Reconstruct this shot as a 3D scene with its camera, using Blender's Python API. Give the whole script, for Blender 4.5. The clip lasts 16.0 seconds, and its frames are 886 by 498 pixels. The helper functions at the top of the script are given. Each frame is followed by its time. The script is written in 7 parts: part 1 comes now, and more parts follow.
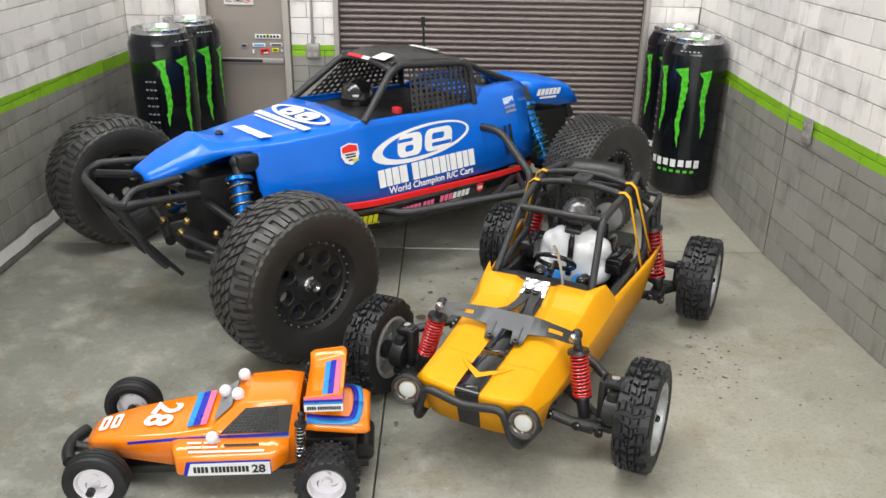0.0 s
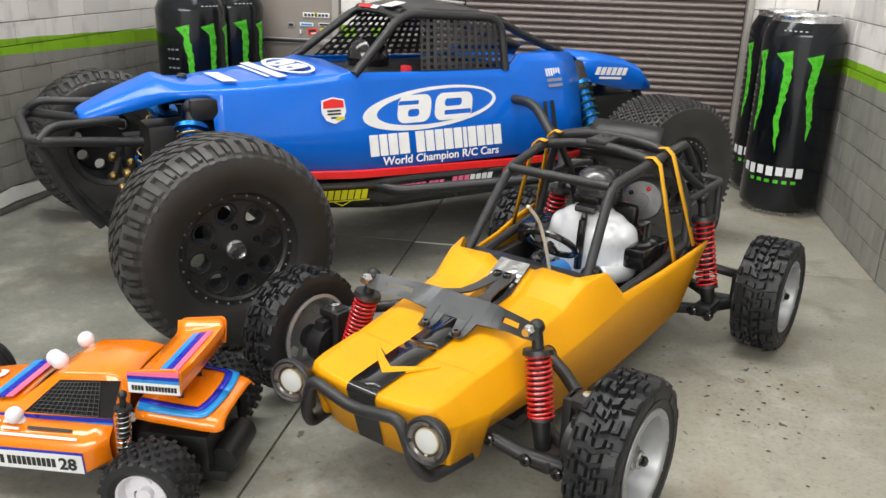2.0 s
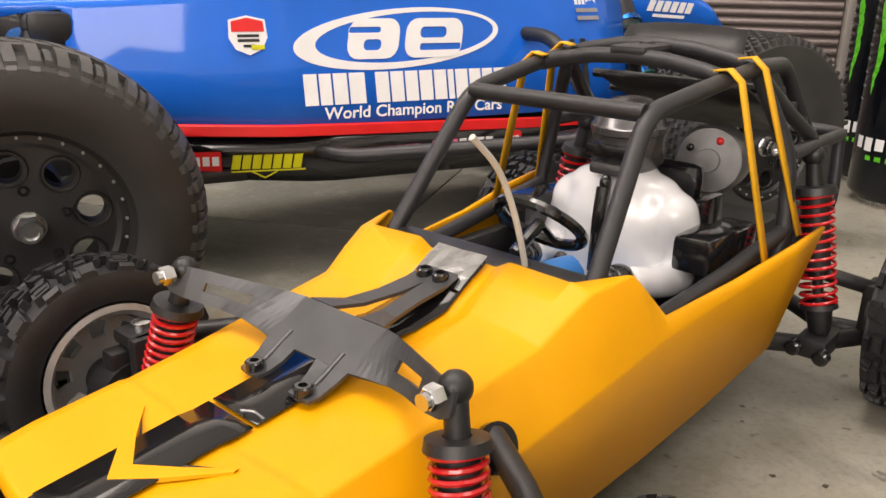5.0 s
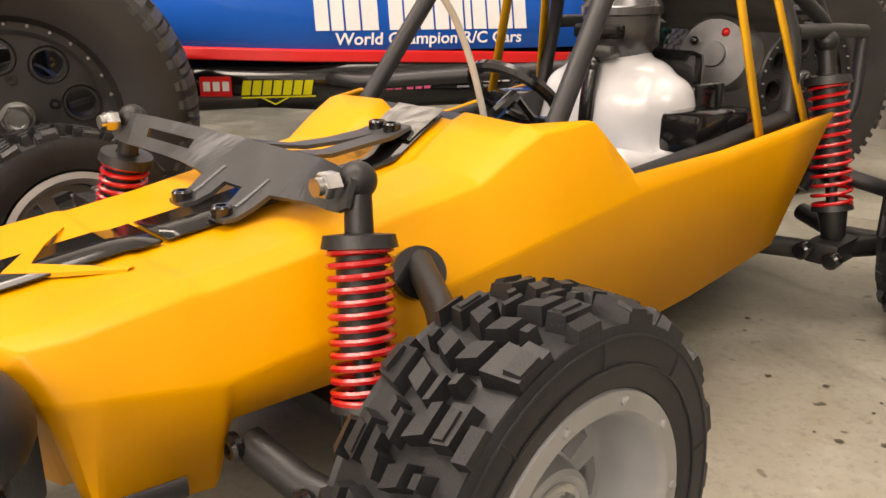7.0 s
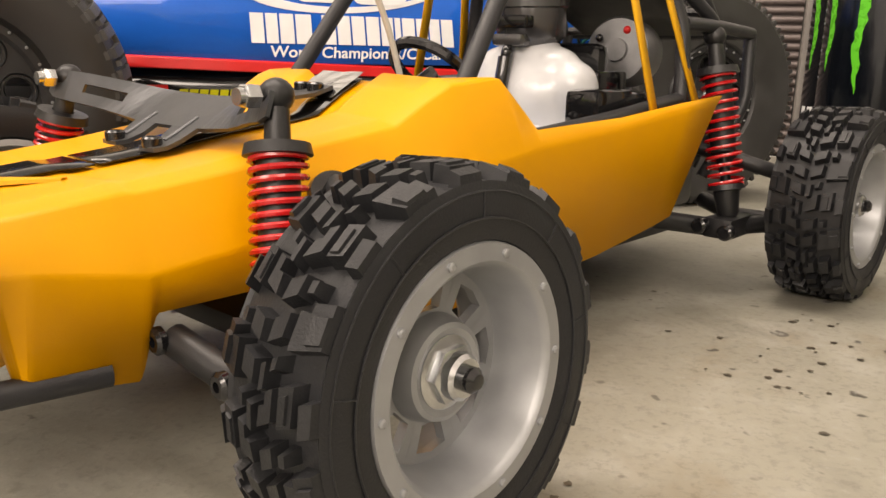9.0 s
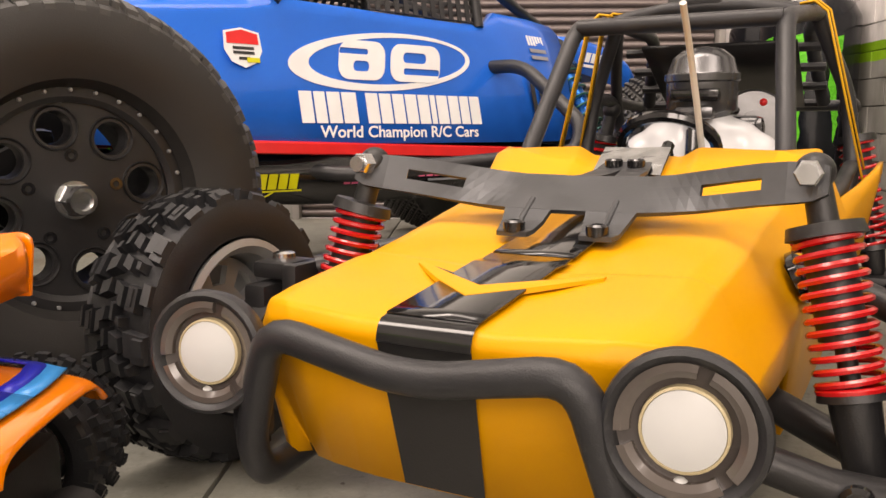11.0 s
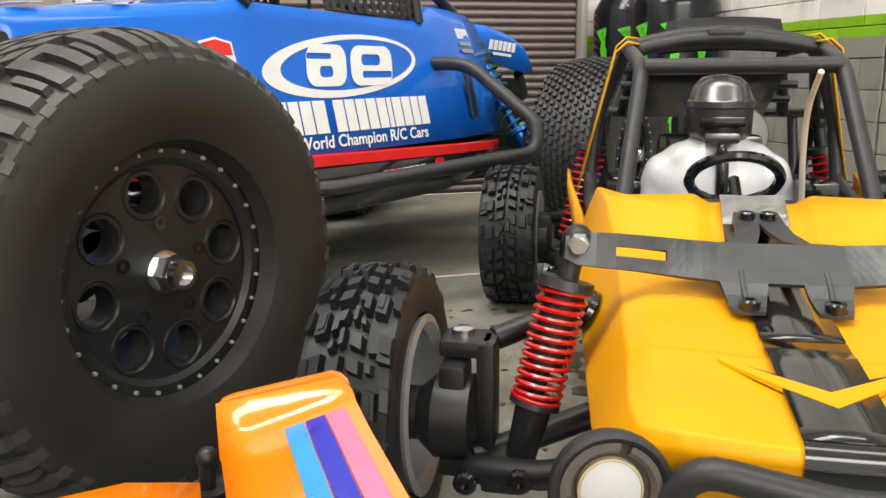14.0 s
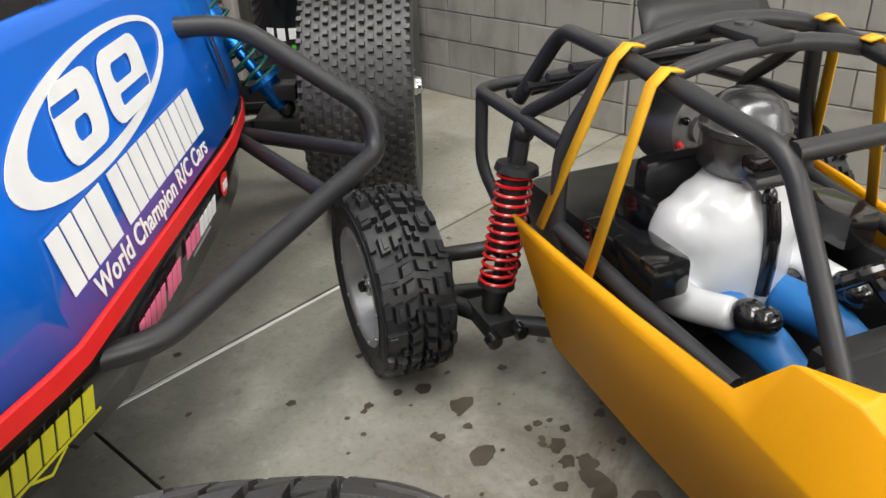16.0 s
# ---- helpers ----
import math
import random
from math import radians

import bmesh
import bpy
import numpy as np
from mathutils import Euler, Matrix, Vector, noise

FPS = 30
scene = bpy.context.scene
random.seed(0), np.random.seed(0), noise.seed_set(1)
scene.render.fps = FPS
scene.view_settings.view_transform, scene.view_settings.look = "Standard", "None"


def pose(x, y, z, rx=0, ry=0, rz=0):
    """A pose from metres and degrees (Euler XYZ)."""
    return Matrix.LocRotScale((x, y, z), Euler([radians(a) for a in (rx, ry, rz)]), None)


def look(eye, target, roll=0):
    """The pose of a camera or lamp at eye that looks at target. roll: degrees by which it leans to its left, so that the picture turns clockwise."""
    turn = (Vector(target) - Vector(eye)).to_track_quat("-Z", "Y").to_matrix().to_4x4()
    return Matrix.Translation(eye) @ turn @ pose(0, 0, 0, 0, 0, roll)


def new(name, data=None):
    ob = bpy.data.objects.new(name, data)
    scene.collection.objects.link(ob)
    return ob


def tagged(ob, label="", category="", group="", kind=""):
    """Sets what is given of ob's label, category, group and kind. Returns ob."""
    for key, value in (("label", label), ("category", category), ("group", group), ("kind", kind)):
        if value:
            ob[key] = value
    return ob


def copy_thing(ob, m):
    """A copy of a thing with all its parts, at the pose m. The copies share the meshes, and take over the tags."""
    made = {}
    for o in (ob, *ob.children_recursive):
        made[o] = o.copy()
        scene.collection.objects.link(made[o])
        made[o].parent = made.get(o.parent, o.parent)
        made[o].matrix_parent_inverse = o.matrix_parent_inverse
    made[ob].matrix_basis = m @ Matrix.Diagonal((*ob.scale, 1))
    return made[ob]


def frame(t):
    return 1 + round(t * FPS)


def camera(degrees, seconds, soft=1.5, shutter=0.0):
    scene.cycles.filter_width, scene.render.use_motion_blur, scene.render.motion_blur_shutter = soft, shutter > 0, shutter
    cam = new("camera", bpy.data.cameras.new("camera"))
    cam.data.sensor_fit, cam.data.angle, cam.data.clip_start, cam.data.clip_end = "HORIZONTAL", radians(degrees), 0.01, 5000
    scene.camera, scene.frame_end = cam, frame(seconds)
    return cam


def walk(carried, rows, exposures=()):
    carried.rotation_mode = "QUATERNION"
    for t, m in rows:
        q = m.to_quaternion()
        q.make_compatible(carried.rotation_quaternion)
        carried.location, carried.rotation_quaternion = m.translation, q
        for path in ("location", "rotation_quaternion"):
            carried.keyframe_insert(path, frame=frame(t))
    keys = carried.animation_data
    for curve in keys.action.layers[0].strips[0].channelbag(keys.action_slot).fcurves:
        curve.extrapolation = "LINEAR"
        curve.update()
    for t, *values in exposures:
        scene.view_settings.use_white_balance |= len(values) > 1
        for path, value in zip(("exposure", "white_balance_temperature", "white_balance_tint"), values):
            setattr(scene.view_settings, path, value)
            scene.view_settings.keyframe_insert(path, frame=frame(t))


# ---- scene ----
cam = camera(57.1, 16.0)
PATH = [
    (0, (0.08306, 0.15522, 0.29352), (0.08582, 1.07479, -0.09939), 0.960),
    (0.5, (0.11206, 0.19176, 0.26041), (0.07991, 1.12182, -0.10559), 0.827),
    (1, (0.14418, 0.21497, 0.23889), (0.04426, 1.14708, -0.10923), 0.498),
    (1.5, (0.16749, 0.23961, 0.22235), (0.02442, 1.16881, -0.11843), 1.065),
    (2, (0.17431, 0.26655, 0.20424), (0.00989, 1.19432, -0.13073), 1.640),
    (2.5, (0.16977, 0.29319, 0.18343), (0.00512, 1.21838, -0.15847), 1.878),
    (3, (0.16802, 0.31470, 0.16978), (0.01296, 1.23932, -0.17812), 2.375),
    (3.5, (0.17649, 0.33480, 0.14980), (-0.00088, 1.25628, -0.19577), 2.666),
    (4, (0.18336, 0.36909, 0.13869), (-0.03068, 1.28464, -0.20184), 2.189),
    (4.5, (0.18788, 0.41522, 0.13451), (-0.04333, 1.33095, -0.19409), 1.593),
    (4.7, (0.18854, 0.43121, 0.13763), (-0.04799, 1.34775, -0.18488), 1.420),
    (6.8, (0.21680, 0.44663, 0.10894), (-0.10260, 1.34056, -0.20551), 0.188),
    (7, (0.21779, 0.44376, 0.10000), (-0.10986, 1.33647, -0.20936), 0.449),
    (7.5, (0.22059, 0.43789, 0.08828), (-0.10882, 1.33645, -0.20169), 1.014),
    (8, (0.22516, 0.43307, 0.08710), (-0.08712, 1.34114, -0.19199), 2.020),
    (8.5, (0.23192, 0.43078, 0.08213), (-0.06576, 1.34608, -0.18920), 2.241),
    (9, (0.23081, 0.42573, 0.07844), (-0.03859, 1.35894, -0.15934), 1.266),
    (9.5, (0.20169, 0.42012, 0.07763), (-0.01170, 1.37719, -0.11857), 0.309),
    (10, (0.16421, 0.41965, 0.07809), (0.02684, 1.39466, -0.09651), 0.439),
    (10.2, (0.14684, 0.41898, 0.08159), (0.03985, 1.39863, -0.08821), 0.494),
    (12.3, (0.08682, 0.43853, 0.06606), (0.15154, 1.43007, -0.04649), -1.197),
    (12.5, (0.08353, 0.43953, 0.06672), (0.16792, 1.42961, -0.04561), -1.211),
    (13, (0.06017, 0.44204, 0.06695), (0.18023, 1.42679, -0.05892), -0.936),
    (13.5, (0.04755, 0.44090, 0.07263), (0.20451, 1.41669, -0.07963), -0.451),
    (14, (0.01559, 0.43960, 0.10434), (0.25426, 1.38761, -0.10615), -0.560),
    (14.5, (-0.01236, 0.46707, 0.14513), (0.34964, 1.34955, -0.15518), -2.815),
    (15, (-0.03056, 0.52455, 0.16668), (0.42734, 1.33023, -0.20910), -4.703),
    (15.5, (-0.02947, 0.58159, 0.17089), (0.53113, 1.28084, -0.27270), -3.946),
    (16, (-0.02360, 0.61836, 0.16793), (0.62648, 1.21544, -0.30206), -2.094),
]
walk(cam, [(t, look(eye, target, roll)) for t, eye, target, roll in PATH],
     [(0, -0.07, 6400, 9), (2.5, -0.10, 6500, 10), (4, -0.06, 6900, 15), (4.7, -0.04, 7100, 18), (6.8, 0.05, 8000, 20), (8.5, 0.06, 7900, 18), (10.2, 0.04, 7700, 19), (12.5, 0.0, 7800, 25), (13.5, 0.03, 7500, 24), (14.0, 0.06, 6900, 9), (14.6, 0.08, 6450, 2), (15.2, 0.06, 6400, 5), (16, 0.10, 6500, 10)])

# ---- world and light ----
world = bpy.data.worlds.new("shop_light")
scene.world = world
world.use_nodes = True
bg = world.node_tree.nodes["Background"]
bg.inputs[0].default_value = (0.95, 0.97, 1.0, 1)
bg.inputs[1].default_value = 0.5


def ceiling_lamp(x, y, z, sx, sy, watts):
    d = bpy.data.lights.new("ceiling_lamp", "AREA")
    d.shape, d.size, d.size_y, d.energy, d.color = "RECTANGLE", sx, sy, watts, (1.0, 0.985, 0.955)
    ob = new("ceiling_lamp", d)
    ob.matrix_world = look((x, y, z), (x * 0.6, y * 0.4 + 0.35, 0))
    return ob


# two long lamps overhead
ceiling_lamp(-0.85, 0.45, 1.8, 0.5, 1.8, 31)
ceiling_lamp(0.40, 0.40, 1.9, 0.5, 1.8, 17)
# added low fill lamp in front, brightens the noses; no fixture known there
ceiling_lamp(0.05, -1.60, 1.20, 2.0, 0.6, 41)
scene.view_settings.exposure = 0.0

# ---- helpers of this scene ----
IN = Matrix.Identity(4)


def part(name, bm, material, parent=None, label="", sharp=35, smooth=True):
    """Links a bmesh as one mesh object under a thing or a part."""
    bm.normal_update()
    for f in bm.faces:
        f.smooth = smooth
    lim = radians(sharp)
    for e in bm.edges:
        if len(e.link_faces) == 2 and e.calc_face_angle(0) > lim:
            e.smooth = False
    me = bpy.data.meshes.new(name)
    bm.to_mesh(me)
    bm.free()
    mats = material if isinstance(material, (list, tuple)) else [material]
    for m in mats:
        me.materials.append(m)
    ob = new(name, me)
    ob.parent = parent
    if label:
        tagged(ob, label)
    return ob


def thing(name, m, label, category, group="", kind=""):
    ob = new(name)
    ob.empty_display_size = 0.01
    ob.matrix_basis = m
    return tagged(ob, label, category, group, kind)


def solid(ob, t, offset=-1.0):
    mod = ob.modifiers.new("thickness", "SOLIDIFY")
    mod.thickness, mod.offset = t, offset
    return ob


def box(bm, c, s, m=IN, bev=0.0, mi=0):
    """A box of size s round c; bev: width of its rounded edges."""
    made = bmesh.ops.create_cube(bm, size=1.0, matrix=m @ Matrix.Translation(c) @ Matrix.Diagonal((*s, 1)))
    vs = made["verts"]
    fs = {f for v in vs for f in v.link_faces}
    for f in fs:
        f.material_index = mi
    if bev:
        es = list({e for v in vs for e in v.link_edges})
        got = bmesh.ops.bevel(bm, geom=es, offset=bev, segments=2, affect="EDGES", profile=0.6)
        for f in got["faces"]:
            f.material_index = mi
    return vs


def frame_of(d):
    d = d.normalized()
    a = Vector((0, 0, 1)) if abs(d.z) < 0.9 else Vector((1, 0, 0))
    u = d.cross(a).normalized()
    return u, d.cross(u).normalized()


def fillet(pts, r, n=5):
    """The line with its corners rounded."""
    pts = [Vector(p) for p in pts]
    out = [pts[0]]
    for a, b, c in zip(pts, pts[1:], pts[2:]):
        d0, d1 = (a - b), (c - b)
        k = min(r, d0.length * 0.45, d1.length * 0.45)
        p0, p1 = b + d0.normalized() * k, b + d1.normalized() * k
        for i in range(n + 1):
            t = i / n
            out.append(p0 * (1 - t) ** 2 + b * 2 * t * (1 - t) + p1 * t * t)
    return out + [pts[-1]]


def tube(bm, pts, r, seg=12, corner=0.0, mi=0, caps=True, taper=None):
    pts = fillet(pts, corner) if corner else [Vector(p) for p in pts]
    rings, u = [], None
    for i, p in enumerate(pts):
        d = (pts[min(i + 1, len(pts) - 1)] - pts[max(i - 1, 0)]).normalized()
        if u is None:
            u = frame_of(d)[0]
        u = (u - d * u.dot(d)).normalized()
        w = d.cross(u)
        rr = r if taper is None else r * (taper[0] + (taper[1] - taper[0]) * i / (len(pts) - 1))
        rings.append([bm.verts.new(p + (u * math.cos(2 * math.pi * k / seg) + w * math.sin(2 * math.pi * k / seg)) * rr) for k in range(seg)])
    for a, b in zip(rings, rings[1:]):
        for k in range(seg):
            f = bm.faces.new((a[k], a[(k + 1) % seg], b[(k + 1) % seg], b[k]))
            f.material_index = mi
    if caps:
        for ring in (rings[0][::-1], rings[-1]):
            bm.faces.new(ring).material_index = mi


def revolve(bm, prof, o, axis, seg=32, mi=0, closed=False):
    """Turns a profile of (along, radius) round an axis through o."""
    o, d = Vector(o), Vector(axis).normalized()
    u, w = frame_of(d)
    rings = []
    for h, r in prof:
        if r < 1e-6:
            rings.append([bm.verts.new(o + d * h)])
        else:
            rings.append([bm.verts.new(o + d * h + (u * math.cos(2 * math.pi * k / seg) + w * math.sin(2 * math.pi * k / seg)) * r) for k in range(seg)])
    pairs = list(zip(rings, rings[1:])) + ([(rings[-1], rings[0])] if closed else [])
    for a, b in pairs:
        for k in range(seg):
            j = (k + 1) % seg
            if len(a) == 1 and len(b) == 1:
                continue
            if len(a) == 1:
                f = bm.faces.new((a[0], b[j], b[k]))
            elif len(b) == 1:
                f = bm.faces.new((a[k], a[j], b[0]))
            else:
                f = bm.faces.new((a[k], a[j], b[j], b[k]))
            f.material_index = mi


def prism(bm, outline, m, depth, holes=(), mi=0):
    """Extrudes a flat outline (x, y), with holes, by depth along z of m."""
    es = []
    for ring in (outline, *holes):
        vs = [bm.verts.new(m @ Vector((x, y, 0))) for x, y in ring]
        es += [bm.edges.new((a, b)) for a, b in zip(vs, vs[1:] + vs[:1])]
    got = bmesh.ops.triangle_fill(bm, use_beauty=True, use_dissolve=False, edges=es)
    fs = [g for g in got["geom"] if isinstance(g, bmesh.types.BMFace)]
    if not fs:
        return
    n = (m.to_3x3() @ Vector((0, 0, 1))).normalized()
    for f in fs:
        f.material_index = mi
    if depth:
        ext = bmesh.ops.extrude_face_region(bm, geom=fs)
        vs = [g for g in ext["geom"] if isinstance(g, bmesh.types.BMVert)]
        bmesh.ops.translate(bm, verts=vs, vec=n * depth)
        for g in ext["geom"]:
            if isinstance(g, bmesh.types.BMFace):
                g.material_index = mi
                for e in g.edges:
                    for f in e.link_faces:
                        f.material_index = mi
    bmesh.ops.recalc_face_normals(bm, faces=bm.faces)


def circle(cx, cy, r, n=20, ry=None, a0=0.0):
    return [(cx + r * math.cos(a0 + 2 * math.pi * k / n), cy + (ry or r) * math.sin(a0 + 2 * math.pi * k / n)) for k in range(n)]


def loft(bm, sections, mi=0, mirror=True):
    """A skin over half sections, each a row of points, mirrored over y = 0."""
    for sgn in ((1, -1) if mirror else (1,)):
        rows = [[bm.verts.new((x, y * sgn, z)) for x, y, z in sec] for sec in sections]
        for a, b in zip(rows, rows[1:]):
            for k in range(len(a) - 1):
                q = (a[k], b[k], b[k + 1], a[k + 1]) if sgn > 0 else (a[k + 1], b[k + 1], b[k], a[k])
                bm.faces.new(q).material_index = mi
    bmesh.ops.remove_doubles(bm, verts=bm.verts, dist=1e-5)
    bad = [f for f in bm.faces if f.calc_area() < 1e-10]
    if bad:
        bmesh.ops.delete(bm, geom=bad, context="FACES_ONLY")
    bmesh.ops.recalc_face_normals(bm, faces=bm.faces)


def soften(bm, width, angle=18, seg=2):
    bm.normal_update()
    es = [e for e in bm.edges if len(e.link_faces) == 2 and e.calc_face_angle(0) > radians(angle)]
    if es:
        bmesh.ops.bevel(bm, geom=es, offset=width, segments=seg, affect="EDGES", profile=0.5, clamp_overlap=True)


def axes(o, u, v):
    """A pose with its x along u, its y along v and its z outwards."""
    u, v = Vector(u).normalized(), Vector(v)
    n = u.cross(v).normalized()
    v = n.cross(u)
    m = Matrix((u, v, n)).transposed().to_4x4()
    m.translation = Vector(o)
    return m


def lettering(name, body, m, size, material, parent, stretch=1.0, shear=0.0, bold=0.0, label=""):
    """Words as a thin mesh, in the plane of m, from its origin on."""
    c = bpy.data.curves.new(name, "FONT")
    c.body, c.size, c.shear, c.offset, c.extrude = body, size, shear, bold, 0.00008
    c.resolution_u = 3
    ob = bpy.data.objects.new(name, c)
    me = bpy.data.meshes.new_from_object(ob)
    bpy.data.objects.remove(ob)
    me.transform(m @ Matrix.Diagonal((stretch, 1, 1, 1)))
    me.materials.clear()
    me.materials.append(material)
    out = new(name, me)
    out.parent = parent
    if label:
        tagged(out, label)
    return out

# ---- materials ----
def mat(name, col, rough=0.5, metal=0.0, var=0.12, scale=90.0, bump=0.0, bscale=900.0, coat=0.0, spec=0.5, dark=None, wear=0.35):
    """Principled surface with two scales of variation in colour and roughness and a fine relief."""
    m = bpy.data.materials.new(name)
    m.use_nodes = True
    nt = m.node_tree
    p = nt.nodes["Principled BSDF"]
    L = nt.links.new
    co = nt.nodes.new("ShaderNodeTexCoord")
    n1 = nt.nodes.new("ShaderNodeTexNoise")
    n1.inputs["Scale"].default_value, n1.inputs["Detail"].default_value = scale, 5
    n2 = nt.nodes.new("ShaderNodeTexNoise")
    n2.inputs["Scale"].default_value, n2.inputs["Detail"].default_value = bscale, 3
    L(co.outputs["Object"], n1.inputs["Vector"])
    L(co.outputs["Object"], n2.inputs["Vector"])
    mix = nt.nodes.new("ShaderNodeMix")
    mix.data_type = "RGBA"
    lo = dark or tuple(c * (1 - var) for c in col)
    hi = tuple(min(1, c * (1 + var * 0.7)) for c in col)
    mix.inputs["A"].default_value, mix.inputs["B"].default_value = (*lo, 1), (*hi, 1)
    rmp = nt.nodes.new("ShaderNodeMapRange")
    rmp.inputs["From Min"].default_value, rmp.inputs["From Max"].default_value = 0.3, 0.7
    L(n1.outputs["Fac"], rmp.inputs["Value"])
    L(rmp.outputs["Result"], mix.inputs["Factor"])
    L(mix.outputs["Result"], p.inputs["Base Color"])
    rr = nt.nodes.new("ShaderNodeMapRange")
    rr.inputs["To Min"].default_value, rr.inputs["To Max"].default_value = max(0.02, rough * (1 - wear)), min(1, rough * (1 + wear))
    L(n1.outputs["Fac"], rr.inputs["Value"])
    L(rr.outputs["Result"], p.inputs["Roughness"])
    p.inputs["Metallic"].default_value = metal
    p.inputs["Specular IOR Level"].default_value = spec
    p.inputs["Coat Weight"].default_value = coat
    p.inputs["Coat Roughness"].default_value = 0.06
    if bump:
        b = nt.nodes.new("ShaderNodeBump")
        b.inputs["Strength"].default_value, b.inputs["Distance"].default_value = bump, 0.0004
        L(n2.outputs["Fac"], b.inputs["Height"])
        L(b.outputs["Normal"], p.inputs["Normal"])
    return m


RUBBER = mat("tyre_rubber", (0.0125, 0.0133, 0.0155), 0.50, var=0.25, scale=120, bump=0.2, bscale=2500, spec=0.48)
# paler than the other rubber: overhead glare on the treads is put into the colour
RUBBER_PALE = mat("dusty_tyre_rubber", (0.038, 0.0378, 0.0378), 0.46, var=0.3, scale=60, bump=0.25, bscale=2500, dark=(0.026, 0.025, 0.024), spec=0.62)
SIDEWALL = mat("brownish_tyre_sidewall", (0.017, 0.0162, 0.0155), 0.48, var=0.35, scale=45, bump=0.15, bscale=2500, dark=(0.017, 0.016, 0.015), spec=0.5)
BLACK = mat("black_nylon", (0.013, 0.013, 0.014), 0.42, var=0.2, bump=0.12, bscale=3000)
CAGE = mat("matt_black_cage_plastic", (0.019, 0.0195, 0.022), 0.44, var=0.15, bump=0.18, bscale=3500)
GLOSSBLACK = mat("gloss_black_plastic", (0.010, 0.010, 0.011), 0.12, var=0.2, coat=0.4)
YELLOW = mat("yellow_moulded_plastic", (0.77, 0.340, 0.003), 0.44, var=0.06, scale=40, bump=0.07, bscale=2500, spec=0.28)
STRAP = mat("yellow_elastic_strap", (0.85, 0.43, 0.01), 0.6, var=0.08, bump=0.3, bscale=4000)
BLUE = mat("blue_painted_bodyshell", (0.003, 0.138, 0.68), 0.36, var=0.06, scale=25, coat=0.5, bump=0.02, spec=0.12)
ORANGE = mat("orange_painted_bodyshell", (0.90, 0.22, 0.004), 0.16, var=0.05, scale=60, coat=0.7)
WHITE = mat("white_vinyl_decal", (0.80, 0.81, 0.82), 0.38, var=0.05)
RED = mat("red_vinyl_decal", (0.75, 0.02, 0.02), 0.35, var=0.08)
PINK = mat("pink_vinyl_decal", (0.85, 0.16, 0.30), 0.3, var=0.06)
NAVY = mat("dark_blue_decal", (0.012, 0.02, 0.42), 0.3, var=0.08)
SKY = mat("light_blue_decal", (0.02, 0.27, 0.68), 0.3, var=0.08)
LIME = mat("yellow_green_decal", (0.62, 0.60, 0.01), 0.35, var=0.08)
GREY_DECAL = mat("grey_decal", (0.25, 0.26, 0.28), 0.4, var=0.1)
SPRING_RED = mat("red_coil_spring", (0.52, 0.008, 0.010), 0.26, var=0.1, coat=0.5)
SPRING_BLUE = mat("blue_anodised_metal", (0.01, 0.13, 0.46), 0.28, metal=0.85, var=0.1)
SPRING_GREEN = mat("green_teal_spring", (0.008, 0.085, 0.075), 0.35, metal=0.3, var=0.1)
STEEL = mat("bright_steel", (0.62, 0.63, 0.64), 0.24, metal=1.0, var=0.15, scale=300)
MOTOR = mat("dull_motor_can", (0.26, 0.26, 0.265), 0.40, metal=0.7, var=0.15, scale=200)
FOIL = mat("whitish_foil", (0.58, 0.59, 0.60), 0.18, metal=1.0, var=0.15, scale=300)
GOLD = mat("brass_ball", (0.40, 0.28, 0.11), 0.36, metal=1.0, var=0.15)
SILVER = mat("satin_silver_rim", (0.36, 0.37, 0.38), 0.44, metal=0.55, var=0.08, scale=200, bump=0.05)
GUNMETAL = mat("dark_grey_sheet_metal", (0.080, 0.083, 0.088), 0.44, metal=0.6, var=0.12, scale=160, bump=0.05)
SUIT = mat("white_vinyl_doll_suit", (0.64, 0.65, 0.67), 0.24, var=0.05, coat=0.3, bump=0.22, bscale=170)
HELMET = mat("dark_silver_helmet", (0.14, 0.14, 0.145), 0.24, metal=0.7, var=0.08)
TROUSER = mat("blue_doll_trousers", (0.02, 0.17, 0.48), 0.4, var=0.1)
LENS = mat("white_lamp_lens", (0.56, 0.57, 0.57), 0.35, var=0.05)
LENS_RIM = mat("cream_lamp_edge", (0.55, 0.46, 0.28), 0.4, var=0.05)
BEZEL = mat("smoky_bezel", (0.095, 0.080, 0.072), 0.22, var=0.12, coat=0.4)
BROWNISH = mat("dark_bezel", (0.055, 0.045, 0.042), 0.25, var=0.1)
WHITE_PLASTIC = mat("white_plastic", (0.74, 0.72, 0.77), 0.36, var=0.05)
NET = mat("black_window_net", (0.02, 0.02, 0.022), 0.55, var=0.2, bump=0.3, bscale=5000)
SIGN = mat("white_sign_paint", (0.75, 0.74, 0.72), 0.5, var=0.06)
SIGN_RED = mat("red_sign_print", (0.65, 0.03, 0.04), 0.5)
PRINT = mat("black_print", (0.02, 0.02, 0.02), 0.5)
DOOR = mat("taupe_door_paint", (0.255, 0.225, 0.20), 0.55, var=0.07, scale=14, bump=0.05)
FRAME = mat("warm_grey_frame_paint", (0.36, 0.335, 0.31), 0.55, var=0.08, scale=20)
SHUTTER = mat("brown_grey_shutter_slat", (0.185, 0.150, 0.142), 0.42, metal=0.15, var=0.14, scale=18)
CONDUIT = mat("grey_conduit", (0.34, 0.33, 0.32), 0.45, metal=0.3, var=0.12)
CAN_BLACK = mat("black_can_print", (0.006, 0.008, 0.012), 0.2, metal=0.35, var=0.2, coat=0.3)
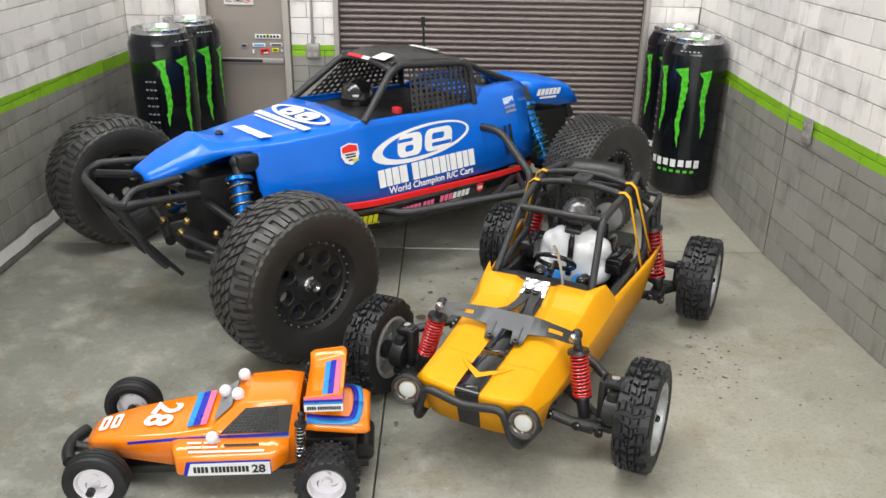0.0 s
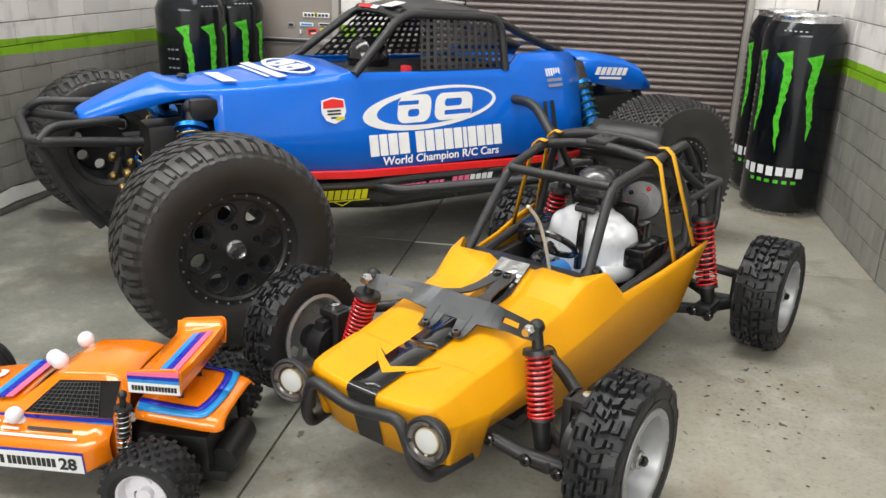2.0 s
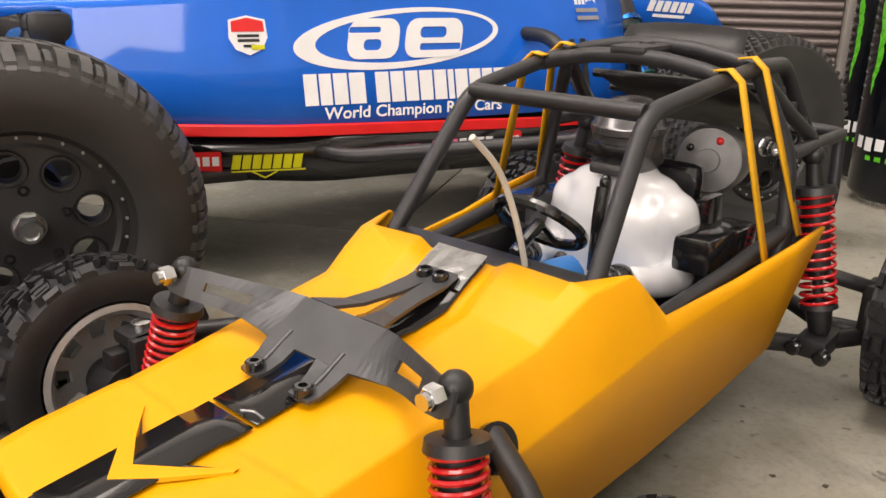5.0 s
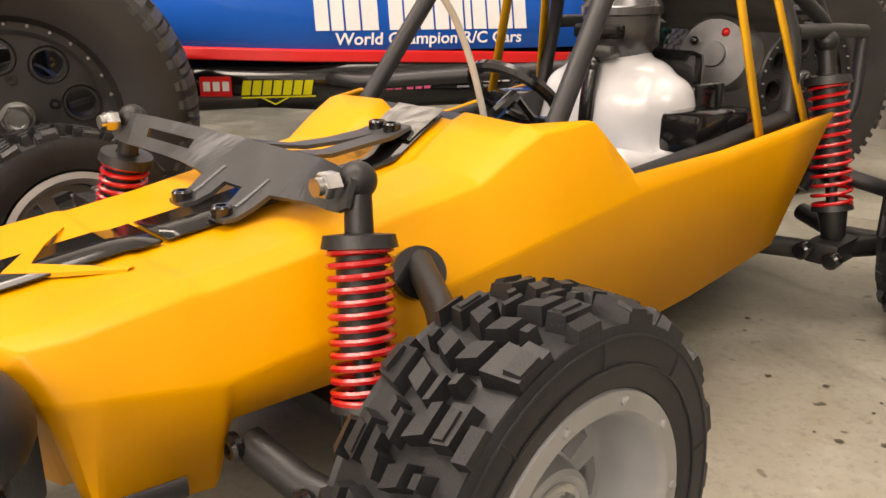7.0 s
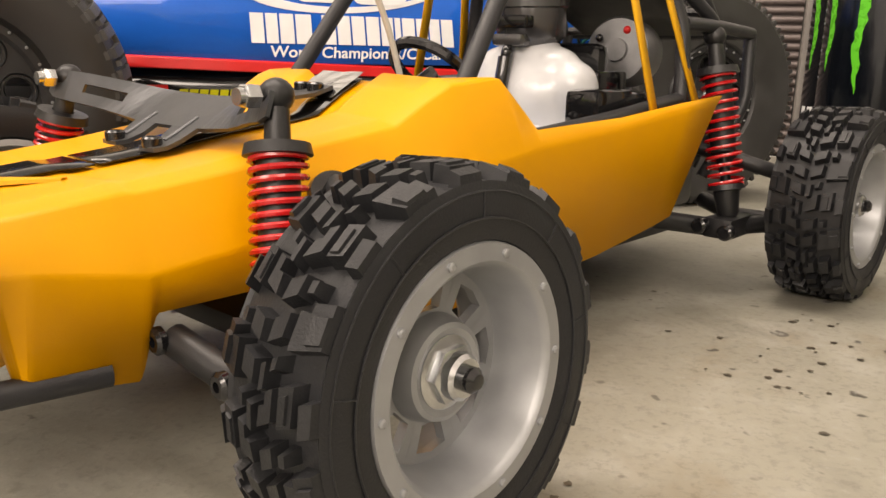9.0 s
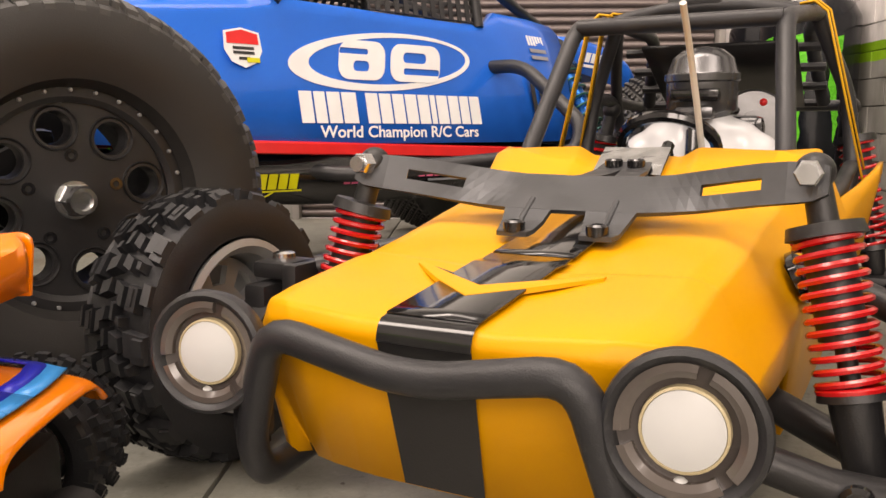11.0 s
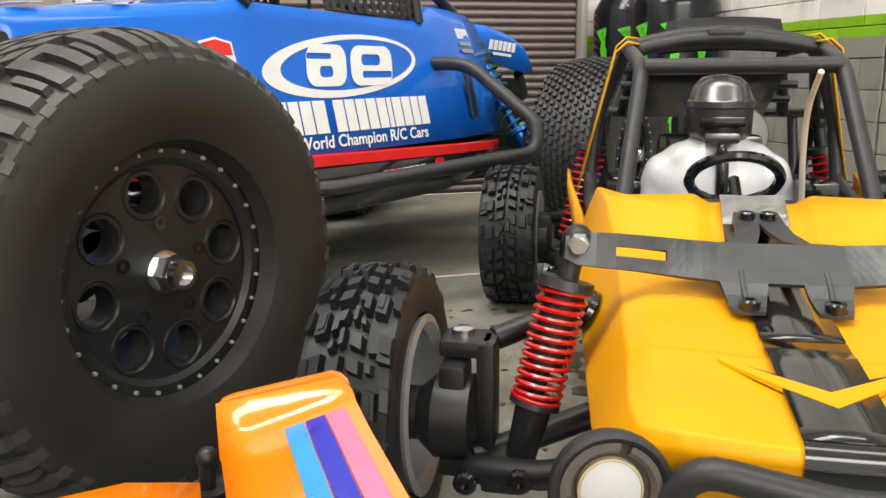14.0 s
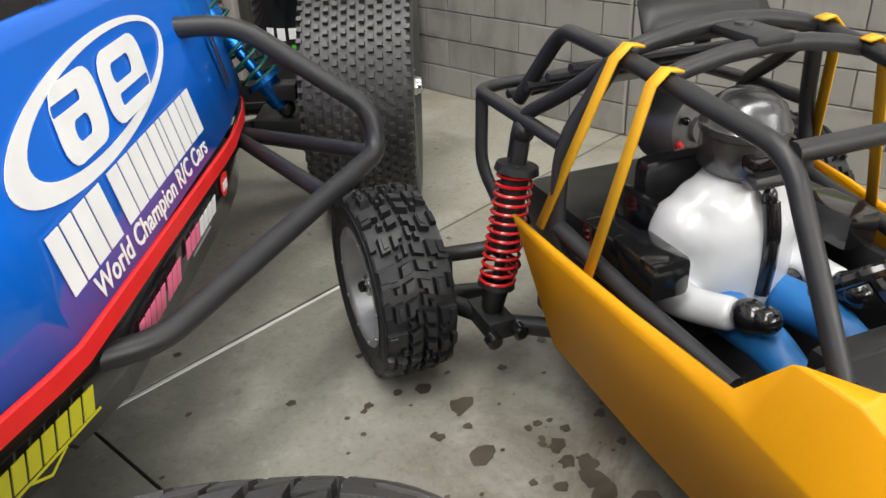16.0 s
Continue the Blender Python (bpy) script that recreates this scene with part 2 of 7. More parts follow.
CAN_GREEN = mat("bright_green_can_print", (0.10, 0.60, 0.035), 0.28, metal=0.2, var=0.12, scale=220)
ALU = mat("brushed_aluminium", (0.66, 0.67, 0.68), 0.26, metal=1.0, var=0.12, scale=250)
PAPER = mat("torn_white_paper", (0.72, 0.71, 0.69), 0.8, var=0.08, bump=0.3)
CLEAR_TUBE = mat("milky_antenna_tube", (0.52, 0.50, 0.45), 0.35, var=0.1)


COURSE = 0.0185


def wall_paint():
    """Painted block wall: grey below, a green band, dirty white above."""
    m = bpy.data.materials.new("painted_block_wall")
    m.use_nodes = True
    nt = m.node_tree
    L = nt.links.new
    p = nt.nodes["Principled BSDF"]
    geo = nt.nodes.new("ShaderNodeNewGeometry")
    sep = nt.nodes.new("ShaderNodeSeparateXYZ")
    L(geo.outputs["Position"], sep.inputs[0])
    edge = nt.nodes.new("ShaderNodeTexNoise")
    edge.inputs["Scale"].default_value = 60
    L(geo.outputs["Position"], edge.inputs["Vector"])
    e2 = nt.nodes.new("ShaderNodeMath")
    e2.operation = "MULTIPLY_ADD"
    e2.inputs[1].default_value, e2.inputs[2].default_value = 0.002, -0.001
    L(edge.outputs["Fac"], e2.inputs[0])
    zz = nt.nodes.new("ShaderNodeMath")
    zz.operation = "ADD"
    L(sep.outputs["Z"], zz.inputs[0])
    L(e2.outputs[0], zz.inputs[1])
    zs = nt.nodes.new("ShaderNodeMath")
    zs.operation = "MULTIPLY"
    zs.inputs[1].default_value = 4.0
    # on the west wall the band was painted a little out of level
    west = nt.nodes.new("ShaderNodeMath")
    west.operation = "LESS_THAN"
    west.inputs[1].default_value = -0.28
    L(sep.outputs["X"], west.inputs[0])
    slope = nt.nodes.new("ShaderNodeMath")
    slope.operation = "MULTIPLY_ADD"
    slope.inputs[1].default_value, slope.inputs[2].default_value = 0.034, -0.0290
    L(sep.outputs["Y"], slope.inputs[0])
    tilt = nt.nodes.new("ShaderNodeMath")
    tilt.operation = "MULTIPLY_ADD"
    L(west.outputs[0], tilt.inputs[0])
    L(slope.outputs[0], tilt.inputs[1])
    L(zz.outputs[0], tilt.inputs[2])
    L(tilt.outputs[0], zs.inputs[0])
    ramp = nt.nodes.new("ShaderNodeValToRGB")
    r = ramp.color_ramp
    r.interpolation = "CONSTANT"
    r.elements[0].position, r.elements[0].color = 0.0, (0.275, 0.268, 0.245, 1)
    r.elements[1].position, r.elements[1].color = 0.1225 * 4, (0.25, 0.50, 0.012, 1)
    el = r.elements.new(0.1355 * 4)
    el.color = (0.86, 0.825, 0.805, 1)
    L(zs.outputs[0], ramp.inputs[0])
    # grime: streaks drawn out along the courses and smudges of soot
    mp = nt.nodes.new("ShaderNodeMapping")
    mp.inputs["Scale"].default_value = (1.0, 1.0, 0.35)
    L(geo.outputs["Position"], mp.inputs["Vector"])
    g1 = nt.nodes.new("ShaderNodeTexNoise")
    g1.inputs["Scale"].default_value, g1.inputs["Detail"].default_value, g1.inputs["Roughness"].default_value = 55, 6, 0.62
    L(mp.outputs[0], g1.inputs["Vector"])
    g2 = nt.nodes.new("ShaderNodeTexNoise")
    g2.inputs["Scale"].default_value, g2.inputs["Detail"].default_value = 7, 3
    L(geo.outputs["Position"], g2.inputs["Vector"])
    a = nt.nodes.new("ShaderNodeMath")
    a.operation = "MULTIPLY"
    L(g1.outputs["Fac"], a.inputs[0])
    L(g2.outputs["Fac"], a.inputs[1])
    k = nt.nodes.new("ShaderNodeMapRange")
    k.inputs["From Min"].default_value, k.inputs["From Max"].default_value = 0.27, 0.42
    k.inputs["To Max"].default_value = 0.50
    L(a.outputs[0], k.inputs["Value"])
    oi = nt.nodes.new("ShaderNodeObjectInfo")
    tone = nt.nodes.new("ShaderNodeMapRange")
    tone.inputs["To Min"].default_value, tone.inputs["To Max"].default_value = 0.88, 1.08
    L(oi.outputs["Random"], tone.inputs["Value"])
    sc = nt.nodes.new("ShaderNodeVectorMath")
    sc.operation = "SCALE"
    L(ramp.outputs["Color"], sc.inputs[0])
    L(tone.outputs["Result"], sc.inputs["Scale"])
    mix = nt.nodes.new("ShaderNodeMix")
    mix.data_type = "RGBA"
    mix.blend_type = "MULTIPLY"
    mix.inputs["B"].default_value = (0.30, 0.285, 0.285, 1)
    L(sc.outputs[0], mix.inputs["A"])
    L(k.outputs["Result"], mix.inputs["Factor"])
    # soot smudged round the mortar joints
    pp = nt.nodes.new("ShaderNodeMath")
    pp.operation = "PINGPONG"
    pp.inputs[1].default_value = 0.5
    div = nt.nodes.new("ShaderNodeMath")
    div.operation = "MULTIPLY_ADD"
    div.inputs[1].default_value, div.inputs[2].default_value = 1 / COURSE, 0.0
    L(sep.outputs["Z"], div.inputs[0])
    L(div.outputs[0], pp.inputs[0])
    near = nt.nodes.new("ShaderNodeMapRange")
    near.inputs["From Min"].default_value, near.inputs["From Max"].default_value = 0.30, 0.02
    L(pp.outputs[0], near.inputs["Value"])
    g3 = nt.nodes.new("ShaderNodeTexNoise")
    g3.inputs["Scale"].default_value, g3.inputs["Detail"].default_value, g3.inputs["Roughness"].default_value = 32, 6, 0.7
    L(geo.outputs["Position"], g3.inputs["Vector"])
    s3 = nt.nodes.new("ShaderNodeMapRange")
    s3.inputs["From Min"].default_value, s3.inputs["From Max"].default_value, s3.inputs["To Max"].default_value = 0.50, 0.70, 0.62
    L(g3.outputs["Fac"], s3.inputs["Value"])
    both = nt.nodes.new("ShaderNodeMath")
    both.operation = "MULTIPLY"
    L(near.outputs["Result"], both.inputs[0])
    L(s3.outputs["Result"], both.inputs[1])
    mix2 = nt.nodes.new("ShaderNodeMix")
    mix2.data_type = "RGBA"
    mix2.blend_type = "MULTIPLY"
    mix2.inputs["B"].default_value = (0.34, 0.31, 0.30, 1)
    L(mix.outputs["Result"], mix2.inputs["A"])
    L(both.outputs[0], mix2.inputs["Factor"])
    L(mix2.outputs["Result"], p.inputs["Base Color"])
    p.inputs["Roughness"].default_value = 0.62
    b = nt.nodes.new("ShaderNodeBump")
    b.inputs["Strength"].default_value, b.inputs["Distance"].default_value = 0.3, 0.0006
    L(g1.outputs["Fac"], b.inputs["Height"])
    L(b.outputs["Normal"], p.inputs["Normal"])
    return m


def concrete():
    m = bpy.data.materials.new("stained_concrete")
    m.use_nodes = True
    nt = m.node_tree
    L = nt.links.new
    p = nt.nodes["Principled BSDF"]
    geo = nt.nodes.new("ShaderNodeNewGeometry")

    def noise_of(scale, detail, rough=0.55, dist=0.0):
        n = nt.nodes.new("ShaderNodeTexNoise")
        n.inputs["Scale"].default_value, n.inputs["Detail"].default_value = scale, detail
        n.inputs["Roughness"].default_value, n.inputs["Distortion"].default_value = rough, dist
        L(geo.outputs["Position"], n.inputs["Vector"])
        return n

    def span(src, a, b, lo=0.0, hi=1.0):
        k = nt.nodes.new("ShaderNodeMapRange")
        k.inputs["From Min"].default_value, k.inputs["From Max"].default_value = a, b
        k.inputs["To Min"].default_value, k.inputs["To Max"].default_value = lo, hi
        L(src, k.inputs["Value"])
        return k.outputs["Result"]

    def over(base, colour, fac, mode="MIX"):
        x = nt.nodes.new("ShaderNodeMix")
        x.data_type, x.blend_type = "RGBA", mode
        if isinstance(base, tuple):
            x.inputs["A"].default_value = (*base, 1)
        else:
            L(base, x.inputs["A"])
        x.inputs["B"].default_value = (*colour, 1)
        L(fac, x.inputs["Factor"])
        return x.outputs["Result"]

    clouds, mid, fine = noise_of(5, 4, 0.6), noise_of(38, 6, 0.65), noise_of(420, 4, 0.7)
    c = over((0.245, 0.243, 0.212), (0.150, 0.155, 0.134), span(clouds.outputs["Fac"], 0.38, 0.64))
    sep = nt.nodes.new("ShaderNodeSeparateXYZ")
    L(geo.outputs["Position"], sep.inputs[0])
    # paler and warmer towards +x, broken up by the clouds
    toward_x = nt.nodes.new("ShaderNodeMath")
    toward_x.operation = "MULTIPLY_ADD"
    toward_x.inputs[1].default_value = 0.30
    L(clouds.outputs["Fac"], toward_x.inputs[0])
    L(sep.outputs["X"], toward_x.inputs[2])
    c = over(c, (0.34, 0.322, 0.264), span(toward_x.outputs[0], 0.16, 0.42, 0, 0.75))
    c = over(c, (0.37, 0.36, 0.317), span(mid.outputs["Fac"], 0.50, 0.70, 0, 0.75))
    c = over(c, (0.135, 0.13, 0.105), span(noise_of(16, 5, 0.6, 0.6).outputs["Fac"], 0.57, 0.74, 0, 0.65))
    c = over(c, (0.20, 0.145, 0.075), span(noise_of(11, 5, 0.65, 0.4).outputs["Fac"], 0.56, 0.72, 0, 0.6))
    spots = noise_of(150, 2, 0.5)
    gate = span(clouds.outputs["Fac"], 0.42, 0.6)
    sp = nt.nodes.new("ShaderNodeMath")
    sp.operation = "MULTIPLY"
    L(span(spots.outputs["Fac"], 0.68, 0.73), sp.inputs[0])
    L(gate, sp.inputs[1])
    c = over(c, (0.085, 0.078, 0.065), sp.outputs[0])
    c = over(c, (0.55, 0.55, 0.54), span(fine.outputs["Fac"], 0.50, 0.72, 0, 0.75), "MULTIPLY")
    c = over(c, (0.43, 0.42, 0.378), span(noise_of(210, 5, 0.75).outputs["Fac"], 0.56, 0.74, 0, 0.7))
    c = over(c, (0.13, 0.125, 0.105), span(noise_of(95, 6, 0.8).outputs["Fac"], 0.60, 0.76, 0, 0.7))
    # brown oily patch where something leaked
    off = nt.nodes.new("ShaderNodeVectorMath")
    off.operation = "DISTANCE"
    off.inputs[1].default_value = (0.140, 0.682, 0.0)
    L(geo.outputs["Position"], off.inputs[0])
    leak = nt.nodes.new("ShaderNodeMath")
    leak.operation = "MULTIPLY"
    L(span(off.outputs["Value"], 0.110, 0.025), leak.inputs[0])
    L(span(noise_of(24, 6, 0.68, 0.5).outputs["Fac"], 0.40, 0.60, 0, 0.75), leak.inputs[1])
    c = over(c, (0.088, 0.066, 0.038), leak.outputs[0])
    L(c, p.inputs["Base Color"])
    L(span(mid.outputs["Fac"], 0.3, 0.7, 0.34, 0.62), p.inputs["Roughness"])
    b = nt.nodes.new("ShaderNodeBump")
    b.inputs["Strength"].default_value, b.inputs["Distance"].default_value = 0.25, 0.0004
    L(fine.outputs["Fac"], b.inputs["Height"])
    L(b.outputs["Normal"], p.inputs["Normal"])
    return m


WALL = wall_paint()
CONCRETE = concrete()
MORTAR = mat("dark_mortar", (0.175, 0.166, 0.155), 0.8, var=0.3, bump=0.4)
JOINT = mat("dark_floor_joint", (0.06, 0.055, 0.05), 0.85, var=0.3)
STAIN = mat("oil_spot", (0.080, 0.067, 0.050), 0.40, var=0.35)

# ---- the garage: floor, walls, door, shutter ----
WX, LX, BY, TOP, FRONT = 0.379, -0.287, 1.129, 0.30, -0.25
bm = bmesh.new()
box(bm, (0.085, 0.44, -0.011), (0.80, 1.40, 0.016))
floor = tagged(part("floor", bm, JOINT), "grey stained concrete slab floor with dark saw-cut joints", "floor", kind="structure")
SEAM, SPLAY = 0.842, 0.066
splayed = lambda y: WX + max(0.0, SEAM - y) * SPLAY
bm = bmesh.new()
box(bm, (WX + 0.008, (SEAM + BY + 0.011) / 2, TOP / 2 - 0.003), (0.012, BY + 0.011 - SEAM, TOP + 0.006))
box(bm, (0.008, -0.546, TOP / 2 - 0.003), (0.012, 1.094, TOP + 0.006), Matrix.Translation((WX, SEAM, 0)) @ pose(0, 0, 0, 0, 0, math.degrees(math.atan(SPLAY))))
wall_east = tagged(part("wall_east", bm, MORTAR), "painted block wall, grey below a green band and dirty white above", "wall", kind="structure")
bm = bmesh.new()
box(bm, (LX - 0.008, 0.44, TOP / 2 - 0.003), (0.012, 1.40, TOP + 0.006))
wall_west = tagged(part("wall_west", bm, MORTAR), "painted block wall, grey below a green band and sooty white above", "wall", kind="structure")
DOOR_L, DOOR_R, SH_L, SH_R = -0.191, -0.1045, -0.039, 0.313
bm = bmesh.new()
for a, b in ((LX - 0.002, DOOR_L - 0.008), (DOOR_R + 0.008, SH_L - 0.006), (SH_R + 0.007, WX + 0.002)):
    box(bm, ((a + b) / 2, BY + 0.008, TOP / 2 - 0.003), (b - a, 0.012, TOP + 0.006))
box(bm, ((DOOR_L + DOOR_R) / 2, BY + 0.008, 0.26), (DOOR_R - DOOR_L + 0.0165, 0.012, 0.08))
wall_north = tagged(part("wall_north", bm, MORTAR), "painted block wall with a steel door and a roll-up shutter", "wall", kind="structure")
# unseen shell added round and above the garage, pale to bounce fill light
SHELL_PALE = mat("pale_shop_wall", (0.80, 0.79, 0.77), 0.7, var=0.05, scale=3)
CEIL = mat("white_ceiling_tile", (0.75, 0.75, 0.73), 0.8, var=0.04, scale=6)
bm = bmesh.new()
for c, s in (((0, -1.9, 0.8), (4.4, 0.05, 3.2)), ((-2.2, 0.1, 0.8), (0.05, 4.0, 3.2)), ((2.2, 0.1, 0.8), (0.05, 4.0, 3.2)), ((0, 2.1, 0.8), (4.4, 0.05, 3.2))):
    box(bm, c, s)
tagged(part("shop_wall", bm, SHELL_PALE), "plain pale unseen walls added around to bounce light", "wall", kind="structure")
bm = bmesh.new()
box(bm, (0, 0.1, 2.42), (4.4, 4.0, 0.04))
tagged(part("ceiling", bm, CEIL), "plain white unseen ceiling added above to bounce light", "ceiling", kind="structure")
bm = bmesh.new()
box(bm, (0, 0.1, -0.06), (4.4, 4.0, 0.04))
tagged(part("shop_counter", bm, SHELL_PALE), "plain pale unseen counter top added below the garage model", "counter", kind="structure")

# ---- back wall: steel door ----
door = thing("door_1", pose(0, BY, 0), "closed taupe steel door with a panic bar and small stickers", "door", kind="structure")
bm = bmesh.new()
box(bm, ((DOOR_L + DOOR_R) / 2, 0.004, 0.108), (DOOR_R - DOOR_L - 0.001, 0.005, 0.214), bev=0.0006)
part("door_leaf", bm, DOOR, door)
for x in (DOOR_L - 0.004, DOOR_R + 0.004):
    bm = bmesh.new()
    box(bm, (x, 0.0, 0.111), (0.0072, 0.012, 0.222), bev=0.0006)
    part("door_jamb", bm, FRAME, door)
bm = bmesh.new()
box(bm, ((DOOR_L + DOOR_R) / 2, 0.0, 0.2185), (DOOR_R - DOOR_L, 0.012, 0.007), bev=0.0006)
part("door_head", bm, FRAME, door)
bar = bmesh.new()
box(bar, (-0.147, -0.0048, 0.1175), (0.084, 0.006, 0.0055), bev=0.0007)
pbar = part("panic_bar", bar, CONDUIT, door, "grey metal panic bar")
bm = bmesh.new()
box(bm, (-0.1555, -0.0084, 0.1178), (0.052, 0.0012, 0.0032), bev=0.0003)
part("push_pad", bm, BLACK, pbar, "dark push pad")
bm = bmesh.new()
box(bm, (-0.1875, -0.005, 0.118), (0.0065, 0.009, 0.0185), bev=0.0008)
part("bar_bracket", bm, FRAME, pbar)
sign = thing("door_sign", pose(0, BY - 0.0005, 0), "white door sign with black writing and a red ring", "sign")
bm = bmesh.new()
box(bm, (-0.1545, 0.0012, 0.192), (0.034, 0.0008, 0.024), bev=0.0002)
part("sign_plate", bm, SIGN, sign)
for i, line in enumerate(("KEEP DOOR", "CLOSED AT", "ALL TIMES")):
    lettering("sign_text", line, axes((-0.1695, 0.0006, 0.1918 - i * 0.0044), (1, 0, 0), (0, 0, 1)), 0.0044, PRINT, sign, bold=0.00006)
bm = bmesh.new()
mr = axes((-0.1452, 0.0004, 0.1868), (1, 0, 0), (0, 0, 1))
prism(bm, circle(0, 0, 0.0046, 28), mr, 0.0002, [circle(0, 0, 0.0038, 28)])
prism(bm, [(-0.0033, 0.0027), (-0.0027, 0.0033), (0.0033, -0.0027), (0.0027, -0.0033)], mr, 0.0002)
part("warning_ring", bm, SIGN_RED, sign)
bm = bmesh.new()
box(bm, (-0.1452, 0.0006, 0.1868), (0.0022, 0.0003, 0.0045))
part("pictogram", bm, PRINT, sign)


def sticker(x, z, w, h, base, bars, turn=0.0):
    """A small sticker on the door with plain bars for its unreadable print."""
    st = thing("sticker", pose(x, BY + 0.0008, z, 0, turn, 0), "small printed sticker on the steel door", "sticker", "stickers on the door")
    bm = bmesh.new()
    box(bm, (0, 0, 0), (w, 0.0006, h), bev=0.0002)
    part("sheet", bm, base, st)
    for bx, bz, bw, bh, bmat in bars:
        bm = bmesh.new()
        box(bm, (bx * w, -0.0004, bz * h), (bw * w, 0.0003, bh * h))
        part("print_bar", bm, bmat, st)


sticker(-0.1235, 0.1445, 0.030, 0.0050, WHITE, [(i * 0.13 - 0.39, 0, 0.09, 0.55, PRINT) for i in range(7)] + [(0.0, 0.1, 0.1, 0.9, LIME)])
sticker(-0.152, 0.1335, 0.0080, 0.0048, GREY_DECAL, [(0, 0, 0.6, 0.5, PRINT)])
sticker(-0.1345, 0.1345, 0.0150, 0.0038, WHITE, [(0, 0, 0.8, 0.5, SKY)])
sticker(-0.1140, 0.1350, 0.0140, 0.0034, WHITE, [(0, 0, 0.85, 0.6, PRINT)])
sticker(-0.1415, 0.1270, 0.0050, 0.0052, GREY_DECAL, [(0, 0, 0.3, 0.8, WHITE)])
sticker(-0.1280, 0.1275, 0.0110, 0.0064, RED, [(0, 0.1, 0.7, 0.4, PRINT), (0.1, -0.3, 0.5, 0.2, WHITE)], -8)
sticker(-0.1155, 0.1290, 0.0080, 0.0046, LIME, [(0, 0, 0.6, 0.4, PRINT)])
sticker(-0.1080, 0.1285, 0.0040, 0.0040, GREY_DECAL, [(0, 0, 0.5, 0.5, WHITE)])

# ---- back wall: conduit, outlet, roll-up shutter ----
outl = thing("wall_outlet", pose(-0.0705, BY, 0), "grey four-way wall outlet box fed by a conduit", "outlet")
bm = bmesh.new()
box(bm, (0, -0.0035, 0.1295), (0.0160, 0.007, 0.0165), bev=0.001)
part("outlet_box", bm, CONDUIT, outl)
for dx in (-0.0036, 0.0036):
    for dz in (-0.0038, 0.0038):
        bm = bmesh.new()
        revolve(bm, [(0, 0.0), (0.0008, 0.0), (0.0008, 0.0026), (0, 0.0028)], (dx, -0.0072, 0.1295 + dz), (0, -1, 0), 14)
        for k in (-0.0009, 0.0009):
            box(bm, (dx + k, -0.0081, 0.1297 + dz), (0.0004, 0.0004, 0.0014))
        part("socket", bm, FRAME, outl)
bm = bmesh.new()
tube(bm, [(0, -0.003, 0.137), (0, -0.003, TOP)], 0.0016, 10)
part("conduit", bm, CONDUIT, outl)
bm = bmesh.new()
tube(bm, [(0.0, -0.003, 0.1385), (0.0, -0.003, 0.1425)], 0.0023, 10)
box(bm, (0.0024, -0.003, 0.1445), (0.003, 0.002, 0.0016))
part("conduit_clamp", bm, CONDUIT, outl)
shut = thing("roll_up_shutter", pose(0, BY, 0), "closed brown-grey ribbed roll-up shutter", "shutter", kind="structure")
bm = bmesh.new()
for x in (SH_L - 0.003, SH_R + 0.0035):
    box(bm, (x, -0.001, TOP / 2), (0.0056, 0.014, TOP), bev=0.0006)
part("guide_rail", bm, FRAME, shut)
PITCH = 0.0068
slat = bmesh.new()
loft(slat, [[(x, yy, zz) for yy, zz in ((0.0070, 0.0), (0.0036, 0.0007), (0.0022, 0.0022), (0.0024, 0.0040), (0.0040, 0.0055), (0.0070, 0.0060), (0.0070, PITCH))] for x in (SH_L + 0.0005, SH_R - 0.0005)], mirror=False)
first = part("slat", slat, SHUTTER, shut, sharp=60)
first.location.z = 0.002
for i in range(1, int(TOP / PITCH)):
    o = new("slat", first.data)
    o.parent, o.location.z = shut, 0.002 + i * PITCH
bm = bmesh.new()
box(bm, ((SH_L + SH_R) / 2, 0.010, TOP / 2), (SH_R - SH_L + 0.006, 0.004, TOP))
part("shutter_back", bm, MORTAR, shut)

# ---- side walls: outlet, seam, torn paper ----
outl2 = thing("wall_outlet", pose(splayed(0.803), 0.803, 0.1265, 0, 0, 3.8), "grey outlet plate with sockets on the block wall", "outlet")
bm = bmesh.new()
prism(bm, [(-0.0075, -0.0095), (0.0058, -0.0105), (0.0078, 0.0095), (-0.0065, 0.0105)], axes((-0.0012, 0, 0), (0, 1, 0), (0, 0, 1)), 0.0016)
bmesh.ops.translate(bm, verts=bm.verts, vec=(-0.0016, 0, 0))
soften(bm, 0.0006, 40)
part("outlet_plate", bm, CONDUIT, outl2)
for dy in (-0.003, 0.003):
    for dz in (-0.004, 0.004):
        bm = bmesh.new()
        revolve(bm, [(0, 0.0), (0.0006, 0.0), (0.0006, 0.0021), (0, 0.0023)], (-0.0030, dy, dz), (-1, 0, 0), 12)
        part("socket", bm, FRAME, outl2)
random.seed(5)
bm = bmesh.new()
pts = [(0.0012 * random.uniform(-1, 1), 0.002 + 0.198 * i / 26) for i in range(27)]
va = [bm.verts.new((WX - 0.0009, 0.842 + a - 0.0006 - 0.0004 * random.random(), z)) for a, z in pts]
vb = [bm.verts.new((WX - 0.0009, 0.842 + a + 0.0006 + 0.0004 * random.random(), z)) for a, z in pts]
for i in range(len(va) - 1):
    bm.faces.new((va[i], va[i + 1], vb[i + 1], vb[i]))
tagged(part("panel_seam", bm, FRAME, smooth=False), "pale ragged seam between two wall panels", "trim", kind="structure")
bm = bmesh.new()
lo, hi = [], []
for i in range(40):
    y = 0.42 + 0.60 * i / 39
    lo.append((y, 0.0065 + 0.0015 * random.random()))
    hi.append((y, 0.0165 + 0.0035 * random.random()))
